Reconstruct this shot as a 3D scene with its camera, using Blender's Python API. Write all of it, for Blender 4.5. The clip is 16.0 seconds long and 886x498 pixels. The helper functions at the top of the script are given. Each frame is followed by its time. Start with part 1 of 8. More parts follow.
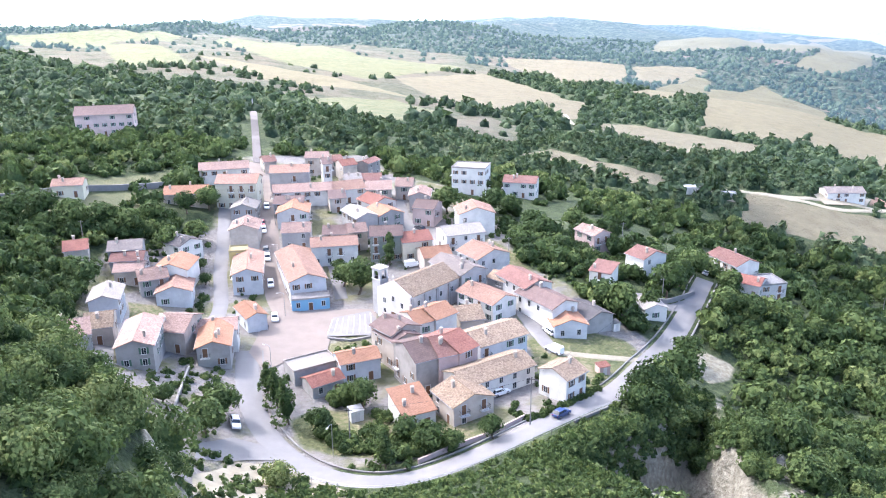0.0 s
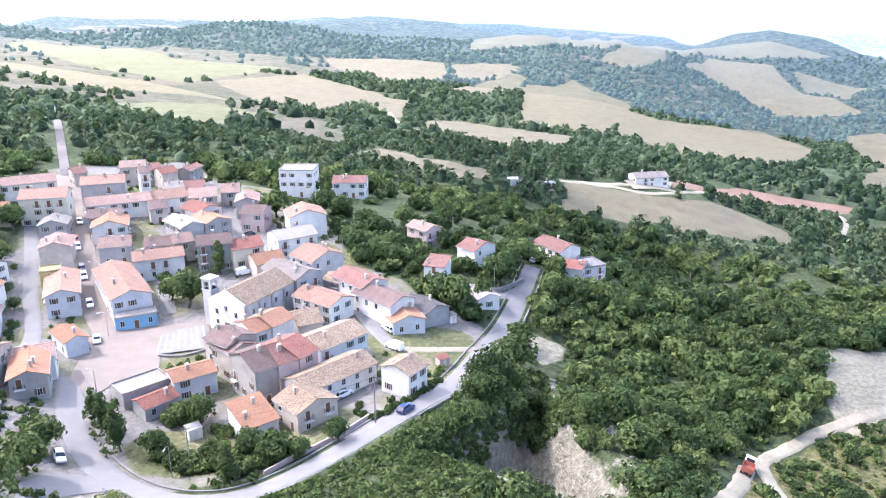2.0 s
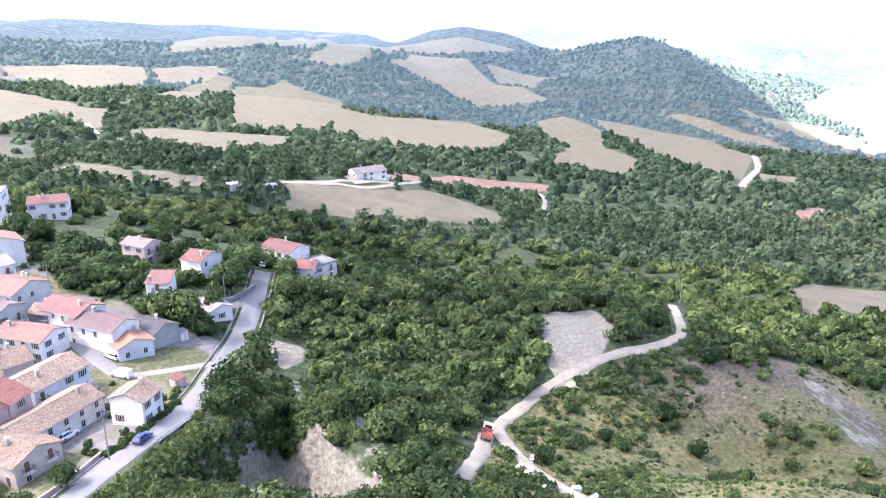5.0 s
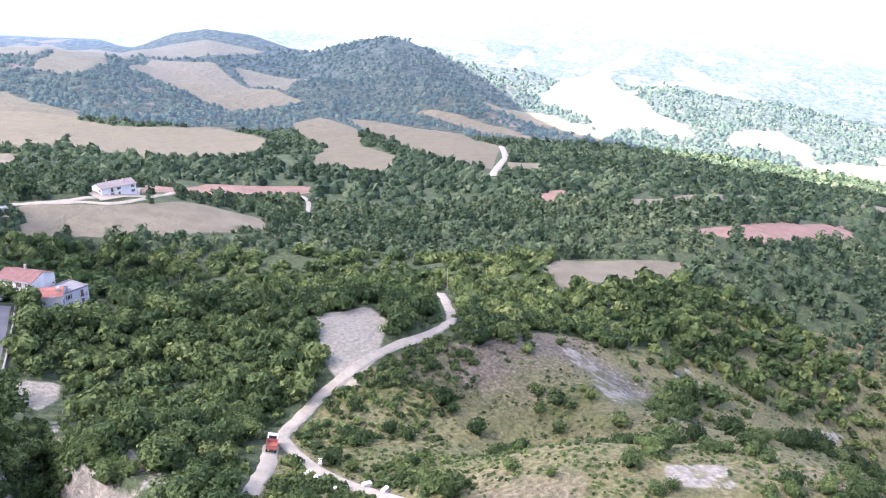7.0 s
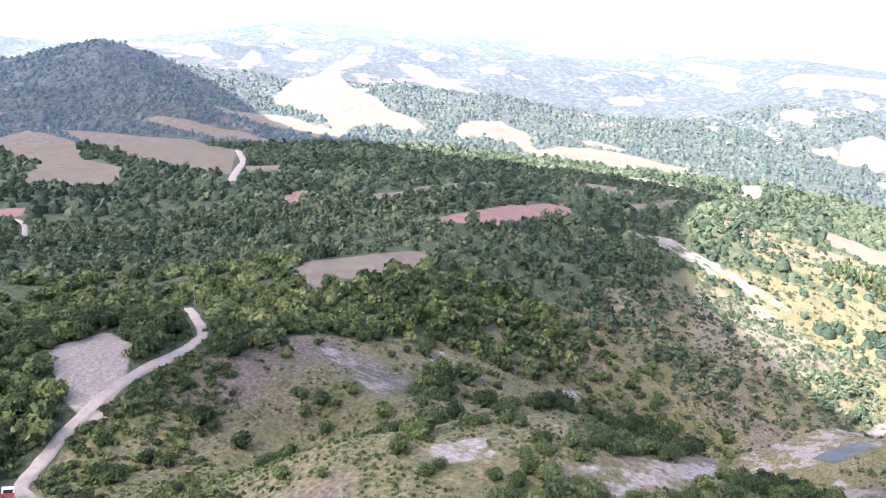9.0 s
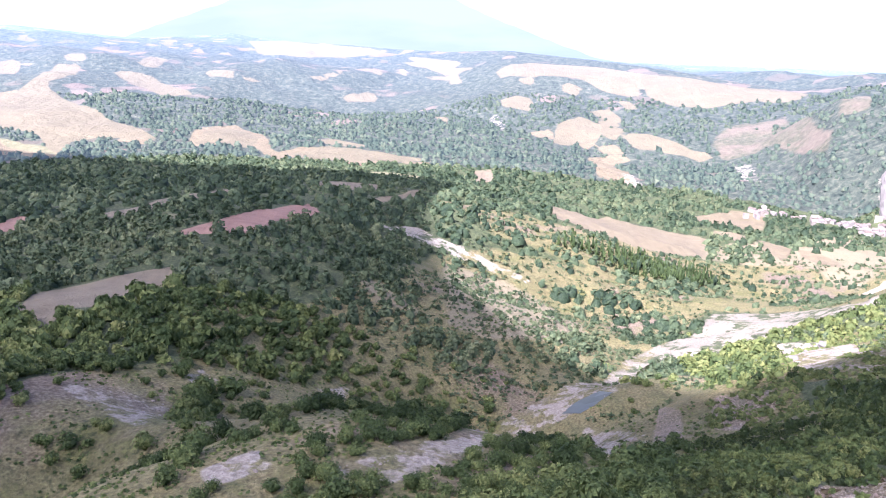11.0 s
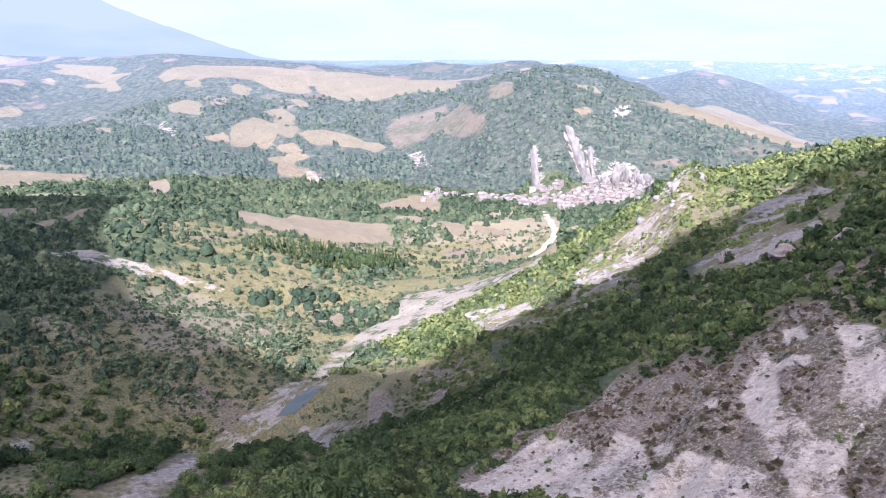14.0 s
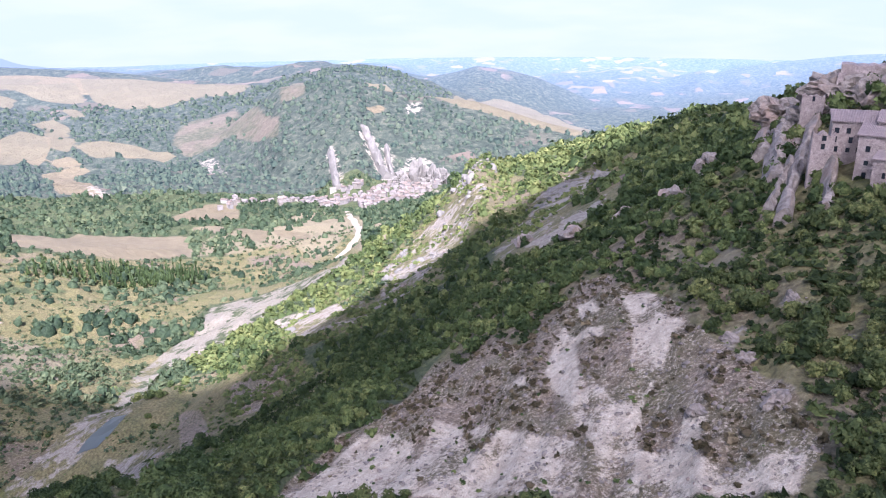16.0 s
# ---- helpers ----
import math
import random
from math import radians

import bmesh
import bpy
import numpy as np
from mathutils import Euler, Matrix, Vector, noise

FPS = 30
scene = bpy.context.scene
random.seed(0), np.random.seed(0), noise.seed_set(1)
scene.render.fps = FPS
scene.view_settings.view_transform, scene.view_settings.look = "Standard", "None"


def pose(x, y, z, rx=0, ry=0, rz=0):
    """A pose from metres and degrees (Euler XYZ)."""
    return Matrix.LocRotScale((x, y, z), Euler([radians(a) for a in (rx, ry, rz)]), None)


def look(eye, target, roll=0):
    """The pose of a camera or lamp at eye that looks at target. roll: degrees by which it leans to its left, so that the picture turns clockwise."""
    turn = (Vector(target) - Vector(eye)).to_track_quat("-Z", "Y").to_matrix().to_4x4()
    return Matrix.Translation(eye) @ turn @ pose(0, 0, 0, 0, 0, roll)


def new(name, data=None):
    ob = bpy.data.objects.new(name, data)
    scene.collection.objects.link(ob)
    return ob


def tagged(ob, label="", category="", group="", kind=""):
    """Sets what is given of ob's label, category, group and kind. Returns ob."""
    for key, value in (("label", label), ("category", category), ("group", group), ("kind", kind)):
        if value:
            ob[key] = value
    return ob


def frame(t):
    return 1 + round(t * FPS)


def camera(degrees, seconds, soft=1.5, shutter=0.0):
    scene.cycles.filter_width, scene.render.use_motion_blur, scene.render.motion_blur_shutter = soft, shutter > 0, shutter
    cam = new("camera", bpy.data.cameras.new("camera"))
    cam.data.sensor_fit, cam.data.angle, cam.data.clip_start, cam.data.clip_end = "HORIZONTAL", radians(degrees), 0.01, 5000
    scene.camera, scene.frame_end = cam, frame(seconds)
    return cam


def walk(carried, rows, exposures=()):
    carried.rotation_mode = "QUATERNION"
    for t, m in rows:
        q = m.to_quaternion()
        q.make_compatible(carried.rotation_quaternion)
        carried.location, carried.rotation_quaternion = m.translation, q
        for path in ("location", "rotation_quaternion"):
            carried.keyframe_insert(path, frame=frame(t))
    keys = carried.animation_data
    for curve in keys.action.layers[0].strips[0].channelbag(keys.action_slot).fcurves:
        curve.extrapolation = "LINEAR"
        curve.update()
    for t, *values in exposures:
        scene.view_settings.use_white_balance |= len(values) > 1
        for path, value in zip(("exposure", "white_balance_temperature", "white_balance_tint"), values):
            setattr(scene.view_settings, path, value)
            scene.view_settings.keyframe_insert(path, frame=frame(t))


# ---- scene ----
cam = camera(58.0, 16.0, 1.1)
EYE = (0, 0, 85)
walk(cam, [
    (0.0, pose(*EYE, 71.37, 0.52, 0.00)),
    (0.5, pose(*EYE, 71.34, 0.52, -2.90)),
    (1.0, pose(*EYE, 71.31, 0.43, -5.79)),
    (1.5, pose(*EYE, 71.28, 0.34, -9.02)),
    (2.0, pose(*EYE, 71.25, 0.30, -12.45)),
    (2.5, pose(*EYE, 71.22, 0.28, -15.32)),
    (3.0, pose(*EYE, 71.19, 0.24, -18.24)),
    (5.5, pose(*EYE, 71.16, 0.04, -36.90)),
    (6.0, pose(*EYE, 71.19, -0.01, -41.33)),
    (6.5, pose(*EYE, 71.21, -0.06, -45.85)),
    (7.0, pose(*EYE, 71.20, -0.10, -50.05)),
    (7.5, pose(*EYE, 71.21, -0.18, -54.22)),
    (8.0, pose(*EYE, 71.20, -0.27, -58.86)),
    (8.5, pose(*EYE, 71.24, -0.32, -63.93)),
    (9.0, pose(*EYE, 71.26, -0.43, -68.80)),
    (9.5, pose(*EYE, 71.30, -0.41, -73.77)),
    (12.0, pose(*EYE, 71.15, 0.38, -95.69)),
    (12.5, pose(*EYE, 71.12, 0.36, -99.43)),
    (13.0, pose(*EYE, 71.12, 0.32, -103.20)),
    (13.5, pose(*EYE, 71.11, 0.27, -106.93)),
    (14.0, pose(*EYE, 71.09, 0.28, -110.68)),
    (14.5, pose(*EYE, 71.07, 0.27, -114.43)),
    (15.0, pose(*EYE, 71.06, 0.29, -118.12)),
    (15.5, pose(*EYE, 71.03, 0.28, -121.82)),
    (16.0, pose(*EYE, 71.01, 0.35, -125.37)),
], exposures=[(0, 3.19, 5960, 19), (5.5, 3.18, 5960, 28), (7.0, 3.04, 5950, 32), (9.0, 2.72, 5950, 40), (11.8, 2.14, 5720, 40), (16.0, 1.86, 5670, 37)])

# ---------------------------------------------------------------- sky and sun
world = bpy.data.worlds.new("sky")
scene.world = world
world.use_nodes = True
nt = world.node_tree
sky = nt.nodes.new("ShaderNodeTexSky")
sky.sky_type = "NISHITA"
sky.sun_disc = False
SUN_EL, SUN_AZ = 50, -60          # degrees above the horizon, clockwise from +y
sky.sun_elevation, sky.sun_rotation = radians(SUN_EL), radians(SUN_AZ)
sky.air_density, sky.dust_density, sky.ozone_density = 1.0, 3.0, 0.7
bg = nt.nodes["Background"]
nt.links.new(sky.outputs[0], bg.inputs[0])
bg.inputs[1].default_value = 0.09
sun = new("sun", bpy.data.lights.new("sun", "SUN"))
sun.data.energy, sun.data.angle, sun.data.color = 5.0, radians(0.6), (1, 0.96, 0.9)
sun.matrix_world = look((0, 0, 900), (-math.sin(radians(SUN_AZ)) * math.cos(radians(SUN_EL)),
                                      -math.cos(radians(SUN_AZ)) * math.cos(radians(SUN_EL)), 900 - math.sin(radians(SUN_EL))))


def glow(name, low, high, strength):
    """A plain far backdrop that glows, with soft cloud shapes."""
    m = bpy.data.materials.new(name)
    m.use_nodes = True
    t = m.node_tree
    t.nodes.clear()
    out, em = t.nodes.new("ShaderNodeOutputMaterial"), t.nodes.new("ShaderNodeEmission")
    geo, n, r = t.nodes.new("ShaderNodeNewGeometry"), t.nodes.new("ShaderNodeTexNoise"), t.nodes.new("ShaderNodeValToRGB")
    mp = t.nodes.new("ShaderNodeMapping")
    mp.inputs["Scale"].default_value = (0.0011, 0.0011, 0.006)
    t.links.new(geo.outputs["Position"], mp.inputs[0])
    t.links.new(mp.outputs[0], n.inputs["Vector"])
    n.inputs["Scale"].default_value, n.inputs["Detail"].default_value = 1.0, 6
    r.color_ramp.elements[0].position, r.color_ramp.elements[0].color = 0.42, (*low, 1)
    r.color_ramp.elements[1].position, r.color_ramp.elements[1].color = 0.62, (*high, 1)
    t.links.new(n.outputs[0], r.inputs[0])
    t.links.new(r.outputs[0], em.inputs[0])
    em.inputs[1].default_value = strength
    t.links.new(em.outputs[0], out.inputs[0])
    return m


def sky_backdrop():
    bm = bmesh.new()
    rings = [[bm.verts.new((4930 * math.sin(k * math.pi / 48), 4930 * math.cos(k * math.pi / 48), z)) for k in range(96)] for z in (-900, 500)]
    for k in range(96):
        bm.faces.new((rings[0][k], rings[1][k], rings[1][(k + 1) % 96], rings[0][(k + 1) % 96]))
    me = bpy.data.meshes.new("backdrop")
    bm.to_mesh(me)
    bm.free()
    me.materials.append(glow("hazy_sky", (0.69, 0.86, 1.0), (0.76, 0.90, 1.0), 0.32))
    return tagged(new("backdrop", me), "pale hazy sky low over the hills", "sky", kind="structure")


sky_backdrop()


def far_mountain():
    """The mountain on the horizon, its pale blue haze put in as glow."""
    bm = bmesh.new()
    lo, hi = [], []
    for k in range(121):
        a = 40 + 60 * k / 120
        t = max(0.0, 1 - (a - 82) / 25) if a > 82 else max(0.0, 1 - (82 - a) / 34)
        z = -470 + 760 * t ** 1.8 + 26 * noise.fractal((a * 0.35, 3.1, 0), 1.0, 2.0, 5)
        p = (4890 * math.sin(radians(a)), 4890 * math.cos(radians(a)))
        lo.append(bm.verts.new((*p, -900))), hi.append(bm.verts.new((*p, z)))
    for k in range(120):
        bm.faces.new((lo[k], hi[k], hi[k + 1], lo[k + 1]))
    me = bpy.data.meshes.new("backdrop")
    bm.to_mesh(me)
    bm.free()
    me.materials.append(glow("mountain_haze_glow", (0.52, 0.71, 0.97), (0.60, 0.78, 1.0), 0.29))
    return tagged(new("backdrop", me), "mountain on the horizon, pale blue with haze", "mountain", kind="structure")


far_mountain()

# ---------------------------------------------------------------- lie of the land
# spot heights (x, y, z) by district; the ground is a smooth sheet through them
VILLAGE = ((-12, 111, 6), (-14, 190, 4), (-75, 316, 15), (-84, 187, 8), (-43, 131, 6), (72, 210, 2), (31, 147, 5), (-34, 283, 14), (32, 197, 6), (-63, 145, 11), (-76, 154, 13), (89, 218, 0), (-54, 151, 10))
BEHIND = ((-170, 395, 17), (-97, 409, 24), (-152, 293, 30), (-350, 1043, -11), (-653, 1784, -26), (-29, 479, -4), (45, 999, -45), (278, 1880, -72), (105, 468, -13), (-107, 187, 23))
NEAR = ((-48, 83, 30), (-62, 101, 34), (-40, 105, 11), (43, 112, 4), (66, 135, 2), (72, 154, -11), (33, 107, 9))
EAST = ((205, 378, -18), (425, 1069, -87), (702, 1979, -90), (145, 263, -30), (320, 358, -63), (600, 981, -132), (942, 1534, -142), (751, 734, -127), (742, 510, -114), (1968, 1699, -150), (1944, 1030, -237))
TRACK = ((90, 123, -11), (137, 146, -7), (195, 164, -20), (121, 70, 1), (177, 123, -13), (169, 75, -9), (157, 32, -5), (272, 99, -41), (304, 152, -38), (459, 142, -53), (90, 87, -5))
VALLEY = ((326, -49, -97), (231, 45, -52), (323, 66, -67), (639, 43, -111), (699, -46, -138), (872, -117, -167), (2002, 913, -236), (960, 281, -145), (139, 79, -29), (240, 8, -77), (427, -49, -105))
GORGE = ((422, -84, -137), (738, -310, -225), (1241, -750, -295), (1830, -1031, -240), (982, -188, -225), (264, 57, -69), (187, 70, -39), (290, -3, -110), (1899, 70, -281), (2425, -607, -320), (1783, -249, -310), (557, -54, -160))
SPUR = ((75, -141, 53), (77, -149, 68), (65, -65, 26), (77, -95, 35), (82, -123, 42), (143, -161, 24), (199, -211, 10), (153, -191, 30), (439, -348, -47), (341, -210, -61), (298, -142, -58), (156, -79, -12), (102, -64, 10), (146, -34, -12), (33, -64, 38), (117, -172, 42))
DOME = ((2043, -1162, -171), (2112, -910, -226), (2023, -1468, -264), (1750, -861, -298), (1487, -923, -302), (2664, -2568, -455), (1959, -1553, -379), (1442, -414, -247), (810, -391, -212), (923, -223, -202))
FAR = ((-1277, 2379, -54), (-926, 2536, -51), (-710, 3120, -51), (-323, 3284, -68), (243, 4193, -68), (980, 3464, -93), (2103, 3165, -164), (2185, 2055, -150), (3289, 1903, -121), (4043, 1137, -200), (3643, 2091, -145), (4008, 1256, -204), (4183, 378, -259), (4183, -381, -281), (3398, -127, -249), (2515, -1443, -239), (3901, -1557, -373), (2536, -1406, -237), (4115, -841, -349), (3297, -2760, -398), (2679, -3363, -400), (2243, -3901, -357))
AROUND = ((-60, 20, 38), (-100, -60, 52), (10, 40, 30), (20, -25, 40), (0, -100, 58), (-150, -150, 66), (40, -160, 70), (-400, -400, 50), (-600, -1500, 0),
          (-1500, 300, 30), (-2500, -2500, -60), (0, -3500, -150), (-4000, 500, -60), (-300, 60, 45), (-250, 250, 35))
# outline of the cliff under the road
CLIFF = np.array([(14, 120), (24, 129), (34, 135), (43, 146), (54, 158), (63, 159), (59, 140), (60, 111), (56, 89), (4, 122)], float)
SPOTS = np.array(VILLAGE + BEHIND + NEAR + EAST + TRACK + VALLEY + GORGE + SPUR + DOME + FAR + AROUND, float)


def chart(x, y):
    r = np.maximum(np.hypot(x, y), 12.0)
    return np.stack([x / r, y / r, np.log(r)], -1)


def mq(d2):
    return np.sqrt(d2 + 0.02)


CHART = chart(SPOTS[:, 0], SPOTS[:, 1])
K = mq(((CHART[:, None] - CHART[None]) ** 2).sum(-1))
N = len(SPOTS)
SYS = np.zeros((N + 4, N + 4))
SYS[:N, :N] = K - np.eye(N) * 0.02
SYS[:N, N], SYS[N, :N] = 1, 1
SYS[:N, N + 1:], SYS[N + 1:, :N] = CHART, CHART.T
# heights are taken as slopes seen from the middle, so that near and far weigh alike
WEIGHT = np.linalg.solve(SYS, np.append((SPOTS[:, 2] - 85) / np.hypot(SPOTS[:, 0], SPOTS[:, 1]), (0, 0, 0, 0)))


def lattice(ix, iy, seed):
    h = np.sin(ix * 127.1 + iy * 311.7 + seed * 74.7) * 43758.5453
    return h - np.floor(h)


def vnoise(x, y, seed=0):
    ix, iy = np.floor(x), np.floor(y)
    fx, fy = x - ix, y - iy
    fx, fy = fx * fx * (3 - 2 * fx), fy * fy * (3 - 2 * fy)
    a = lattice(ix, iy, seed) * (1 - fx) + lattice(ix + 1, iy, seed) * fx
    b = lattice(ix, iy + 1, seed) * (1 - fx) + lattice(ix + 1, iy + 1, seed) * fx
    return (a * (1 - fy) + b * fy) * 2 - 1


def fbm(x, y, size, octaves=4, seed=0):
    total, amp = 0.0, 1.0
    for o in range(octaves):
        total = total + amp * vnoise(x / size + o * 17.3, y / size - o * 9.1, seed + o)
        size, amp = size / 2, amp / 2
    return total


def smooth(a, b, v):
    t = np.clip((v - a) / (b - a), 0, 1)
    return t * t * (3 - 2 * t)


def inside_distance(p, x, y):
    """Signed distance to an outline, positive inside."""
    best = np.full(x.shape, 1e12)
    inner = np.zeros(x.shape, bool)
    for (ax, ay), (bx, by) in zip(p, np.roll(p, -1, 0)):
        ex, ey = bx - ax, by - ay
        t = np.clip(((x - ax) * ex + (y - ay) * ey) / (ex * ex + ey * ey + 1e-9), 0, 1)
        best = np.minimum(best, (x - ax - t * ex) ** 2 + (y - ay - t * ey) ** 2)
        cross = (ay > y) != (by > y)
        inner ^= cross & (x < ex * (y - ay) / (ey if ey else 1e-9) + ax)
    return np.where(inner, 1, -1) * np.sqrt(best)


def base_height(x, y):
    c = chart(x, y)
    shape = c.shape[:-1]
    c = c.reshape(-1, 3)
    out = np.empty(len(c))
    for i in range(0, len(c), 40000):
        d = mq(((c[i:i + 40000, None] - CHART[None]) ** 2).sum(-1))
        out[i:i + 40000] = d @ WEIGHT[:N] + WEIGHT[N] + c[i:i + 40000] @ WEIGHT[N + 1:]
    return 85 + out.reshape(shape) * np.maximum(np.hypot(x, y), 12.0)


def cliff_drop(x, y, top):
    lo, hi = CLIFF.min(0) - 20, CLIFF.max(0) + 20
    out = np.zeros(x.shape)
    sel = (x > lo[0]) & (x < hi[0]) & (y > lo[1]) & (y < hi[1])
    if sel.any():
        d = inside_distance(CLIFF, x[sel], y[sel]) + 1.5 * fbm(x[sel], y[sel], 9, 3, 71)
        out[sel] = np.clip(top[sel] + 13, 0, 17) * smooth(2.5, 11, d) + 2.2 * smooth(2, 6, d) * fbm(x[sel], y[sel], 6, 3, 72)
    return out


# crests of the far hills: fall towards the middle, fall behind, and places as (degrees clockwise from +y, degrees above the eye, metres away)
CRESTS = (
    (0.12, 0.3, ((-28.1, -2.39, 3000), (-21.8, -2.83, 3000), (-16.0, -2.85, 3000), (-14.2, -2.47, 2950), (-12.8, -2.15, 2900), (-11.0, -2.33, 2850), (-9.6, -2.64, 2800), (-7.4, -2.4, 2800), (-5.2, -2.47, 2800), (0.2, -2.88, 2700), (4.8, -3.42, 2600), (10.3, -3.94, 2500), (13.4, -4.6, 2400))),
    (0.1, 0.3, ((12.6, -3.9, 3300), (14.1, -3.19, 3300), (17.9, -3.25, 3250), (21.6, -3.41, 3200), (24.1, -3.54, 3200), (27.5, -3.83, 3100), (29.1, -4.48, 3000))),
    (0.2, 0.4, ((28.9, -4.6, 2700), (31.9, -3.55, 2700), (34.1, -3.28, 2650), (37.1, -3.75, 2600), (39.4, -4.6, 2500), (41.0, -4.92, 2400), (43.3, -4.47, 2350), (46.5, -3.9, 2300), (48.8, -4.65, 2250), (52.4, -6.15, 2150), (54.4, -6.92, 2100), (56.8, -8.3, 2050))),
    (0.22, 0.4, ((36.2, -8.1, 2000), (38.5, -7.19, 1950), (42.1, -6.69, 1900), (44.9, -7.4, 1850), (48.9, -6.88, 1800), (51.3, -7.71, 1720), (53.3, -8.84, 1650), (56.6, -10.31, 1550), (59.8, -11.23, 1450), (64.4, -11.85, 1350), (68.2, -13.0, 1250))),
    (0.12, 0.3, ((45.5, -4.05, 4400), (50.3, -3.55, 4400), (55.5, -3.21, 4400), (59.9, -2.59, 4400), (62.8, -3.08, 4350), (66.6, -3.57, 4300), (70.5, -3.83, 4200), (73.2, -3.44, 4100), (75.2, -3.99, 4000), (80.3, -4.31, 3800), (84.2, -4.69, 3600), (88.0, -4.89, 3350), (92.1, -4.79, 3100), (95.8, -5.18, 3000), (98.5, -5.43, 2950), (103.6, -6.0, 2800), (106.7, -6.49, 2700), (109.5, -6.88, 2600), (112.7, -7.33, 2500))),
    (0.12, 0.95, ((-35.4, -18.77, 94), (-31.1, -21.23, 92), (-27.5, -24.48, 89), (-23.4, -29.32, 84), (-20.9, -34.58, 79), (-20.5, -36.91, 77))),
    (0.0, 0.75, ((109.3, -26.09, 400), (110.2, -24.28, 420), (113.2, -22.8, 430), (116.1, -21.27, 440), (119.4, -19.68, 450), (121.3, -18.36, 455), (124.0, -16.51, 460), (125.7, -14.82, 470), (127.7, -12.57, 480), (128.6, -12.39, 480), (129.2, -13.16, 475), (131.0, -13.3, 465), (134.4, -12.67, 450), (136.2, -11.62, 430))),
    (0.15, 0.3, ((139.5, -7.4, 4200), (140.8, -6.82, 4200), (142.9, -6.2, 4200), (143.8, -6.43, 4200), (145.0, -5.96, 4250), (148.4, -5.42, 4300), (151.6, -4.96, 4300), (154.0, -4.78, 4300), (158.0, -4.9, 4300))),
    (0.15, 0.3, ((114.5, -7.1, 3700), (117.0, -6.44, 3650), (118.4, -6.2, 3600), (119.6, -5.83, 3600), (120.8, -6.1, 3600), (122.3, -6.52, 3600), (124.5, -6.82, 3500), (126.3, -6.5, 3500), (127.7, -6.1, 3500), (130.1, -6.43, 3500), (132.0, -6.9, 3500))),
    (0.24, 0.35, ((111.6, -8.9, 1950), (113.9, -7.32, 1900), (115.5, -7.22, 1850), (117.0, -7.05, 1800), (118.9, -6.82, 1760), (120.1, -7.51, 1760), (123.2, -8.06, 1760), (125.4, -8.28, 1740), (127.6, -8.54, 1720), (129.8, -9.16, 1700), (132.3, -9.9, 1660), (136.3, -10.8, 1600))))
# how high the far land stands above the eye, all round
SKYLINE = ((-36, -2.5), (-21.8, -2.83), (-12.8, -2.15), (-7.4, -2.4), (0.2, -2.62), (6.4, -2.2), (14.1, -2.89), (21.6, -2.87), (29.4, -2.86), (34.9, -2.73), (45.5, -4.05), (50.3, -3.49), (59.9, -2.59), (66.6, -3.57),
           (73.2, -3.44), (80.3, -4.31), (88.0, -4.89), (92.1, -4.79), (98.5, -5.31), (103.6, -5.46), (115.4, -5.47), (133.5, -5.35), (148.4, -5.28), (166, -5.2))


def far_crests(x, y, r, land):
    """The land with the far crests raised out of it, and nothing beyond that stands above the skyline."""
    a = np.degrees(np.arctan2(x, y))
    top = 85 + r * np.tan(np.radians(np.interp(a, *zip(*SKYLINE)) - 0.12))
    seen = smooth(1500, 2300, r) * smooth(-38, -34, a) * smooth(170, 166, a)
    land = np.where(land > top, land + (top - land) * seen, land)
    spurs = fbm(x, y, 240, 4, 13)
    for front, behind, knots in CRESTS:
        ka, ke, kr = zip(*knots)
        rc = np.interp(a, ka, kr)
        zc = 85 + rc * np.tan(np.radians(np.interp(a, ka, ke)))
        s = r - rc
        soft = 6 if behind > 0.5 else 25 if behind == 0.35 else 50
        run = np.sqrt(s * s + soft ** 2) - soft
        off = np.maximum(np.maximum(ka[0] - a, a - ka[-1]), 0) * (2 if rc.max() < 100 else 25)
        near = np.abs(s) < (60 if rc.max() < 100 else 1e9)
        z = zc - run * np.where(s < 0, front, behind) - off + spurs * 16 * smooth(40, 400, run)
        k = soft * 0.14
        land = land + np.where(near & (z - land > -60), k * np.logaddexp(0, np.clip((z - land) / k, -30, 400)), 0)
    return land


def height(x, y):
    x, y = np.asarray(x, float), np.asarray(y, float)
    r = np.hypot(x, y)
    town = np.exp(-(((x + 25) / 95) ** 4 + ((y - 215) / 125) ** 4))
    rough = fbm(x, y, 45, 4) * 1.6 * smooth(60, 250, r)
    gully = (np.abs(fbm(x * 0.9 + y * 0.5, y * 0.6 - x * 0.3, 60, 4, 5)) - 0.35) * 7 * smooth(150, 320, r) * smooth(60, -60, y) * smooth(0, 60, x)
    hills = fbm(x, y, 420, 4, 9) * 26 * smooth(900, 2200, r) + (np.abs(fbm(x, y, 700, 4, 3)) - 0.4) * 40 * smooth(1400, 3000, r)
    slope = smooth(40, 62, r) * smooth(190, 140, r) * smooth(-25, -45, y) * smooth(10, 35, x)
    along, across = x * 0.616 - y * 0.788, x * 0.788 + y * 0.616
    runs = (np.abs(fbm(across, along * 0.3, 11, 4, 23)) - 0.35) * -2.6 * slope
    land = base_height(x, y) + (rough + gully + hills + runs) * (1 - town)
    far = (r > 900) | ((r > 235) & (x > 150) & (y < -60)) | ((r < 135) & (r > 20) & (x < -20) & (y > 20))
    if far.any():
        land = np.array(land)
        land[far] = far_crests(x[far], y[far], r[far], land[far])
    return land - cliff_drop(np.atleast_1d(x), np.atleast_1d(y), np.atleast_1d(land)).reshape(x.shape)


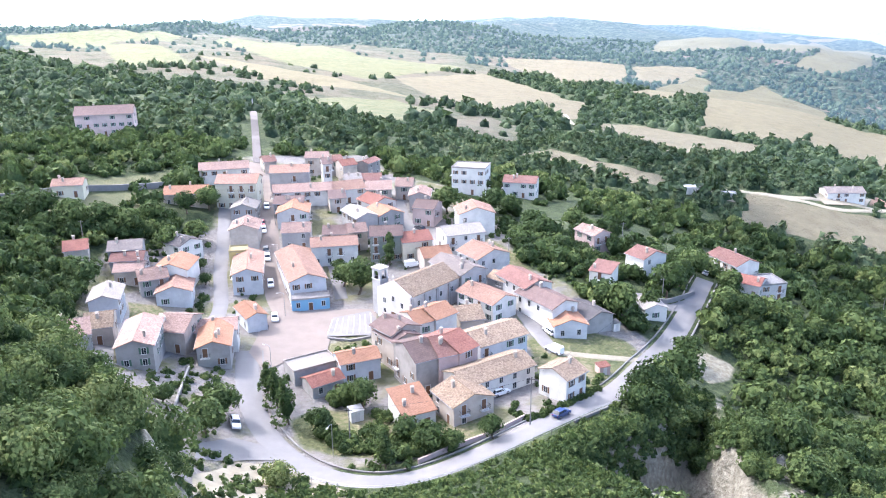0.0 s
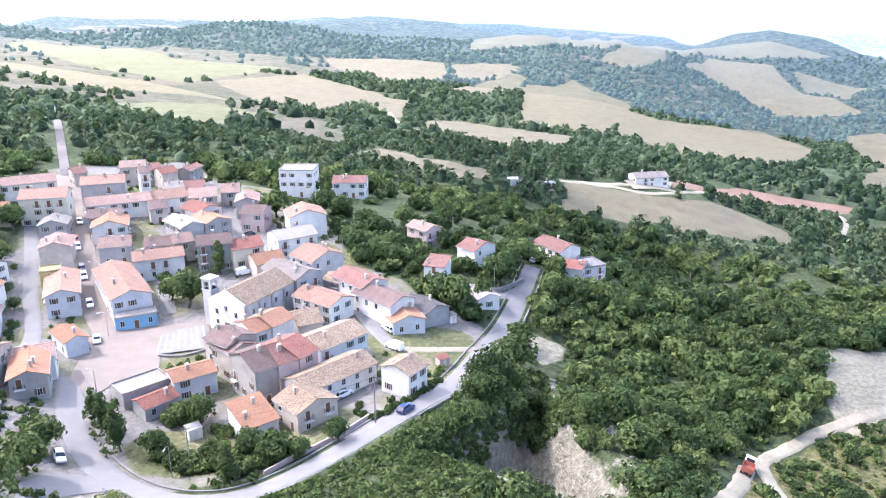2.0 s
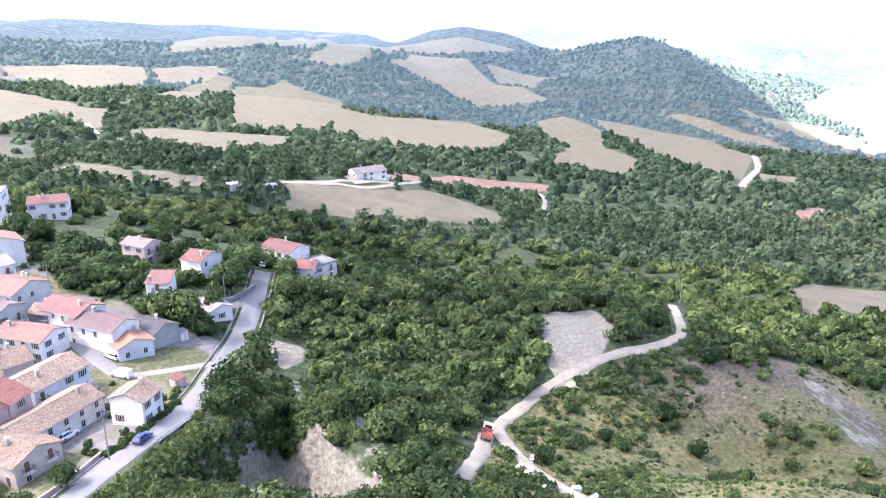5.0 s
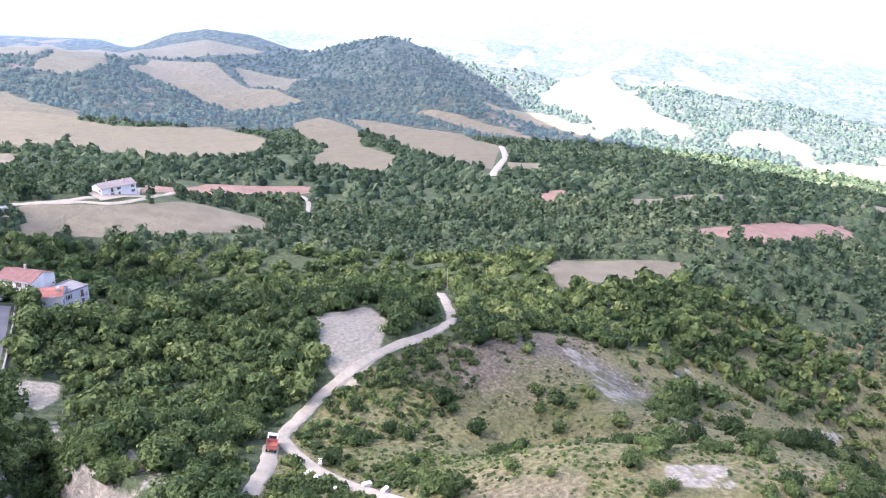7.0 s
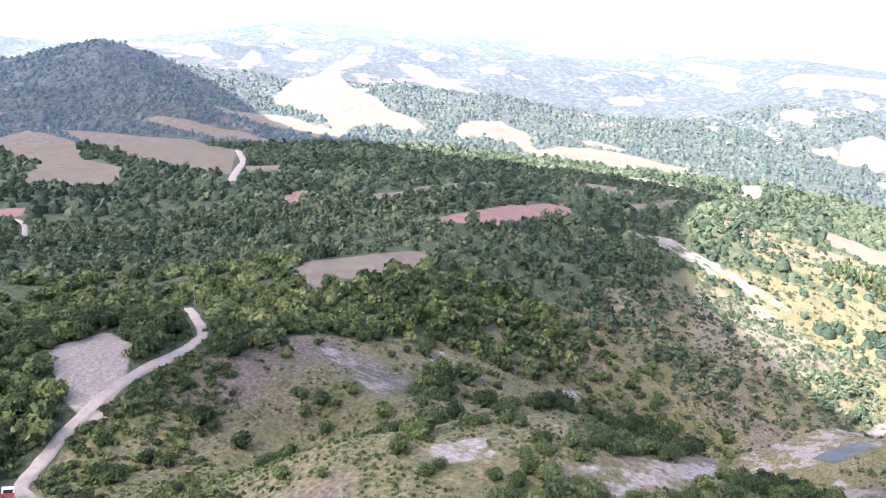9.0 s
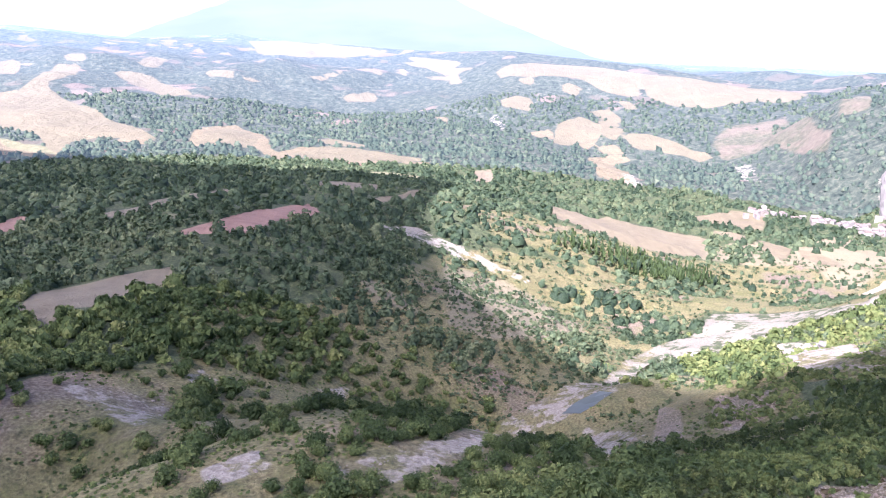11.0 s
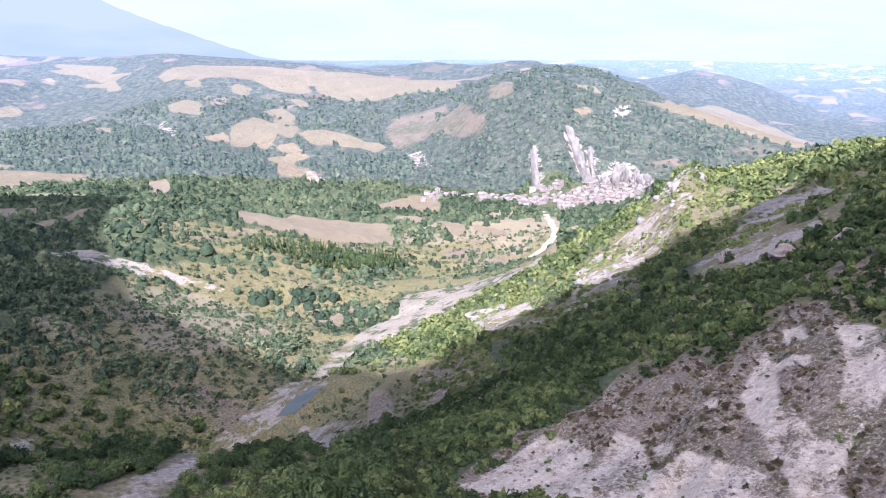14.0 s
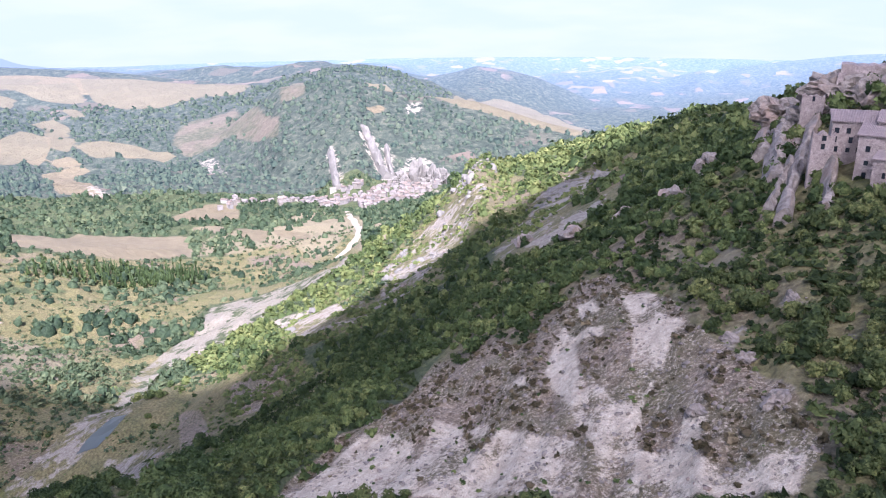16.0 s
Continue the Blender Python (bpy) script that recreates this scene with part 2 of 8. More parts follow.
# ---------------------------------------------------------------- materials
def mat(name, rough=0.8, metal=0.0):
    m = bpy.data.materials.new(name)
    m.use_nodes = True
    b = m.node_tree.nodes["Principled BSDF"]
    b.inputs["Roughness"].default_value, b.inputs["Metallic"].default_value = rough, metal
    b.inputs["Specular IOR Level"].default_value = 0.25
    return m, m.node_tree, b


def node(tree, kind, **values):
    n = tree.nodes.new(kind)
    for key, v in values.items():
        s = n.inputs[int(key[1:])] if key[0] == "i" and key[1:].isdigit() else n.inputs[key.replace("_", " ")]
        if isinstance(v, bpy.types.NodeSocket):
            tree.links.new(v, s)
        else:
            s.default_value = v
    return n


def noise_of(tree, scale, detail=4.0, rough=0.55, co=None):
    n = tree.nodes.new("ShaderNodeTexNoise")
    n.inputs["Scale"].default_value, n.inputs["Detail"].default_value, n.inputs["Roughness"].default_value = scale, detail, rough
    tree.links.new(co or place(tree), n.inputs["Vector"])
    return n.outputs[0]


def place(tree):
    for n in tree.nodes:
        if n.bl_idname == "ShaderNodeNewGeometry":
            return n.outputs["Position"]
    return tree.nodes.new("ShaderNodeNewGeometry").outputs["Position"]


def noise_vector(tree, scale):
    n = tree.nodes.new("ShaderNodeTexNoise")
    n.inputs["Scale"].default_value = scale
    tree.links.new(place(tree), n.inputs["Vector"])
    return n.outputs["Color"]


def flat_place(tree):
    n = tree.nodes.new("ShaderNodeVectorMath")
    n.operation = "MULTIPLY"
    tree.links.new(place(tree), n.inputs[0])
    n.inputs[1].default_value = (1, 1, 0)
    return n.outputs[0]


def ramp(tree, fac, *stops):
    n = tree.nodes.new("ShaderNodeValToRGB")
    e = n.color_ramp.elements
    while len(e) < len(stops):
        e.new(0.5)
    for k, (p, c) in zip(e, stops):
        k.position, k.color = p, (*c, 1)
    tree.links.new(fac, n.inputs[0])
    return n.outputs[0]


def mix(tree, fac, a, b, how="MIX"):
    n = tree.nodes.new("ShaderNodeMix")
    n.data_type, n.blend_type = "RGBA", how
    for k, v in ((0, fac), (6, a), (7, b)):
        if isinstance(v, bpy.types.NodeSocket):
            tree.links.new(v, n.inputs[k])
        else:
            n.inputs[k].default_value = v if k == 0 else (*v, 1)
    return n.outputs[2]


def calc(tree, op, a, b=0.0, clamp=False):
    n = tree.nodes.new("ShaderNodeMath")
    n.operation, n.use_clamp = op, clamp
    for s, v in zip(n.inputs, (a, b)):
        if isinstance(v, bpy.types.NodeSocket):
            tree.links.new(v, s)
        else:
            s.default_value = v
    return n.outputs[0]


def bump(tree, b, h, dist, strength=0.6):
    n = tree.nodes.new("ShaderNodeBump")
    n.inputs["Strength"].default_value, n.inputs["Distance"].default_value = strength, dist
    tree.links.new(h, n.inputs["Height"])
    tree.links.new(n.outputs[0], b.inputs["Normal"])


def attr(tree, name):
    n = tree.nodes.new("ShaderNodeAttribute")
    n.attribute_name = name
    return n.outputs["Fac"]


# parcels of land: kind and outline in metres
PARCELS = []
FAR_VILLAGE = [(1196, -527), (1165, -593), (1141, -649), (1166, -733), (1150, -790), (1095, -780), (1020, -690), (1011, -659), (995, -568), (1058, -540)]


def parcel(kind, *outline):
    PARCELS.append((kind, np.array(outline, float)))


parcel("tan", (254, 788), (458, 1395), (620, 1571), (609, 1272), (357, 799))
parcel("tan", (378, 830), (560, 1181), (590, 1114), (782, 1147), (741, 965), (517, 682), (372, 660))
parcel("tan", (268, 1172), (500, 1613), (519, 1572), (437, 1347), (304, 1114))
parcel("tan", (553, 2174), (631, 2408), (1178, 2790), (1256, 2350), (1496, 1866), (1210, 1997), (1151, 2053), (820, 1911))
parcel("tan", (736, 1723), (1234, 2385), (947, 1804), (785, 1628))
parcel("stubble", (999, 1814), (1173, 1997), (1281, 1874), (1217, 1655), (1133, 1335), (922, 1312), (962, 1496))
parcel("tan", (1309, 1833), (1389, 1614), (1173, 1442), (1228, 1647))
parcel("stubble", (920, 1122), (1035, 1183), (972, 1006), (738, 757), (659, 621), (522, 493), (516, 540), (517, 607), (678, 763), (830, 990))
parcel("stubble", (1051, 1135), (1074, 1052), (1095, 871), (956, 688), (631, 464), (687, 616), (909, 889))
parcel("stubble", (1185, 1070), (1213, 1038), (1245, 875), (1088, 638), (1158, 884))
parcel("tan", (707, 500), (734, 473), (675, 435), (621, 439))
parcel("plough", (140, 747), (199, 780), (291, 710), (203, 533), (142, 465), (132, 597))
parcel("plough", (384, 1644), (549, 1692), (389, 1416), (333, 1406))
parcel("plough", (248, 1691), (363, 1642), (334, 1442), (224, 1267), (171, 1199))
parcel("plough", (129, 933), (174, 977), (128, 770), (100, 739))
parcel("plough", (144, 370), (187, 358), (230, 361), (252, 338), (238, 312), (184, 319), (129, 335))
parcel("plough", (60, 464), (77, 416), (113, 393), (101, 370), (51, 405))
parcel("clay", (249, 451), (324, 492), (412, 480), (390, 458), (290, 440), (206, 374))
parcel("clay", (499, 323), (543, 331), (492, 278), (470, 297))
parcel("plough", (262, 168), (302, 182), (335, 158), (353, 145), (333, 136), (278, 138), (271, 151), (247, 149))
parcel("clay", (409, 168), (456, 158), (643, 138), (578, 118), (431, 132), (420, 149))
parcel("plough", (-62, 1052), (60, 1332), (161, 939), (63, 785), (2, 806))
parcel("plough", (115, 1586), (239, 1692), (279, 1459), (191, 1221))
parcel("plough", (370, 1620), (567, 1762), (366, 1440))
parcel("tan", (-379, 1262), (-251, 1113), (-96, 944), (8, 791), (-64, 863), (-186, 874))
parcel("meadow", (-136, 732), (-48, 792), (-3, 681), (-35, 573), (-79, 601))
parcel("meadow", (-630, 1516), (-493, 1479), (-314, 1019), (-384, 963))
parcel("meadow", (-832, 1548), (-660, 1652), (-584, 2057), (-573, 1722), (-668, 1340))
parcel("meadow", (-511, 1842), (-347, 1903), (-153, 1526), (34, 1427), (-94, 1004), (-267, 1269))
parcel("plough", (37, 413), (64, 465), (80, 406), (109, 384), (83, 365), (66, 394))
parcel("meadow", (-128, 223), (-113, 243), (-96, 262), (-92, 248), (-112, 222), (-121, 209))
parcel("meadow", (-118, 256), (-100, 284), (-96, 269), (-113, 249))
parcel("tan", (1726, 1129), (2182, 1260), (2215, 1200), (2025, 1027), (1702, 748), (1491, 606), (1566, 783), (1531, 834))
parcel("tan", (2544, 1159), (2601, 1056), (2401, 859), (2331, 928))
parcel("tan", (1512, 552), (1904, 605), (1696, 461), (1420, 417))
parcel("tan", (1410, 339), (1563, 296), (1408, 89), (1294, 187))
parcel("meadow", (1513, 1156), (1525, 971), (1413, 757), (1209, 659), (1491, 1022))
parcel("tan", (2362, -66), (2396, -151), (2247, -148), (2296, -79))
parcel("stubble", (2020, -196), (2166, -257), (2125, -360), (1886, -263))
parcel("stubble", (1983, -350), (1960, -462), (1796, -534), (1839, -462))
parcel("stubble", (1753, -258), (1766, -312), (1296, -268), (1361, -210))
parcel("pasture", (1969, -643), (2073, -785), (1574, -685), (1493, -652), (1748, -653))
parcel("tan", (901, -85), (1046, -184), (965, -290), (856, -258), (803, -173), (799, -81))
parcel("stubble", (2857, -185), (2798, -415), (2351, -905), (2302, -747), (2472, -581), (2597, -275))
parcel("stubble", (1834, 641), (1934, 589), (1767, 475), (1404, 363), (1470, 481))
parcel("tan", (2703, 911), (2671, 787), (2653, 768), (2621, 870))
parcel("tan", (2628, 437), (2743, 328), (2633, 335), (2579, 413))
parcel("tan", (911, -93), (1051, -180), (970, -289), (846, -254), (810, -166), (805, -84))
parcel("pad", (141, 168), (161, 165), (153, 148), (138, 138), (123, 130), (120, 134), (124, 144))
parcel("rock", (190, 113), (203, 104), (202, 84), (167, 81), (179, 99))
parcel("rock", (232, 94), (249, 91), (237, 86), (223, 89))
parcel("rock", (272, 61), (292, 52), (281, 52))
parcel("rock", (114, 46), (123, 39), (115, 34), (108, 42))
parcel("rock", (592, 77), (636, 55), (620, 2), (605, -37), (599, -50), (599, 3))
parcel("bed", (365, -66), (477, -108), (544, -166), (617, -200), (584, -245), (477, -257), (437, -244), (475, -209), (446, -157), (452, -118), (329, -69))
parcel("rock", (136, 3), (317, -14), (361, -63), (319, -64), (300, -28), (132, -1))
parcel("rock", (115, 30), (130, 14), (140, 3), (132, -1), (113, 13))
parcel("rock", (381, -156), (373, -178), (248, -137), (276, -167), (336, -251), (324, -261), (277, -206), (227, -144), (240, -132), (270, -120))
parcel("rock", (234, -203), (249, -242), (283, -303), (231, -253), (194, -200), (207, -188))
parcel("rock", (198, -160), (211, -187), (163, -171), (175, -193), (154, -164), (158, -146))
parcel("pad", (58, 174), (64, 181), (71, 177), (68, 171), (61, 166))
parcel("rock", (61, 165), (63, 163), (55, 136), (56, 145))
parcel("rock", (38, 131), (49, 140), (54, 130), (55, 120), (62, 117), (57, 106), (43, 95), (29, 102))
parcel("rock", (67, 152), (69, 152), (59, 118), (58, 119))
parcel("village", (-66, 116), (-77, 142), (-91, 188), (-94, 210), (-81, 223), (-72, 237), (-79, 275), (-94, 299), (-72, 327), (-34, 347), (-20, 312), (1, 300), (18, 258), (21, 216), (33, 205), (37, 193), (50, 180), (46, 168), (36, 145), (11, 128), (-9, 121), (-23, 120), (-30, 112), (-33, 90), (-38, 97), (-45, 110), (-50, 116), (-55, 117), (-60, 117))
parcel("scrub", (93, 120), (116, 126), (146, 127), (199, 121), (223, 108), (263, 92), (322, 75), (409, 40), (444, -1), (122, -6), (69, 74))
parcel("scrub", (303, 122), (329, 88), (440, 47), (570, 35), (652, -17), (686, -121), (579, -171), (397, -79), (137, -2), (113, 17), (150, 67))
parcel("scrub", (767, 43), (782, -79), (826, -249), (961, -519), (443, -249), (587, -246), (621, -199), (579, -171), (686, -121), (680, -18))
parcel("scrub", (321, -129), (295, -163), (336, -251), (263, -274), (224, -218), (206, -164), (206, -139), (237, -121))
parcel("scrub", (97, -123), (85, -126), (73, -128), (54, -117), (43, -110), (27, -77), (56, -99), (96, -117))
parcel("scrub", (78, 80), (143, 96), (234, 66), (584, -106), (126, -28))
parcel("scrub", (155, 68), (141, -2), (94, 7), (103, 47))
parcel("scrub", (136, 3), (309, -29), (319, -64), (280, -77), (167, -52), (150, -26), (126, -5), (112, 0), (97, 8))
parcel("rock", (294, -47), (255, -62), (155, -40), (150, -26))
parcel("scrub", (105, -40), (109, -79), (99, -98), (98, -120), (58, -101), (39, -90), (27, -67))
parcel("wood", (296, 142), (354, 142), (457, 116), (451, 77), (449, 39), (409, 27), (374, 50), (328, 60), (305, 48), (261, 73), (238, 96), (252, 112), (248, 121))
parcel("wood", (359, 38), (382, 6), (369, -23), (348, 6), (340, 37))
parcel("wood", (409, -38), (434, -64), (370, -70), (382, -42))
parcel("wood", (173, 76), (214, 77), (240, 75), (222, 90))
parcel("straw", (564, 23), (591, -20), (578, -63), (505, -75), (414, -55), (390, -12), (388, 15))
parcel("straw", (788, -146), (943, -320), (1072, -533), (869, -470), (754, -381), (868, -365), (831, -219))
parcel("straw", (410, 65), (412, 42), (391, 29), (380, 51))
parcel("straw", (583, -39), (576, -59), (477, -53), (434, -26))
parcel("straw", (98, -122), (78, -116), (68, -107), (78, -107))
parcel("lawn", (19, 172), (29, 179), (43, 177), (46, 173), (37, 152), (28, 139), (20, 146))
parcel("lawn", (-31, 137), (-26, 143), (-10, 139), (8, 140), (9, 130), (-7, 123), (-20, 125), (-27, 129))
parcel("lawn", (13, 240), (19, 230), (27, 204), (21, 197), (15, 216))
parcel("lawn", (-84, 184), (-72, 188), (-68, 182), (-72, 166))
parcel("clear", (-29, 110), (-9, 115), (11, 121), (32, 139), (36, 136), (39, 136), (25, 87), (-23, 76))
parcel("scrub", (357, -68), (301, -79), (167, -49), (145, -28), (146, -16), (121, -2), (106, -1), (107, 24), (125, 5), (320, -35))
parcel("clear", (-44, 111), (-45, 120), (-30, 112), (-21, 77), (-28, 72), (-35, 87))
parcel("clear", (49, 152), (63, 182), (74, 181), (70, 168), (56, 130), (56, 145), (57, 156))
parcel("wood", (118, -152), (59, -127), (46, -112), (68, -118), (78, -117), (92, -123))
parcel("wood", (79, -105), (60, -105), (45, -102), (30, -80), (44, -85), (54, -90), (67, -93))
parcel("wood", (36, -70), (30, -74), (23, -67), (32, -63))
parcel("wood", (143, -140), (105, -128), (85, -109), (97, -110), (113, -112))
parcel("wood", (201, -146), (129, -127), (99, -98), (118, -97), (133, -96))
parcel("pasture", (-622, 1150), (-784, 1581), (-703, 1619), (-571, 2061), (-356, 1958), (-185, 1857), (-1, 1675), (124, 1573), (224, 1505), (67, 1306), (3, 1032), (19, 628), (-72, 704), (-147, 734), (-179, 810), (-223, 788), (-348, 855), (-464, 979))
parcel("pasture", (-1, 633), (37, 701), (64, 625), (36, 445), (13, 533))
parcel("heath", (308, -278), (291, -324), (269, -342), (1907, -3135), (67, -140), (53, -130), (22, -67), (100, -38), (118, -72), (137, -99), (223, -189))
parcel("rock", (67, -87), (58, -88), (48, -80), (42, -77), (39, -73), (47, -74), (56, -79))
parcel("scrub", (363, -77), (326, -104), (255, -111), (175, -92), (156, -63), (148, -41), (145, -28))
parcel("wood", (104, 133), (116, 133), (124, 128), (121, 113), (110, 94), (89, 72), (83, 82), (98, 111))
parcel("wood", (170, 135), (214, 138), (181, 118), (159, 124))
parcel("stubble", (1756, 1144), (2103, 1295), (2182, 1260), (1923, 1120), (1728, 1018))
parcel("tan", (2193, 1260), (2315, 1275), (2574, 1357), (2546, 1259), (2387, 1208), (2262, 1221), (2108, 1150), (2053, 1170))
parcel("tan", (2002, 1147), (2075, 1130), (1910, 961), (1802, 917), (1737, 1003))
parcel("tan", (1677, 980), (1752, 893), (1819, 846), (1583, 730), (1503, 785), (1325, 710), (1413, 784), (1532, 861))
parcel("stubble", (1568, 713), (1531, 630), (1439, 616), (1473, 680))
parcel("stubble", (1506, 1165), (1521, 1120), (1497, 1038), (1485, 967), (1536, 953), (1450, 892), (1396, 827), (1346, 736), (1229, 658), (1298, 770), (1381, 901), (1468, 1055))
parcel("stubble", (2087, 1482), (2422, 1654), (2442, 1625), (2210, 1488), (2041, 1425))
parcel("tan", (2438, 1523), (2670, 1603), (2608, 1491), (2525, 1446), (2338, 1407))
parcel("tan", (2553, 1166), (2594, 1102), (2550, 1003), (2451, 991), (2462, 1047))
parcel("tan", (2463, 989), (2416, 876), (2382, 851), (2334, 895), (2340, 934))
parcel("stubble", (1535, 566), (1828, 635), (1756, 511), (1491, 434), (1464, 479), (1448, 526))
parcel("tan", (2636, 1119), (2918, 1191), (2886, 1104), (2671, 1064))
parcel("tan", (2679, 909), (2655, 801), (2611, 794), (2607, 878))
parcel("stubble", (2235, 1844), (2327, 1785), (2189, 1630), (2100, 1657), (2077, 1703))
parcel("tan", (2670, 1376), (2771, 1367), (2596, 1261), (2581, 1318))
parcel("tan", (2261, 1996), (2613, 2219), (2281, 1881), (2080, 1784))
parcel("tan", (1672, 1193), (1950, 1284), (1840, 1236), (1636, 1160))
parcel("plough", (506, 250), (547, 245), (607, 238), (678, 216), (646, 206), (575, 222), (499, 223), (481, 235))
parcel("meadow", (482, 230), (479, 188), (476, 174), (464, 182), (464, 219))
parcel("stubble", (1534, 444), (1399, 362), (1521, 341), (1519, 289), (1437, 197), (1322, 175), (1304, 222), (1369, 260), (1380, 316), (1261, 326))
parcel("tan", (1734, 364), (1691, 290), (1588, 219), (1529, 232), (1623, 325))
parcel("tan", (1443, 144), (1413, 89), (1368, 104))
parcel("tan", (697, 97), (786, 72), (872, 48), (741, 61), (692, 86))
parcel("plough", (1307, 4), (1339, -28), (1173, -27), (1155, -1))
parcel("tan", (2728, 612), (2795, 568), (2889, 506), (3006, 457), (2832, 495), (2767, 535))
parcel("tan", (2636, 458), (2749, 364), (2707, 345), (2619, 430))
parcel("tan", (2213, 118), (2380, 91), (2188, 92))
parcel("tan", (3010, 199), (2886, 66), (2817, 63), (2951, 182))
parcel("tan", (3387, 305), (3101, 49), (3027, 97), (3156, 226))
parcel("tan", (3781, 1062), (3776, 825), (3624, 474), (3452, 465), (3280, 731), (3322, 900))
parcel("tan", (2653, 770), (2705, 705), (2673, 697), (2611, 758))
parcel("meadow", (1081, 210), (1187, 156), (1176, 66), (1089, 81), (1090, 153))
parcel("tan", (2362, -65), (2427, -121), (2395, -171), (2266, -150), (2296, -82))
parcel("tan", (2102, -212), (2190, -282), (2140, -325), (1990, -309), (1900, -214), (1888, -179))
parcel("tan", (2598, -123), (2595, -180), (2513, -177), (2536, -141))
parcel("tan", (2536, -264), (2518, -330), (2432, -295), (2456, -259))
parcel("tan", (2268, -304), (2305, -373), (2198, -401), (2206, -356))
parcel("tan", (2193, -323), (2190, -395), (2115, -370), (2121, -331))
parcel("tan", (2087, -326), (2118, -401), (1952, -340), (1988, -319))
parcel("tan", (2005, -365), (2001, -427), (1939, -480), (1803, -536), (1782, -503), (1883, -446), (1883, -373))
parcel("stubble", (2034, -130), (2078, -199), (1965, -191), (1968, -151))
parcel("stubble", (1819, -255), (1843, -337), (1817, -354), (1767, -305), (1747, -252))
parcel("plough", (1738, -263), (1795, -311), (1388, -252), (1372, -210))
parcel("rock", (1445, -260), (1446, -284), (1310, -276), (1293, -254))
parcel("stubble", (1921, -288), (1929, -336), (1849, -347), (1858, -296))
parcel("tan", (2761, -61), (2868, -190), (2776, -330), (2738, -437), (2574, -374), (2592, -214), (2642, -79))
parcel("tan", (2580, -328), (2648, -508), (2421, -485), (2477, -403))
parcel("tan", (2678, -527), (2611, -675), (2383, -879), (2287, -763), (2262, -651), (2293, -569), (2426, -509))
parcel("pasture", (1910, -559), (2018, -652), (2038, -753), (1800, -666), (1770, -591), (1784, -549))
parcel("rock", (1731, -569), (1716, -591), (1467, -529), (1488, -505))
parcel("tan", (2395, -412), (2368, -451), (2271, -454), (2277, -422))
parcel("tan", (3267, 299), (3123, 162), (3004, 58), (2875, 8), (2897, 70), (3036, 160), (3153, 265))
parcel("rock", (2270, -39), (2243, -58), (2086, -74), (2045, -59))
parcel("tan", (2758, 579), (2849, 531), (2846, 478), (2766, 540))
parcel("tan", (2629, 432), (2715, 370), (2742, 330), (2686, 336), (2601, 408))
parcel("tan", (2850, 107), (2829, 58), (2751, 48), (2783, 89))
parcel("tan", (2966, 393), (3131, 364), (2948, 346))
parcel("tan", (3085, 324), (3102, 276), (3005, 258))
parcel("tan", (3440, 703), (3605, 601), (3571, 432), (3473, 409), (3439, 551), (3304, 679))
parcel("stubble", (1743, 354), (1684, 290), (1588, 218), (1530, 223), (1614, 304))
parcel("tan", (1467, 330), (1486, 265), (1444, 189), (1365, 186), (1417, 248), (1323, 269), (1365, 309))
parcel("clay", (1417, 248), (1401, 207), (1354, 179), (1279, 181), (1279, 216))
parcel("stubble", (1376, 136), (1375, 79), (1337, 78), (1333, 122))
parcel("tan", (2170, 107), (2278, 78), (2111, 79))
parcel("plough", (823, 178), (862, 138), (817, 92), (781, 95), (745, 144))
parcel("stubble", (1122, -310), (1198, -394), (1168, -434), (1057, -393), (1085, -322))
parcel("tan", (2453, -835), (2332, -952), (2244, -881), (2279, -788))
parcel("pasture", (1968, -590), (2061, -660), (2068, -747), (1903, -683), (1920, -634), (1878, -553))
parcel("pasture", (1825, -665), (2084, -780), (1720, -704), (1737, -683), (1718, -649))
parcel("pasture", (1769, -705), (1584, -695), (1499, -655), (1620, -664))
parcel("pasture", (1641, -724), (2082, -951), (2044, -989), (1598, -766))
parcel("tan", (1951, -467), (1810, -542), (1793, -518), (1920, -459))
parcel("stubble", (1401, -793), (1428, -850), (1394, -856), (1384, -809))
parcel("rock", (1730, -572), (1701, -589), (1555, -547), (1569, -527))
parcel("tan", (1480, -986), (2267, -1712), (2383, -1928), (2302, -2023), (2124, -2022), (1965, -2051), (1126, -1177), (1124, -1117), (1190, -1093), (1253, -1061), (1344, -1000))
parcel("tan", (1958, -1114), (1940, -1196), (1483, -970), (1492, -903))
parcel("rock", (1305, -660), (1282, -667), (1154, -613), (1159, -605))
parcel("rock", (1307, -731), (1323, -764), (1167, -710), (1158, -693), (1254, -717))
parcel("rock", (1271, -759), (1251, -769), (1158, -714), (1169, -707))
parcel("rock", (1422, -910), (1424, -946), (1370, -917), (1364, -879))
parcel("rock", (1155, -719), (1222, -792), (1177, -808), (1099, -783), (998, -695), (1120, -734))
parcel("tan", (1024, -311), (1028, -368), (948, -329), (971, -300))
parcel("stubble", (998, -363), (928, -384), (873, -352), (925, -347))
parcel("stubble", (935, -387), (879, -415), (833, -398), (882, -380))
parcel("straw", (979, -483), (939, -514), (799, -439), (894, -448))
parcel("straw", (939, -514), (869, -519), (469, -298), (384, -233), (481, -265), (807, -448))

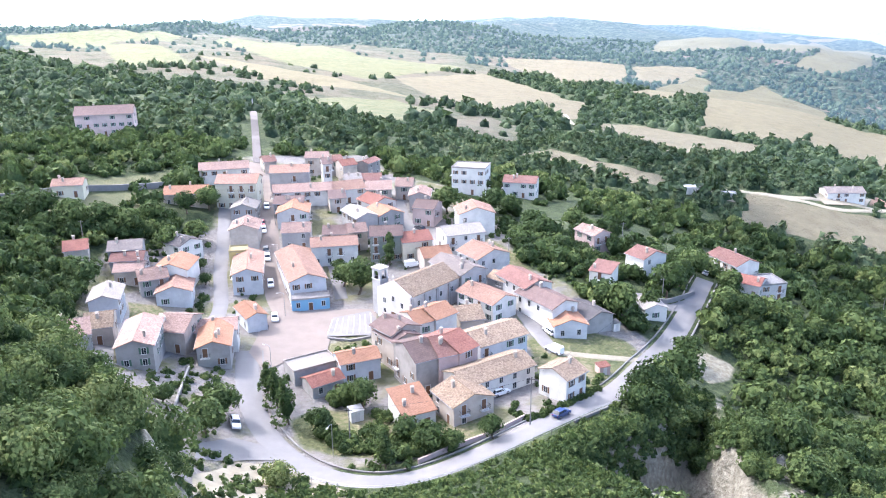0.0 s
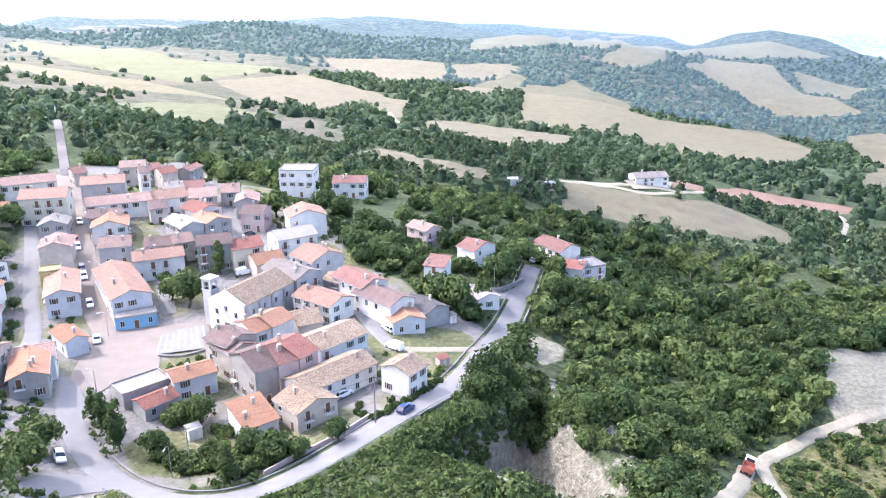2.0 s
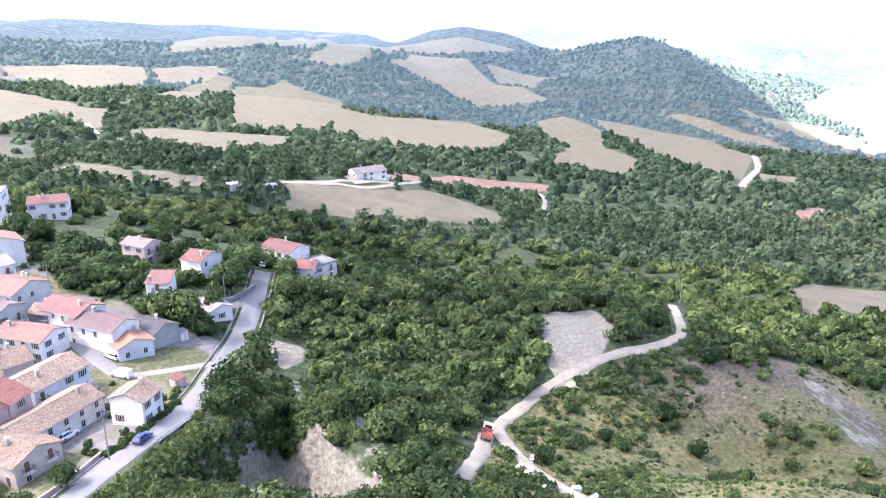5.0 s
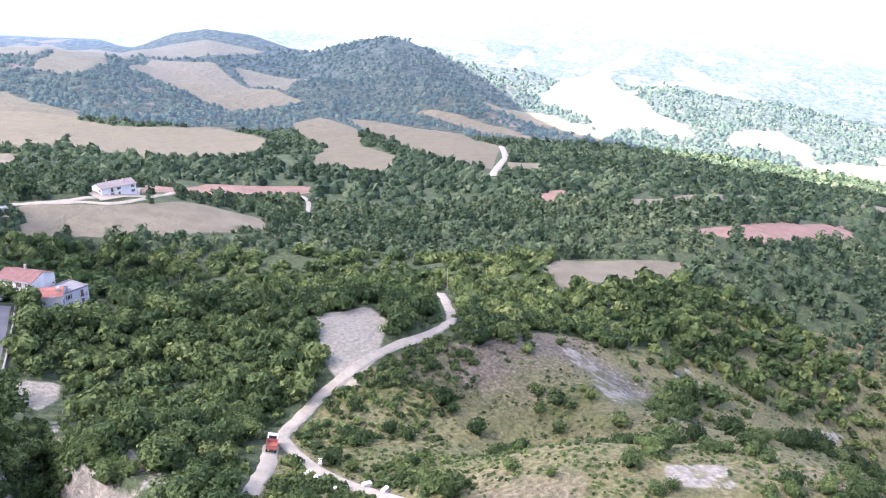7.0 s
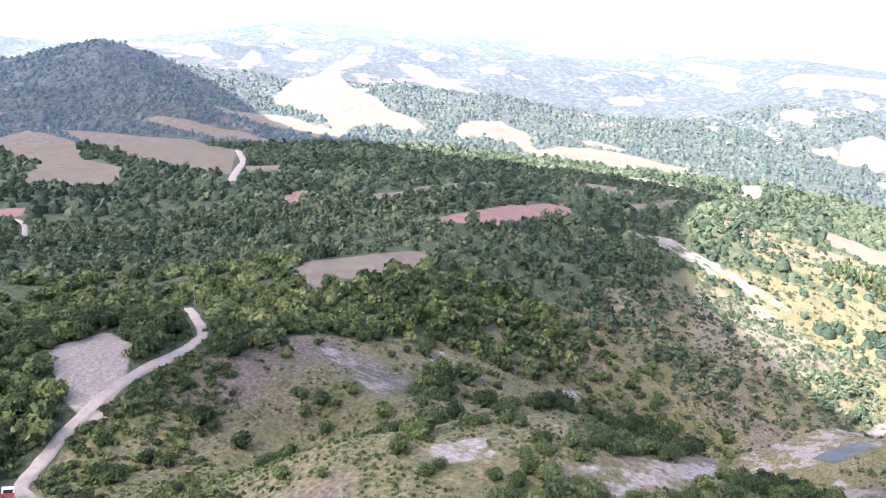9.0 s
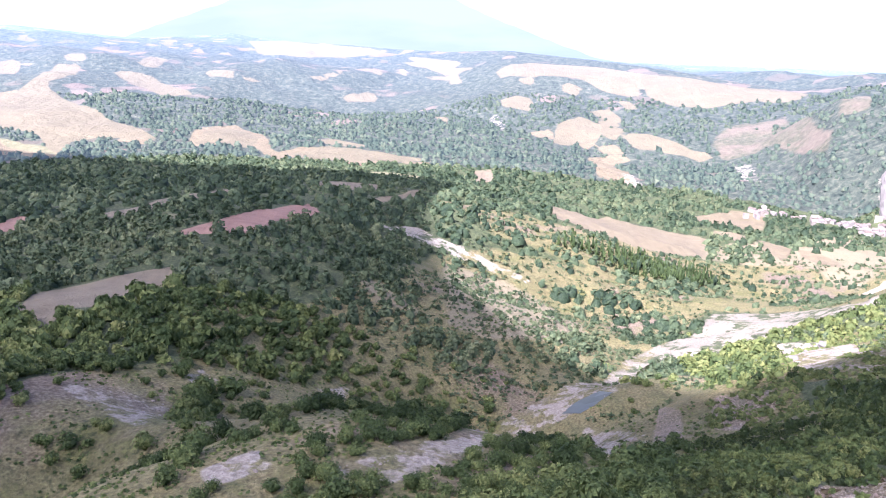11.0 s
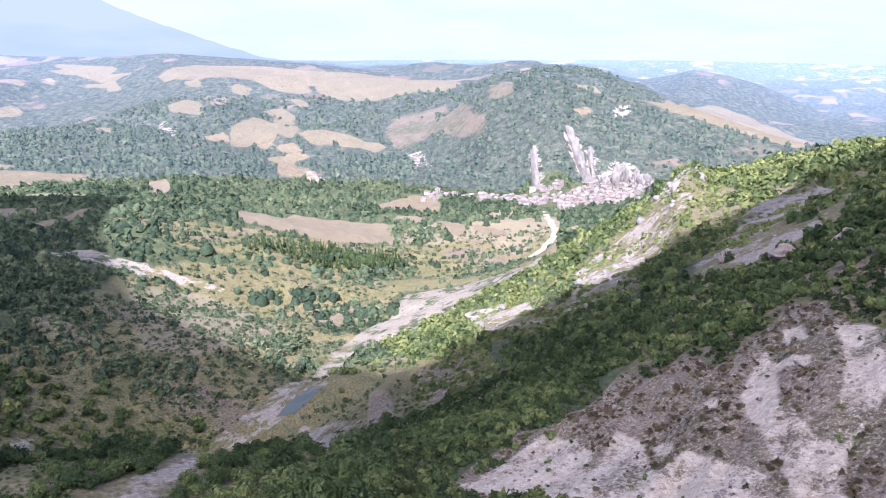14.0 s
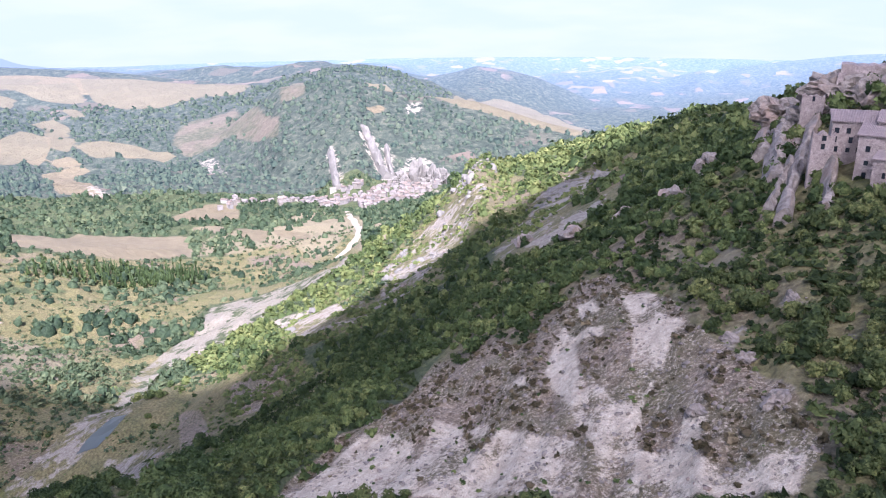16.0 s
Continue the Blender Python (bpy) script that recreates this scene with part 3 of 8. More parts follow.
parcel("rock", (378.3, -268.6), (370.1, -279.7), (375.9, -290.7), (371.4, -296.5), (358.7, -291.2), (345.3, -261.9))
parcel("rock", (356.7, -211.6), (356.4, -234.3), (355.7, -259.8), (320.0, -256.0), (299.4, -228.8), (312.4, -221.3), (253.3, -160.8), (245.4, -148.9))
parcel("rock", (390.4, -158.8), (381.7, -170.5), (292.6, -144.3), (272.6, -149.6), (241.6, -139.9), (246.4, -128.7), (262.2, -122.4), (286.9, -123.3))
parcel("rock", (266.1, -234.8), (297.1, -291.9), (267.4, -271.9), (229.9, -213.1))
parcel("rock", (198.8, -162.3), (210.1, -182.1), (253.0, -244.8), (265.0, -280.6), (227.2, -241.4), (194.7, -189.1), (180.6, -160.7), (172.9, -145.3))
parcel("scrub", (330.4, -121.5), (375.2, -184.5), (365.5, -216.6), (378.3, -268.6), (358.7, -291.2), (289.3, -301.9), (262.6, -278.6), (216.5, -192.0), (208.4, -153.3), (241.3, -119.5), (272.3, -97.8))
parcel("earth", (100.5, -36.4), (109.3, -44.7), (120.9, -60.9), (117.7, -73.3), (127.5, -89.3), (120.5, -86.5), (102.5, -70.6), (84.3, -69.8), (103.6, -95.4), (109.6, -112.3), (99.8, -110.6), (57.1, -68.2))
parcel("earth", (105.3, -39.9), (108.7, -51.9), (114.6, -62.5), (120.0, -75.9), (131.7, -91.0), (112.7, -83.6), (114.7, -93.2), (95.8, -87.1), (99.6, -96.4), (97.7, -100.7), (92.9, -105.9), (75.9, -99.2), (66.0, -90.6), (56.7, -86.1), (48.2, -82.1), (43.5, -79.6), (38.5, -74.7), (35.2, -72.7), (32.7, -64.1))
parcel("earth", (268, -90), (259, -104), (234, -99), (222, -83), (229, -76))
parcel("earth", (292, -76), (262, -77), (190, -57), (231, -59))
parcel("thicket", (66, 99), (86, 119), (95.5, 124), (110, 130.5), (131, 133.5), (158, 133), (165, 112), (140, 100), (112, 92), (95, 78), (80, 80))
parcel("clear", (74, 104), (88.5, 119), (94, 118), (91, 110), (91, 84), (80, 84))
parcel("scree", (105.3, -39.9), (108.7, -51.9), (114.6, -62.5), (106.3, -63.7), (96.0, -61.3), (87.7, -56.6), (98.8, -68.1), (93.4, -69.2), (83.8, -63.6), (76.9, -59.9), (79.4, -66.4), (73.1, -66.3), (64.3, -66.1), (59.3, -62.9), (54.9, -57.5))
parcel("scree", (52.2, -58.3), (58.6, -64.6), (65.1, -68.4), (73.5, -73.5), (84.4, -80.0), (90.8, -87.2), (95.0, -94.1), (83.7, -85.4), (77.2, -79.5), (69.3, -76.3), (63.7, -74.3), (67.7, -80.5), (75.5, -89.6), (89.5, -102.2), (81.5, -102.0), (73.6, -93.6), (68.1, -91.9), (66.5, -87.0), (62.8, -80.2), (61.6, -76.1), (58.8, -71.9), (54.7, -67.0), (50.5, -68.5), (53.5, -75.1), (49.5, -72.6), (46.0, -66.4), (41.8, -66.1), (38.9, -67.2), (37.7, -70.7), (35.5, -72.6), (34.4, -67.5), (33.0, -63.9))
parcel("scree", (99.0, -100.9), (96.8, -102.3), (89.2, -96.0), (93.8, -96.8))
parcel("scree", (89.1, -89.7), (83.6, -91.5), (80.7, -88.2), (85.9, -88.0))
parcel("scree", (93.0, -77.4), (88.2, -78.6), (85.2, -76.4), (89.2, -76.0))
parcel("scree", (89.1, -68.1), (86.8, -69.6), (82.4, -66.8), (85.6, -66.2))
parcel("rock", (64.4, -85.3), (63.9, -88.9), (55.5, -84.5), (49.5, -81.7), (46.2, -78.5), (47.9, -75.8), (52.4, -75.9), (58.1, -79.3))
parcel("rock", (46.6, -78.3), (47.4, -81.7), (42.6, -78.9), (40.5, -77.2), (40.9, -74.2), (42.6, -72.9))
parcel("rock", (56.8, -97.2), (54.3, -98.6), (51.8, -96.5), (54.2, -95.1))
parcel("rock", (59.6, -89.2), (58.3, -91.6), (56.2, -89.9), (56.6, -87.2))
parcel("rock", (45.4, -92.1), (43.3, -91.8), (43.1, -90.5))
parcel("wood", (224, 145), (272, 151), (302, 124), (279, 100), (257, 95), (221, 107), (199, 123))
parcel("wood", (318, 116), (364, 112), (521, 103), (592, 73), (584, 32), (522, 40), (436, 86), (376, 94), (323, 100))
parcel("wood", (277, 102), (312, 91), (331, 64), (321, 51), (297, 57), (276, 71), (268, 87))
parcel("wood", (355, 41), (374, 26), (377, 0), (378, -19), (366, -17), (356, 18))
parcel("wood", (338, 87), (373, 73), (377, 44), (393, 22), (386, 15), (363, 42), (347, 67))
parcel("wood", (416, -43), (492, -78), (426, -78), (394, -70), (389, -53))
parcel("wood", (123, 124), (146, 119), (140, 107), (110, 99), (106, 115))
parcel("wood", (600, -40), (635, -109), (586, -165), (471, -145), (499, -116), (592, -74))
parcel("wood", (682, -77), (778, -183), (767, -268), (653, -195), (669, -125))
parcel("wood", (207, -128), (229, -166), (266, -213), (278, -241), (336, -293), (310, -303), (284, -297), (269, -283), (300, -294), (268, -237), (245, -204), (208, -153), (192, -123))
parcel("wood", (300, -153), (348, -203), (267, -160), (256, -138))
parcel("wood", (326, -123), (283, -122), (242, -127), (233, -137), (207, -126), (237, -118), (261, -101), (283, -89))
parcel("clear", *FAR_VILLAGE)


def cover(kinds, x, y):
    """How far inside parcels of these kinds a place lies, in hundredths of its distance from the middle."""
    x, y = np.asarray(x, float), np.asarray(y, float)
    r = np.hypot(x, y) * 0.01 + 0.5
    out = np.full(x.shape, -2.0)
    for kind, p in PARCELS:
        if kind in kinds:
            m = np.hypot(*p.mean(0)) * 0.05
            lo, hi = p.min(0) - m, p.max(0) + m
            sel = (x > lo[0]) & (x < hi[0]) & (y > lo[1]) & (y < hi[1])
            if sel.any():
                out[sel] = np.maximum(out[sel], inside_distance(p, x[sel], y[sel]) / r[sel])
    return np.clip(out, -2, 2)


def scrubby(x, y):
    """Open scrub, less the belts of trees in it."""
    return np.maximum(np.minimum(cover(("scrub",), x, y), -cover(("wood",), x, y)), cover(("thicket",), x, y))


# the ground: one sheet, finer near the middle
az = np.radians(np.concatenate([np.arange(-36, 166, 0.46), np.arange(166, 324, 2.0)]))
ra = np.append([0.0, 5.0, 10.0], np.exp(np.arange(math.log(14), math.log(4950), 0.0165)))
GA, GR = np.meshgrid(az, ra)
GX, GY = GR * np.sin(GA), GR * np.cos(GA)
GZ = height(GX, GY)
na, nr = len(az), len(ra)
verts = np.concatenate([np.stack([GX, GY, GZ], -1).reshape(-1, 3), [[0, 0, float(height(0.1, 14.0))]]])
i, j = np.meshgrid(np.arange(nr - 1), np.arange(na), indexing="ij")
quads = np.stack([i * na + j, i * na + (j + 1) % na, (i + 1) * na + (j + 1) % na, (i + 1) * na + j], -1).reshape(-1, 4)[:, ::-1]


def mesh_from(name, v, f, material=None, smooth_shade=True, floats=None):
    """A mesh from arrays of places and of faces that all have the same number of corners."""
    me = bpy.data.meshes.new(name)
    k = f.shape[1]
    me.vertices.add(len(v))
    me.vertices.foreach_set("co", np.ascontiguousarray(v, np.float32).ravel())
    me.loops.add(f.size)
    me.loops.foreach_set("vertex_index", np.ascontiguousarray(f, np.int32).ravel())
    me.polygons.add(len(f))
    me.polygons.foreach_set("loop_start", np.arange(0, f.size, k, dtype=np.int32))
    if smooth_shade:
        me.polygons.foreach_set("use_smooth", np.ones(len(f), bool))
    for key, values in (floats or {}).items():
        a = me.attributes.new(key, "FLOAT", "POINT")
        a.data.foreach_set("value", np.ascontiguousarray(values, np.float32))
    if material:
        me.materials.append(material)
    me.update()
    me.validate()
    return me


def ground_material(distant=False):
    m, t, b = mat("distant_hills" if distant else "soil_grass_and_rock", 0.95)
    broad, mid, fine = noise_of(t, 0.012, 6, 0.6), noise_of(t, 0.09, 6, 0.65), noise_of(t, 0.9, 5, 0.6)
    wob = calc(t, "MULTIPLY", calc(t, "SUBTRACT", noise_of(t, 0.05, 8, 0.7), 0.5), 2.2)
    torn = calc(t, "MULTIPLY", calc(t, "SUBTRACT", calc(t, "ADD", calc(t, "MULTIPLY", noise_of(t, 0.2, 8, 0.62), 0.45), calc(t, "MULTIPLY", noise_of(t, 0.06, 5, 0.6), 0.55)), 0.5), 9.0)

    def along(d):
        n = t.nodes.new("ShaderNodeVectorMath")
        n.operation = "DOT_PRODUCT"
        t.links.new(place(t), n.inputs[0])
        n.inputs[1].default_value = d
        return n.outputs["Value"]

    # runnels down the bare slope of the spur
    slope = t.nodes.new("ShaderNodeCombineXYZ")
    t.links.new(along((0.197, 0.154, 0)), slope.inputs[0])
    t.links.new(along((0.0216, -0.0276, 0)), slope.inputs[1])
    runnel = calc(t, "MULTIPLY", calc(t, "SUBTRACT", noise_of(t, 1.0, 6, 0.65, slope.outputs[0]), 0.5), 7.0)
    grit = noise_of(t, 4.5, 4, 0.75)

    def mask(name, soft=3.0, wobble=1.0, by=None, gain=1.0):
        v = calc(t, "ADD", calc(t, "MULTIPLY", attr(t, name), gain), calc(t, "MULTIPLY", by or wob, wobble))
        return calc(t, "ADD", calc(t, "MULTIPLY", v, soft), 0.5, True)

    def patchy(name, share, torn=torn):
        """A mask with torn holes inside its parcels, and nothing outside."""
        edge = calc(t, "ADD", calc(t, "MULTIPLY", calc(t, "ADD", attr(t, name), calc(t, "MULTIPLY", torn, 0.3)), 2.5), 0.6, True)
        holes = calc(t, "ADD", calc(t, "MULTIPLY", torn, 2.2), share, True)
        return calc(t, "MULTIPLY", edge, holes)

    wood = ramp(t, calc(t, "ADD", calc(t, "MULTIPLY", mid, 0.4), calc(t, "MULTIPLY", noise_of(t, 0.6, 6, 0.75), 0.6)), (0.36, (0.018, 0.027, 0.012)), (0.5, (0.048, 0.066, 0.027)), (0.66, (0.11, 0.13, 0.055)))
    scrub = mix(t, ramp(t, mid, (0.35, (0, 0, 0)), (0.65, (1, 1, 1))), ramp(t, fine, (0.3, (0.072, 0.064, 0.027)), (0.5, (0.145, 0.129, 0.056)), (0.68, (0.212, 0.19, 0.092))),
                ramp(t, fine, (0.3, (0.04, 0.05, 0.02)), (0.5, (0.095, 0.1, 0.04)), (0.68, (0.15, 0.146, 0.062))))
    scrub = mix(t, ramp(t, broad, (0.55, (0, 0, 0)), (0.64, (0.8, 0.8, 0.8))), scrub, ramp(t, fine, (0.3, (0.075, 0.058, 0.04)), (0.5, (0.135, 0.108, 0.078)), (0.7, (0.22, 0.185, 0.14))))
    scrub = mix(t, ramp(t, noise_of(t, 0.03, 6, 0.7), (0.54, (0, 0, 0)), (0.62, (1, 1, 1))), scrub, ramp(t, noise_of(t, 0.5, 5, 0.7), (0.35, (0.04, 0.05, 0.018)), (0.6, (0.13, 0.135, 0.045))))
    if distant:
        cells = t.nodes.new("ShaderNodeTexVoronoi")
        cells.inputs["Scale"].default_value = 0.017
        warp = t.nodes.new("ShaderNodeVectorMath")
        warp.operation = "MULTIPLY_ADD"
        t.links.new(noise_vector(t, 0.004), warp.inputs[0])
        warp.inputs[1].default_value = (120, 120, 0)
        t.links.new(flat_place(t), warp.inputs[2])
        t.links.new(warp.outputs[0], cells.inputs["Vector"])
        sep = t.nodes.new("ShaderNodeSeparateColor")
        t.links.new(cells.outputs["Color"], sep.inputs[0])
        open_land = ramp(t, calc(t, "MULTIPLY", calc(t, "ADD", sep.outputs[0], calc(t, "ADD", calc(t, "MULTIPLY", noise_of(t, 0.0016, 4, 0.6), 1.4), calc(t, "MULTIPLY", calc(t, "SUBTRACT", attr(t, "far"), 0.4), 0.12))), 0.5), (0.80, (0, 0, 0)), (0.825, (1, 1, 1)))
        field = ramp(t, sep.outputs[1], (0.2, (0.12, 0.1, 0.073)), (0.5, (0.098, 0.084, 0.062)), (0.75, (0.062, 0.066, 0.044)), (0.95, (0.14, 0.118, 0.088)))
        clumps = ramp(t, noise_of(t, 0.06, 7, 0.8), (0.36, (0.014, 0.024, 0.018)), (0.5, (0.04, 0.056, 0.04)), (0.64, (0.095, 0.105, 0.07)))
        up = t.nodes.new("ShaderNodeSeparateXYZ")
        t.links.new(next(n for n in t.nodes if n.bl_idname == "ShaderNodeNewGeometry").outputs["Normal"], up.inputs[0])
        level = calc(t, "MULTIPLY", calc(t, "SUBTRACT", up.outputs[2], 0.965), 60, True)
        wood = mix(t, calc(t, "MULTIPLY", open_land, level), clumps, field)
    lawn = ramp(t, mid, (0.3, (0.08, 0.095, 0.042)), (0.7, (0.20, 0.18, 0.10)))
    grass = mix(t, ramp(t, noise_of(t, 0.06, 4, 0.6), (0.48, (1, 1, 1)), (0.6, (0, 0, 0))), lawn, ramp(t, fine, (0.3, (0.17, 0.155, 0.14)), (0.7, (0.25, 0.23, 0.21))))
    col = mix(t, mask("scrub", 2), wood, scrub)
    col = mix(t, mask("straw", 1.2), col, ramp(t, fine, (0.3, (0.12, 0.109, 0.062)), (0.7, (0.2, 0.182, 0.108))))
    col = mix(t, mask("pasture", 3, 0.6), col, mix(t, ramp(t, broad, (0.46, (0, 0, 0)), (0.58, (1, 1, 1))), ramp(t, mid, (0.32, (0.04, 0.05, 0.03)), (0.5, (0.07, 0.075, 0.045)), (0.66, (0.108, 0.102, 0.066))), ramp(t, mid, (0.3, (0.085, 0.076, 0.052)), (0.7, (0.13, 0.114, 0.08)))))
    col = mix(t, mask("village", 2, 0.3), col, grass)
    col = mix(t, mask("lawn", 2, 0.5), col, ramp(t, calc(t, "ADD", calc(t, "MULTIPLY", mid, 0.5), calc(t, "MULTIPLY", fine, 0.5)), (0.36, (0.06, 0.08, 0.034)), (0.5, (0.13, 0.135, 0.06)), (0.62, (0.23, 0.2, 0.12))))
    col = mix(t, mask("meadow", 2), col, ramp(t, mid, (0.3, (0.09, 0.103, 0.05)), (0.7, (0.16, 0.15, 0.082))))
    col = mix(t, mask("plough", 6, 0.12), col, ramp(t, mid, (0.3, (0.118, 0.103, 0.065)), (0.7, (0.171, 0.15, 0.095))))
    col = mix(t, mask("clay", 6, 0.12), col, ramp(t, mid, (0.3, (0.175, 0.105, 0.074)), (0.7, (0.25, 0.16, 0.112))))
    col = mix(t, mask("stubble", 6, 0.12), col, ramp(t, mid, (0.3, (0.108, 0.094, 0.054)), (0.7, (0.152, 0.133, 0.078))))
    dry = ((0.094, 0.086, 0.05), (0.134, 0.123, 0.073)) if distant else ((0.122, 0.106, 0.063), (0.168, 0.148, 0.088))
    col = mix(t, mask("tan", 6, 0.12), col, ramp(t, calc(t, "ADD", calc(t, "MULTIPLY", mid, 0.5), calc(t, "MULTIPLY", noise_of(t, 0.02, 4, 0.6), 0.5)) if distant else mid, (0.3, dry[0]), (0.7, dry[1])))
    stone = ramp(t, fine, (0.25, (0.138, 0.125, 0.094)), (0.5, (0.232, 0.214, 0.164)), (0.75, (0.355, 0.332, 0.26)))
    col = mix(t, patchy("rock", 0.4), col, stone)
    col = mix(t, mask("pad", 3, 0.35), col, ramp(t, fine, (0.25, (0.18, 0.16, 0.112)), (0.5, (0.262, 0.236, 0.17)), (0.7, (0.335, 0.306, 0.228))))
    rubble = calc(t, "ADD", calc(t, "MULTIPLY", fine, 0.45), calc(t, "MULTIPLY", grit, 0.55))
    fleck = noise_of(t, 1.7, 8, 0.8)
    turf = mix(t, ramp(t, mid, (0.42, (0, 0, 0)), (0.58, (1, 1, 1))), ramp(t, rubble, (0.36, (0.06, 0.046, 0.028)), (0.5, (0.15, 0.119, 0.078)), (0.64, (0.29, 0.247, 0.172))),
               ramp(t, rubble, (0.36, (0.045, 0.044, 0.02)), (0.5, (0.105, 0.094, 0.048)), (0.64, (0.19, 0.165, 0.1))))
    turf = mix(t, ramp(t, fleck, (0.52, (0, 0, 0)), (0.6, (0.9, 0.9, 0.9))), turf, (0.38, 0.34, 0.25))
    col = mix(t, mask("earth", 3, 0.6), col, turf)
    bare = mix(t, ramp(t, fleck, (0.3, (1, 1, 1)), (0.42, (0, 0, 0))), ramp(t, rubble, (0.34, (0.25, 0.216, 0.152)), (0.5, (0.42, 0.374, 0.272)), (0.64, (0.57, 0.52, 0.39))), (0.16, 0.135, 0.1))
    bare = mix(t, ramp(t, noise_of(t, 0.35, 5, 0.6), (0.5, (0, 0, 0)), (0.68, (0.7, 0.7, 0.7))), bare, (0.29, 0.25, 0.18))
    col = mix(t, patchy("scree", 1.1, calc(t, "ADD", calc(t, "MULTIPLY", torn, 0.55), calc(t, "ADD", calc(t, "MULTIPLY", runnel, 0.25), calc(t, "MULTIPLY", calc(t, "SUBTRACT", fleck, 0.5), 3.0)))), col, bare)
    col = mix(t, patchy("bed", 0.9), col, ramp(t, fine, (0.25, (0.125, 0.117, 0.083)), (0.5, (0.19, 0.178, 0.13)), (0.7, (0.264, 0.248, 0.185))))
    g = t.nodes.new("ShaderNodeSeparateXYZ")
    place(t)
    geo = next(n for n in t.nodes if n.bl_idname == "ShaderNodeNewGeometry")
    t.links.new(geo.outputs["Normal"], g.inputs[0])
    steep = calc(t, "MULTIPLY", calc(t, "SUBTRACT", calc(t, "ADD", 0.62, calc(t, "MULTIPLY", wob, 0.05)), g.outputs[2]), 9, True)
    col = mix(t, steep, col, stone)
    t.links.new(col, b.inputs["Base Color"])
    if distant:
        # haze over the distance, put into the hills as a bluish glow
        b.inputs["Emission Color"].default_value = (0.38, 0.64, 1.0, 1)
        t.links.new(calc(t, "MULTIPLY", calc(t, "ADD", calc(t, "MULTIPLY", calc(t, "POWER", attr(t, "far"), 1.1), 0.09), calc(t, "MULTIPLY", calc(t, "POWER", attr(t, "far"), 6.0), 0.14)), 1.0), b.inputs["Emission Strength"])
    bump(t, b, calc(t, "ADD", calc(t, "MULTIPLY", noise_of(t, 0.03, 5, 0.7), 14.0), 0.0) if distant else calc(t, "ADD", calc(t, "MULTIPLY", mid, 4.0), calc(t, "ADD", fine, calc(t, "MULTIPLY", grit, 0.3))), 1.0, 0.8)
    return m


KINDS = ("tan", "stubble", "plough", "clay", "meadow", "rock", "scree", "scrub", "village", "straw", "lawn", "pasture", "bed", "earth", "heath", "pad", "thicket")
LAND = {k: cover((k,), verts[:, 0], verts[:, 1]) for k in KINDS}
LAND["scrub"] = np.maximum(np.maximum(LAND["scrub"], LAND.pop("heath")), LAND.pop("thicket"))
# distance from 0 to 1; it also drives the painted haze glow
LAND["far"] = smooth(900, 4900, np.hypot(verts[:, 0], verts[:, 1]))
split = int(np.searchsorted(ra, 1350))
ground = new("ground", mesh_from("ground", verts[:(split + 1) * na], quads[:split * na], ground_material(), True, {k: v[:(split + 1) * na] for k, v in LAND.items()}))
tagged(ground, "hilly ground of scrub, fields, bare rock and dry grass", "ground", kind="structure")
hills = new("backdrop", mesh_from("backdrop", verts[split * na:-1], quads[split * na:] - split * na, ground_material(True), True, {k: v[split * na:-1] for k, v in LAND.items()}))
tagged(hills, "distant hills pale with haze, patched with woods and fields", "hills", kind="structure")

# ---------------------------------------------------------------- helpers for things
def part(name, bm, material, parent, label="", at=None):
    me = bpy.data.meshes.new(name)
    bm.to_mesh(me)
    bm.free()
    for mm in material if isinstance(material, (list, tuple)) else [material]:
        me.materials.append(mm)
    ob = new(name, me)
    ob.parent = parent
    if at is not None:
        ob.matrix_basis = at
    if label:
        ob["label"] = label
    return ob


def shared(name, me, parent, at):
    ob = new(name, me)
    ob.parent = parent
    ob.matrix_basis = at
    return ob


def root(name, m, label, category, group=""):
    ob = new(name)
    ob.empty_display_size = 0.5
    ob.matrix_basis = m
    return tagged(ob, label, category, group)


def box(bm, x0, x1, y0, y1, z0, z1, bevel=0.0):
    v = [bm.verts.new((x, y, z)) for z in (z0, z1) for y in (y0, y1) for x in (x0, x1)]
    f = [bm.faces.new([v[k] for k in q]) for q in ((0, 2, 3, 1), (4, 5, 7, 6), (0, 1, 5, 4), (2, 6, 7, 3), (0, 4, 6, 2), (1, 3, 7, 5))]
    if bevel:
        bmesh.ops.bevel(bm, geom=list({e for q in f for e in q.edges}), offset=bevel, segments=1, affect="EDGES")
    return v


def prism(bm, outline, axis_from, axis_to, make):
    """A closed prism: the outline's places (a, b) are turned into corners by make(t, a, b) at both ends."""
    lo = [bm.verts.new(make(axis_from, a, b)) for a, b in outline]
    hi = [bm.verts.new(make(axis_to, a, b)) for a, b in outline]
    bm.faces.new(lo[::-1]), bm.faces.new(hi)
    for k in range(len(lo)):
        bm.faces.new((lo[k], lo[(k + 1) % len(lo)], hi[(k + 1) % len(lo)], hi[k]))
    bmesh.ops.recalc_face_normals(bm, faces=bm.faces)


def tube(bm, a, b, r0, r1, sides=6):
    a, b = Vector(a), Vector(b)
    q = (b - a).to_track_quat("Z", "Y")
    rings = [[bm.verts.new(p + q @ Vector((r * math.cos(2 * math.pi * k / sides), r * math.sin(2 * math.pi * k / sides), 0))) for k in range(sides)]
             for p, r in ((a, r0), (b, r1))]
    for k in range(sides):
        bm.faces.new((rings[0][k], rings[0][(k + 1) % sides], rings[1][(k + 1) % sides], rings[1][k]))
    bm.faces.new(rings[0][::-1]), bm.faces.new(rings[1])


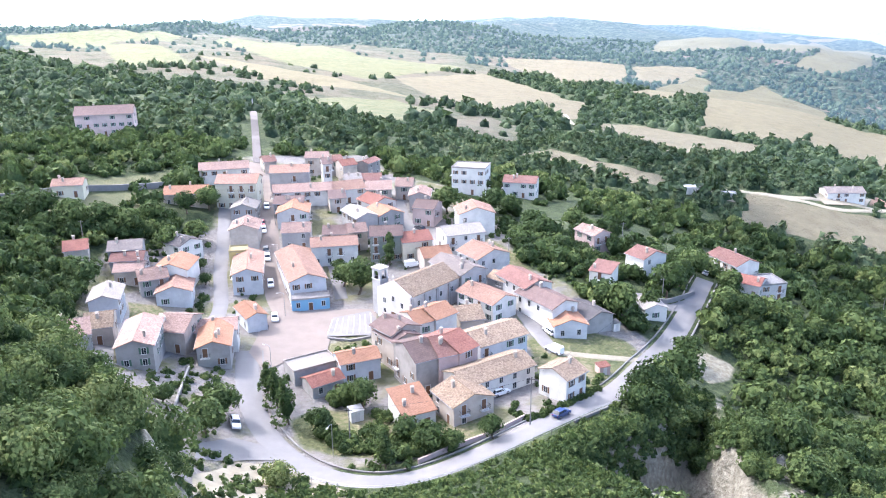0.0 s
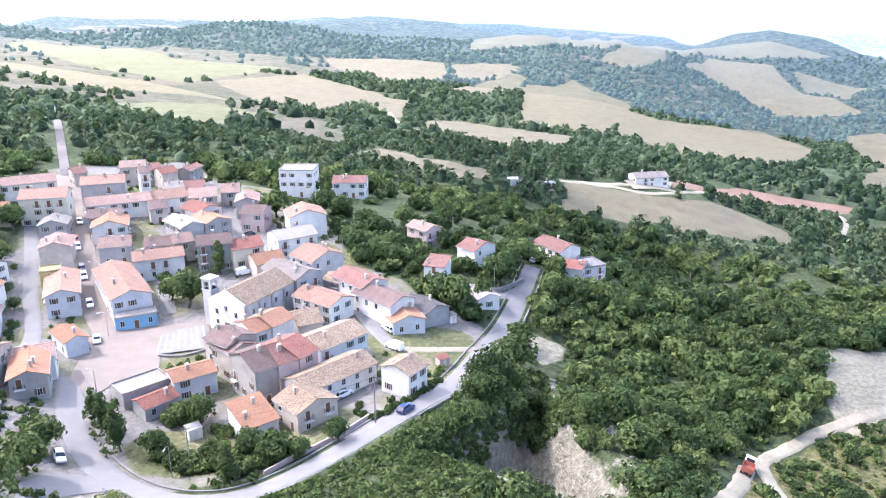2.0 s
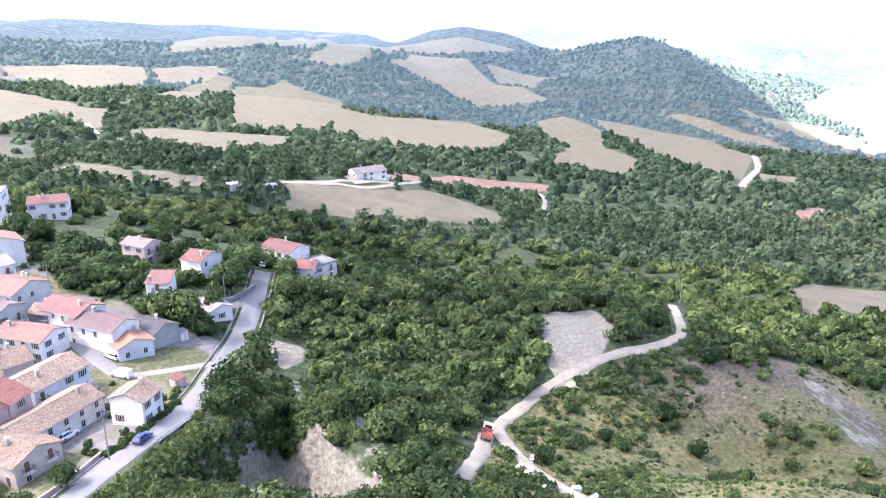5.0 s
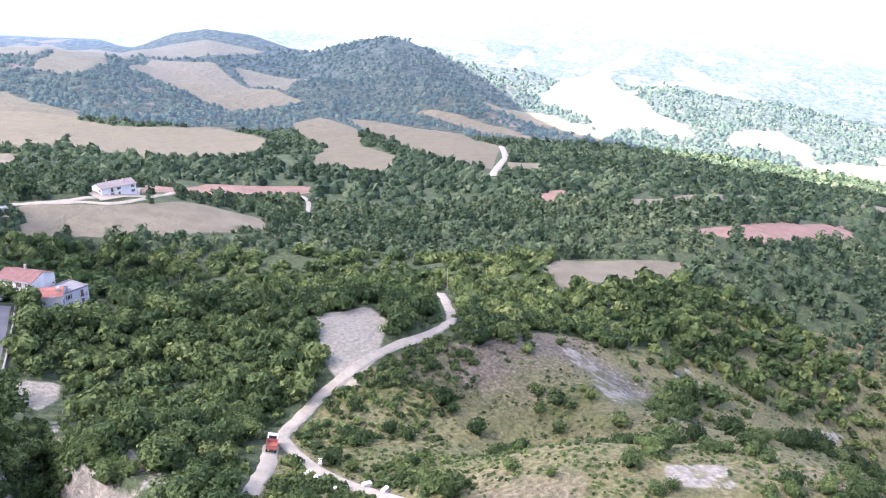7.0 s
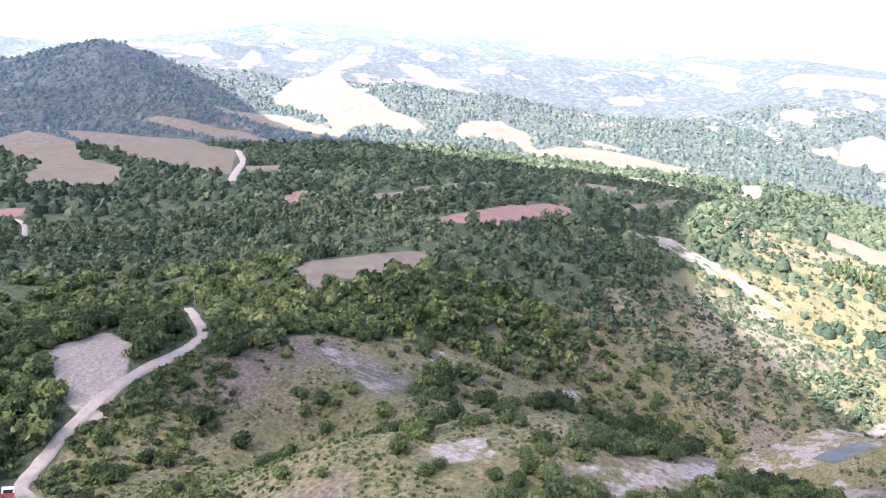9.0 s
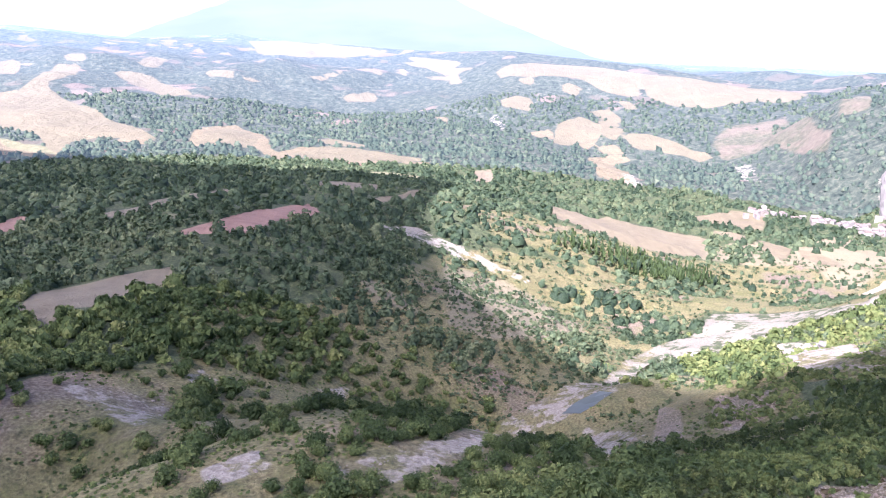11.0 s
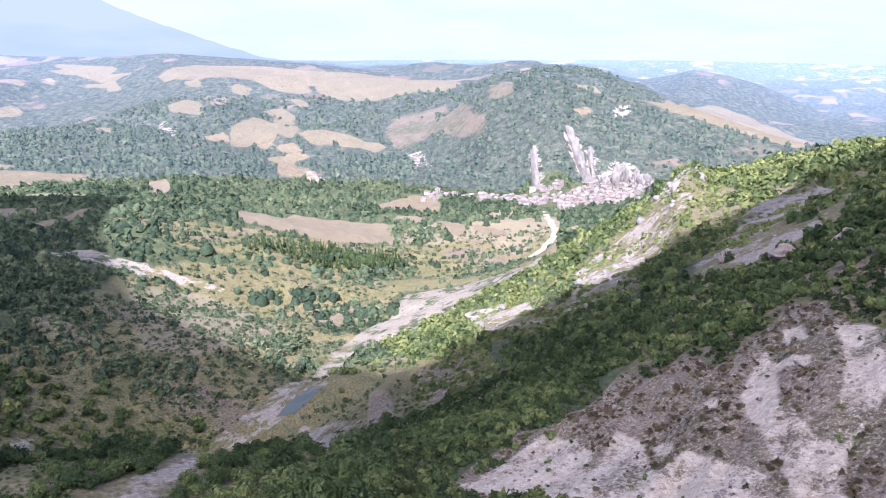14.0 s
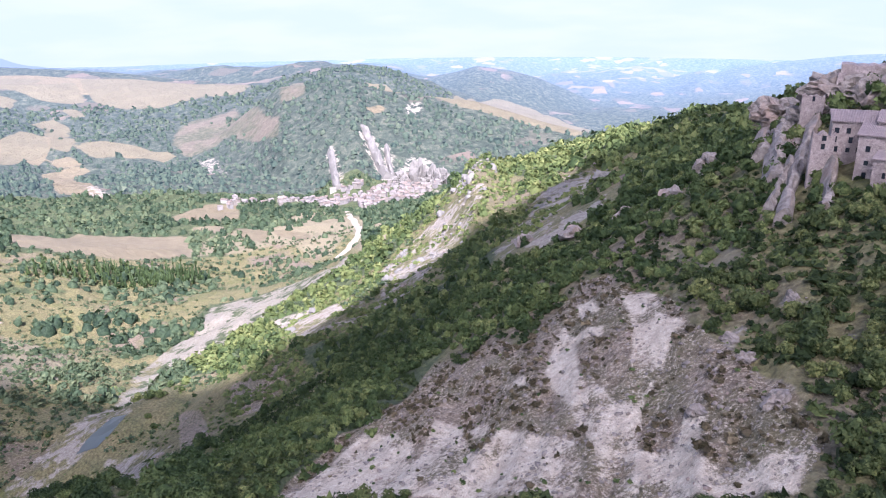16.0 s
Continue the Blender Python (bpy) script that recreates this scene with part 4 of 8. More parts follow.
def polytube(bm, pts, r, sides=5):
    """One round bar through all the points."""
    rings = []
    for k, p in enumerate(pts):
        q = (pts[min(k + 1, len(pts) - 1)] - pts[max(k - 1, 0)]).to_track_quat("Z", "Y")
        rings.append([bm.verts.new(p + q @ Vector((r * math.cos(2 * math.pi * j / sides), r * math.sin(2 * math.pi * j / sides), 0))) for j in range(sides)])
    for a, b in zip(rings, rings[1:]):
        for j in range(sides):
            bm.faces.new((a[j], a[(j + 1) % sides], b[(j + 1) % sides], b[j]))
    bm.faces.new(rings[0][::-1]), bm.faces.new(rings[-1])


def zat(x, y):
    return float(height(x, y))


# ---------------------------------------------------------------- building materials
def plaster(name, colour, worn=0.35):
    m, t, b = mat(name, 0.9)
    big, small = noise_of(t, 0.35, 6, 0.65), noise_of(t, 3.0, 5, 0.6)
    dark = tuple(c * (1 - worn) for c in colour)
    col = mix(t, ramp(t, big, (0.42, (0, 0, 0)), (0.68, (1, 1, 1))), colour, dark)
    col = mix(t, calc(t, "MULTIPLY", small, 0.35), col, tuple(c * 0.75 + 0.03 for c in colour))
    info = t.nodes.new("ShaderNodeObjectInfo")
    hue = t.nodes.new("ShaderNodeHueSaturation")
    hue.inputs["Value"].default_value = 1
    t.links.new(calc(t, "ADD", calc(t, "MULTIPLY", info.outputs["Random"], 0.24), 0.84), hue.inputs["Value"])
    t.links.new(col, hue.inputs["Color"])
    t.links.new(hue.outputs[0], b.inputs["Base Color"])
    bump(t, b, small, 0.03, 0.5)
    return m


def tiles(name, light, dark, mottle=0.5):
    m, t, b = mat(name, 0.85)
    tc = t.nodes.new("ShaderNodeTexCoord").outputs["Object"]
    wave = t.nodes.new("ShaderNodeTexWave")
    wave.bands_direction = "X"
    wave.inputs["Scale"].default_value, wave.inputs["Distortion"].default_value = 1.25, 0.6
    t.links.new(tc, wave.inputs["Vector"])
    courses = t.nodes.new("ShaderNodeTexWave")
    courses.bands_direction, courses.wave_profile = "Y", "SAW"
    courses.inputs["Scale"].default_value, courses.inputs["Distortion"].default_value = 0.8, 0.4
    t.links.new(tc, courses.inputs["Vector"])
    big, cell = noise_of(t, 0.5, 6, 0.7), noise_of(t, 2.4, 5, 0.8)
    col = mix(t, ramp(t, big, (0.35, (0, 0, 0)), (0.68, (1, 1, 1))), light, dark)
    col = mix(t, ramp(t, cell, (0.5, (0, 0, 0)), (0.66, (mottle, mottle, mottle))), col, tuple(c * 0.45 for c in dark))
    col = mix(t, ramp(t, cell, (0.34, (mottle, mottle, mottle)), (0.46, (0, 0, 0))), col, tuple(min(0.8, c * 1.35 + 0.03) for c in light))
    info = t.nodes.new("ShaderNodeObjectInfo")
    hue = t.nodes.new("ShaderNodeHueSaturation")
    t.links.new(calc(t, "ADD", calc(t, "MULTIPLY", info.outputs["Random"], 0.26), 0.62), hue.inputs["Value"])
    hue.inputs["Saturation"].default_value = 0.98
    t.links.new(col, hue.inputs["Color"])
    t.links.new(hue.outputs[0], b.inputs["Base Color"])
    bump(t, b, calc(t, "ADD", wave.outputs["Fac"], calc(t, "MULTIPLY", courses.outputs["Fac"], 0.6)), 0.12, 0.9)
    return m


def plain(name, colour, rough=0.6, metal=0.0, grain=0.25, scale=2.0):
    m, t, b = mat(name, rough, metal)
    n = noise_of(t, scale, 5, 0.6)
    t.links.new(mix(t, calc(t, "MULTIPLY", n, grain * 2), colour, tuple(c * 0.6 for c in colour)), b.inputs["Base Color"])
    bump(t, b, n, 0.02, 0.3)
    return m


WALLS = {k: plaster("plaster_" + k, c, w) for k, c, w in (
    ("white", (0.66, 0.63, 0.575), 0.24), ("cream", (0.607, 0.558, 0.426), 0.2), ("beige", (0.476, 0.410, 0.344), 0.3), ("grey", (0.35, 0.336, 0.318), 0.3),
    ("stone", (0.312, 0.287, 0.262), 0.35), ("bluewhite", (0.50, 0.515, 0.525), 0.25), ("greywhite", (0.50, 0.482, 0.455), 0.3), ("greengrey", (0.295, 0.320, 0.279), 0.25),
    ("pinkwall", (0.541, 0.410, 0.369), 0.22), ("blue", (0.20, 0.40, 0.56), 0.15), ("yellow", (0.607, 0.476, 0.197), 0.15))}
WALL_WORDS = {"white": "white", "cream": "cream", "beige": "beige", "grey": "grey", "stone": "bare stone", "bluewhite": "pale bluish-white", "greywhite": "greyish-white",
              "greengrey": "greenish-grey", "pinkwall": "pale pink", "blue": "bright blue", "yellow": "yellow"}
ROOFS = {k: tiles("roof_" + k, a, d, mo) for k, a, d, mo in (
    ("terracotta", (0.43, 0.262, 0.19), (0.33, 0.192, 0.14), 0.6), ("orange", (0.47, 0.245, 0.15), (0.39, 0.195, 0.115), 0.45), ("pink", (0.459, 0.311, 0.252), (0.355, 0.229, 0.185), 0.6),
    ("red", (0.385, 0.163, 0.118), (0.296, 0.118, 0.089), 0.5), ("redbrown", (0.311, 0.163, 0.133), (0.237, 0.118, 0.096), 0.5), ("brown", (0.252, 0.170, 0.148), (0.185, 0.126, 0.111), 0.35),
    ("greybrown", (0.311, 0.259, 0.229), (0.237, 0.200, 0.178), 0.4), ("pale", (0.459, 0.414, 0.370), (0.370, 0.326, 0.289), 0.3), ("oldtile", (0.444, 0.326, 0.222), (0.311, 0.215, 0.148), 0.9),
    ("slate", (0.148, 0.133, 0.133), (0.096, 0.089, 0.089), 0.2), ("yellow", (0.577, 0.488, 0.266), (0.518, 0.429, 0.222), 0.1), ("grey", (0.311, 0.303, 0.296), (0.237, 0.229, 0.222), 0.2))}
ROOF_WORDS = {"terracotta": "terracotta tiled", "orange": "bright orange tiled", "pink": "faded pink tiled", "red": "red tiled", "redbrown": "reddish-brown tiled", "brown": "dark brown tiled",
              "greybrown": "greyish-brown tiled", "pale": "pale grey", "oldtile": "mottled old tiled", "slate": "dark grey", "yellow": "yellow", "grey": "grey"}
TRIM = plain("stone_trim", (0.55, 0.53, 0.50), 0.85)
SHUTTER = [plain("shutter_brown", (0.16, 0.09, 0.05), 0.7), plain("shutter_green", (0.07, 0.13, 0.09), 0.7)]
WOODEN = plain("door_wood", (0.17, 0.09, 0.05), 0.6)
IRON = plain("dark_iron", (0.05, 0.05, 0.055), 0.5, 0.6)
ZINC = plain("zinc", (0.35, 0.35, 0.36), 0.45, 0.8)
glass_m, gt, gb = mat("window_glass", 0.08)
gb.inputs["Base Color"].default_value = (0.02, 0.025, 0.03, 1)
gb.inputs["Specular IOR Level"].default_value = 0.6
GLASS = glass_m


def kept(name, bm, *materials):
    me = bpy.data.meshes.new(name)
    bm.to_mesh(me)
    bm.free()
    for mm in materials:
        me.materials.append(mm)
    return me


def window_meshes():
    """A window stands in the plane y = 0 and looks towards -y; its middle is at the origin."""
    bm = bmesh.new()
    for x0, x1, z0, z1 in ((-0.52, -0.42, -0.7, 0.7), (0.42, 0.52, -0.7, 0.7), (-0.42, 0.42, 0.6, 0.7), (-0.03, 0.03, -0.6, 0.6)):
        box(bm, x0, x1, -0.06, 0.05, z0, z1)
    frame_me = kept("window", bm, TRIM)
    bm = bmesh.new()
    box(bm, -0.6, 0.6, -0.16, 0.05, -0.78, -0.7)
    sill = kept("sill", bm, TRIM)
    bm = bmesh.new()
    box(bm, -0.43, 0.43, -0.02, 0.04, -0.7, 0.6)
    pane = kept("pane", bm, GLASS)
    shutters = []
    for mm in SHUTTER:
        bm = bmesh.new()
        box(bm, -0.21, 0.21, -0.07, 0, -0.68, 0.68)
        bmesh.ops.bevel(bm, geom=bm.edges[:], offset=0.02, segments=1, affect="EDGES")
        shutters.append(kept("shutter", bm, mm))
    bm = bmesh.new()
    for x0, x1, z0, z1 in ((-0.62, -0.5, 0, 2.15), (0.5, 0.62, 0, 2.15), (-0.5, 0.5, 2.03, 2.15)):
        box(bm, x0, x1, -0.06, 0.05, z0, z1)
    door = kept("door", bm, TRIM)
    bm = bmesh.new()
    box(bm, -0.5, 0.5, -0.02, 0.04, 0, 2.03)
    for x0 in (-0.42, 0.06):
        box(bm, x0, x0 + 0.36, -0.04, 0, 0.2, 0.95), box(bm, x0, x0 + 0.36, -0.04, 0, 1.1, 1.85)
    leaf = kept("door_leaf", bm, WOODEN)
    bm = bmesh.new()
    box(bm, -1.0, 1.0, -0.9, 0, -0.12, 0)
    slab = kept("balcony", bm, TRIM)
    bm = bmesh.new()
    for k in range(11):
        box(bm, -0.97 + k * 0.192, -0.95 + k * 0.192, -0.87, -0.85, 0, 1.0)
    for x in (-0.97, 0.95):
        for k in range(4):
            box(bm, x, x + 0.02, -0.66 + k * 0.2, -0.64 + k * 0.2, 0, 1.0)
        box(bm, x - 0.01, x + 0.03, -0.87, 0, 0.98, 1.03)
    box(bm, -0.98, 0.98, -0.88, -0.84, 0.98, 1.03)
    rail = kept("railing", bm, IRON)
    return frame_me, sill, pane, shutters, door, leaf, slab, rail


WIN, SILL, PANE, SHUT, DOOR, LEAF, BALCONY, RAILING = window_meshes()


def add_window(house_ob, m, rng, shut):
    w = shared("window", WIN, house_ob, m)
    shared("sill", SILL, w, Matrix())
    shared("pane", PANE, w, Matrix())
    if shut is not None:
        for x, a in ((-0.74, 0), (0.74, 0)):
            shared("shutter", SHUT[shut], w, pose(x, 0, 0, 0, 0, a))


def chimney(house_ob, x, y, z):
    bm = bmesh.new()
    box(bm, -0.3, 0.3, -0.25, 0.25, -0.9, 0.9)
    box(bm, -0.38, 0.38, -0.33, 0.33, 0.72, 0.82)
    for q in (-0.24, 0.14):
        box(bm, q, q + 0.1, -0.2, 0.2, 0.9, 1.1)
    box(bm, -0.36, 0.36, -0.31, 0.31, 1.1, 1.18)
    part("chimney", bm, WALLS["beige"], house_ob, at=pose(x, y, z))


HOUSES = []


def house(x, y, z, w, d, h, yaw, kind, roof, wall):
    rng = random.Random(int(x * 71 + y * 137))
    if kind == "g":
        w, d, yaw = d, w, yaw - 90
    HOUSES.append((x, y, w, d, yaw))
    storeys = max(1, round(h / 3))
    words = {1: "single-storey", 2: "two-storey", 3: "three-storey"}.get(storeys, "four-storey")
    top = "flat roof" if kind == "f" else ("lean-to roof" if kind == "m" else "gabled roof")
    ob = root("house", pose(x, y, z, 0, 0, yaw), "%s %s house with a %s %s" % (words, WALL_WORDS[wall], ROOF_WORDS[roof], top), "house", "houses of the village")
    rise = {"f": 0.0, "m": d * 0.2}.get(kind, d / 2 * 0.36)
    bm = bmesh.new()
    a, b = w / 2, d / 2
    if kind == "m":
        outline = ((-b, -4), (b, -4), (b, h + rise), (-b, h))
    elif kind == "f":
        outline = ((-b, -4), (b, -4), (b, h), (-b, h))
    else:
        outline = ((-b, -4), (b, -4), (b, h), (0, h + rise), (-b, h))
    prism(bm, outline, -a, a, lambda t, p, q: (t, p, q))
    part("wall", bm, WALLS[wall], ob)
    bm = bmesh.new()
    o, th = 0.45, 0.16
    if kind == "f":
        box(bm, -a - 0.1, a + 0.1, -b - 0.1, b + 0.1, h, h + 0.14)
        for q in ((-a - 0.12, a + 0.12, -b - 0.12, -b + 0.1), (-a - 0.12, a + 0.12, b - 0.1, b + 0.12), (-a - 0.12, -a + 0.1, -b + 0.1, b - 0.1), (a - 0.1, a + 0.12, -b + 0.1, b - 0.1)):
            box(bm, *q, h + 0.14, h + 0.5)
    elif kind == "m":
        s = rise / d
        prism(bm, ((-b - o, h - s * o + 0.02), (b + o, h + rise + s * o + 0.02), (b + o, h + rise + s * o + th), (-b - o, h - s * o + th)), -a - 0.3, a + 0.3, lambda t, p, q: (t, p, q))
    else:
        s = rise / b
        prism(bm, ((-b - o, h - s * o + 0.02), (0, h + rise + 0.02), (b + o, h - s * o + 0.02), (b + o, h - s * o + th), (0, h + rise + th + 0.04), (-b - o, h - s * o + th)),
              -a - 0.3, a + 0.3, lambda t, p, q: (t, p, q))
        tube(bm, (-a - 0.3, 0, h + rise + th - 0.02), (a + 0.3, 0, h + rise + th - 0.02), 0.13, 0.13, 6)
        sag = rng.uniform(0.02, 0.10)
        for v in bm.verts:
            v.co.z -= sag * max(0.0, 1 - (v.co.x / a) ** 2)
    part("roof", bm, ROOFS[roof], ob)
    if kind == "e" or kind == "g":
        for sgn in (-1, 1):
            bm = bmesh.new()
            tube(bm, (-a - 0.3, sgn * (b + o + 0.05), h - rise / b * o + 0.02), (a + 0.3, sgn * (b + o + 0.05), h - rise / b * o + 0.02), 0.07, 0.07, 6)
            part("gutter", bm, ZINC, ob)
    if kind != "f":
        for k in range(rng.choice((1, 1, 2))):
            cx, cy = rng.uniform(-0.75, 0.75) * a, rng.choice((-1, 1)) * rng.uniform(0.15, 0.6) * b
            chimney(ob, cx, cy, h + (rise * (cy + b) / d if kind == "m" else rise * (1 - abs(cy) / b)) + 0.35)
    shut = rng.choice((None, None, 0, 0, 1))
    sides = ((w, pose(0, -b, 0)), (w, pose(0, b, 0, 0, 0, 180)), (d, pose(-a, 0, 0, 0, 0, -90)), (d, pose(a, 0, 0, 0, 0, 90)))
    front = 0 if kind != "g" else 2
    for n, (length, m) in enumerate(sides):
        cols = max(1, int(length / 3.1))
        for s in range(storeys):
            zc = s * (h / storeys) + min(1.65, h / storeys * 0.55)
            for c in range(cols):
                xc = (c - (cols - 1) / 2) * length / cols
                if s == 0 and n == front and c == cols // 2:
                    dd = shared("door", DOOR, ob, m @ pose(xc, 0, 0.02))
                    shared("door_leaf", LEAF, dd, Matrix())
                    continue
                if rng.random() < (0.3 if n == front or n == 0 else 0.45):
                    continue
                if s > 0 and rng.random() < 0.16:
                    bal = shared("balcony", BALCONY, ob, m @ pose(xc, 0, s * h / storeys + 0.1))
                    shared("railing", RAILING, bal, Matrix())
                    dd = shared("door", DOOR, ob, m @ pose(xc, 0, s * h / storeys + 0.1))
                    shared("pane", LEAF, dd, Matrix())
                    continue
                add_window(ob, m @ pose(xc, 0, zc), rng, shut)
    return ob


house(-68.3, 258.7, 13.7, 13.4, 10.0, 9.0, 1, "e", "terracotta", "cream")
house(-78.8, 280.4, 16.4, 17.0, 9.0, 6.0, 13, "e", "pink", "white")
house(-84.8, 255.3, 16.0, 13.7, 9.0, 4.0, 7, "e", "orange", "beige")
house(-67.6, 301.0, 15.3, 4.5, 8.0, 5.0, 24, "e", "redbrown", "beige")
house(-55.3, 280.2, 14.1, 13.6, 9.0, 7.0, 5, "e", "terracotta", "grey")
house(-43.2, 285.9, 13.6, 3.2, 8.0, 9.0, 14, "e", "brown", "white")
house(-49.2, 304.2, 14.0, 8.6, 8.0, 7.0, 4, "e", "pink", "beige")
house(-42.9, 305.2, 13.4, 5.1, 8.0, 6.0, 21, "e", "redbrown", "beige")
house(-37.5, 298.6, 13.2, 5.7, 8.0, 6.0, 28, "e", "red", "beige")
house(-29.4, 304.3, 12.7, 4.8, 9.0, 6.0, -27, "g", "redbrown", "stone")
house(-33.7, 284.4, 12.9, 5.9, 8.0, 4.0, 15, "e", "pale", "white")
house(-26.8, 286.4, 12.5, 6.9, 8.0, 4.0, 5, "e", "redbrown", "beige")
house(-48.9, 266.2, 12.7, 19.6, 9.0, 5.0, 11, "e", "pink", "white")
house(-34.7, 271.3, 12.1, 11.8, 10.0, 5.0, 21, "e", "terracotta", "white")
house(-23.2, 273.0, 11.6, 8.8, 10.0, 5.0, 3, "e", "pink", "beige")
house(-51.0, 254.4, 11.6, 9.5, 8.0, 5.0, 2, "e", "brown", "grey")
house(-48.6, 247.5, 10.3, 9.7, 11.0, 5.5, 6, "g", "orange", "white")
house(-45.2, 233.0, 8.2, 8.5, 9.0, 5.5, 6, "e", "pink", "grey")
house(-40.2, 207.6, 4.4, 9.5, 26.0, 6.5, 19, "g", "terracotta", "bluewhite")
house(-35.3, 193.1, 4.2, 9.7, 4.0, 3.0, 13, "f", "pale", "blue")
house(-54.6, 208.3, 5.2, 7.8, 18.0, 6.0, 11, "g", "terracotta", "bluewhite")
house(-59.3, 217.1, 7.3, 5.0, 5.0, 5.0, 10, "f", "yellow", "yellow")
house(-60.4, 231.6, 9.2, 8.2, 10.0, 6.0, 6, "g", "pink", "beige")
house(-64.2, 247.9, 12.0, 7.6, 9.0, 5.0, 3, "g", "pale", "grey")
house(-32.6, 222.5, 6.6, 13.3, 8.0, 6.0, 10, "e", "terracotta", "white")
house(-33.1, 232.9, 7.9, 7.8, 8.0, 5.0, 3, "e", "brown", "beige")
house(-27.2, 232.3, 7.7, 5.6, 8.0, 6.0, 16, "e", "pink", "beige")
house(-36.7, 261.7, 11.4, 5.4, 9.0, 5.0, 14, "e", "brown", "beige")
house(-27.3, 245.0, 9.0, 7.0, 12.0, 6.0, 31, "g", "pale", "grey")
house(-23.0, 259.0, 10.4, 8.9, 10.0, 5.0, 37, "g", "red", "white")
house(-19.9, 248.8, 9.3, 9.1, 10.0, 5.0, 33, "g", "orange", "grey")
house(-8.4, 265.5, 10.1, 6.9, 10.0, 6.0, -2, "g", "pink", "grey")
house(-5.7, 252.7, 9.2, 7.2, 9.0, 6.0, -18, "e", "brown", "pinkwall")
house(-14.2, 278.5, 11.2, 6.0, 10.0, 5.0, -2, "e", "pink", "beige")
house(-17.5, 225.4, 6.8, 9.3, 9.0, 8.0, 5, "e", "brown", "greengrey")
house(-9.5, 225.4, 7.0, 9.0, 9.0, 6.0, 19, "e", "red", "cream")
house(10.0, 294.4, 8.7, 12.7, 10.0, 10.0, -15, "f", "pale", "white")
house(29.4, 299.9, 5.7, 12.5, 9.0, 6.0, -14, "e", "redbrown", "white")
house(9.4, 246.7, 8.1, 11.4, 10.0, 7.0, 8, "g", "terracotta", "white")
house(4.6, 230.4, 7.5, 12.2, 9.0, 6.0, 20, "e", "pale", "white")
house(-3.2, 216.2, 6.3, 8.1, 9.0, 5.0, 16, "e", "orange", "beige")
house(3.2, 201.8, 5.5, 8.1, 14.0, 7.0, 38, "g", "greybrown", "greywhite")
house(10.7, 212.8, 6.5, 10.9, 10.0, 6.0, 33, "g", "terracotta", "greywhite")
house(16.2, 199.1, 5.8, 8.1, 6.0, 4.0, -43, "e", "oldtile", "stone")
house(20.4, 195.1, 5.1, 8.3, 13.0, 6.0, 30, "g", "redbrown", "white")
house(25.0, 184.6, 4.0, 8.0, 14.0, 6.0, 34, "g", "brown", "white")
house(10.3, 187.6, 4.8, 8.1, 13.0, 5.0, 41, "g", "terracotta", "white")
house(-6.6, 171.7, 3.7, 4.9, 8.0, 7.0, 30, "e", "orange", "white")
house(-2.6, 174.0, 4.0, 6.6, 8.0, 7.0, 43, "e", "orange", "white")
house(5.2, 179.2, 4.3, 6.0, 9.0, 4.0, 15, "e", "oldtile", "beige")
house(-11.4, 165.2, 3.3, 7.7, 8.0, 8.0, -49, "e", "brown", "beige")
house(-11.0, 163.3, 3.4, 6.7, 8.0, 7.0, 36, "g", "brown", "beige")
house(-6.4, 152.1, 3.6, 5.3, 11.0, 8.0, 28, "e", "brown", "stone")
house(-1.5, 153.8, 3.9, 4.5, 11.0, 8.0, 23, "e", "redbrown", "pinkwall")
house(0.9, 155.0, 4.1, 5.3, 11.0, 8.0, 44, "e", "red", "pinkwall")
house(10.3, 163.0, 4.3, 12.8, 9.0, 6.0, 33, "e", "oldtile", "bluewhite")
house(8.9, 148.3, 4.6, 17.5, 8.0, 4.5, 33, "e", "oldtile", "white")
house(3.2, 138.6, 4.2, 8.1, 9.0, 4.5, -60, "e", "oldtile", "beige")
house(23.4, 144.3, 5.2, 6.2, 7.0, 5.5, 43, "e", "oldtile", "white")
house(-6.8, 137.0, 3.9, 6.6, 8.0, 3.5, 25, "m", "orange", "white")
house(-19.4, 156.6, 3.2, 8.8, 6.0, 5.0, 22, "e", "orange", "bluewhite")
house(-25.9, 150.1, 3.2, 7.2, 5.0, 3.0, 35, "e", "red", "grey")
house(-29.2, 155.7, 3.6, 10.0, 6.0, 3.5, 31, "f", "pale", "grey")
house(-63.1, 150.4, 12.0, 7.1, 14.0, 4.8, 11, "g", "pink", "grey")
house(-50.4, 159.1, 7.2, 6.8, 12.0, 4.8, 11, "g", "orange", "grey")
house(-51.8, 165.9, 6.6, 8.9, 7.0, 5.0, 11, "e", "pink", "white")
house(-59.4, 162.2, 8.8, 7.3, 10.0, 5.0, -6, "e", "pink", "beige")
house(-47.8, 180.7, 4.7, 4.9, 9.0, 4.0, 32, "g", "orange", "bluewhite")
house(-69.9, 192.6, 6.6, 8.6, 9.0, 4.0, 12, "g", "terracotta", "bluewhite")
house(-76.9, 196.1, 7.8, 7.2, 9.0, 5.0, 26, "e", "pink", "grey")
house(-72.3, 201.9, 7.5, 9.0, 10.0, 6.0, -1, "g", "orange", "white")
house(-86.4, 205.4, 11.6, 8.5, 8.0, 6.0, 14, "e", "greybrown", "grey")
house(-84.4, 201.4, 10.8, 8.3, 7.0, 5.0, 8, "e", "redbrown", "grey")
house(-83.1, 198.0, 10.1, 7.2, 7.0, 4.0, 12, "e", "pink", "beige")
house(-74.9, 216.6, 9.2, 7.5, 8.0, 6.0, 53, "g", "slate", "white")
house(-80.1, 175.2, 10.7, 6.5, 10.0, 5.0, 14, "g", "pale", "bluewhite")
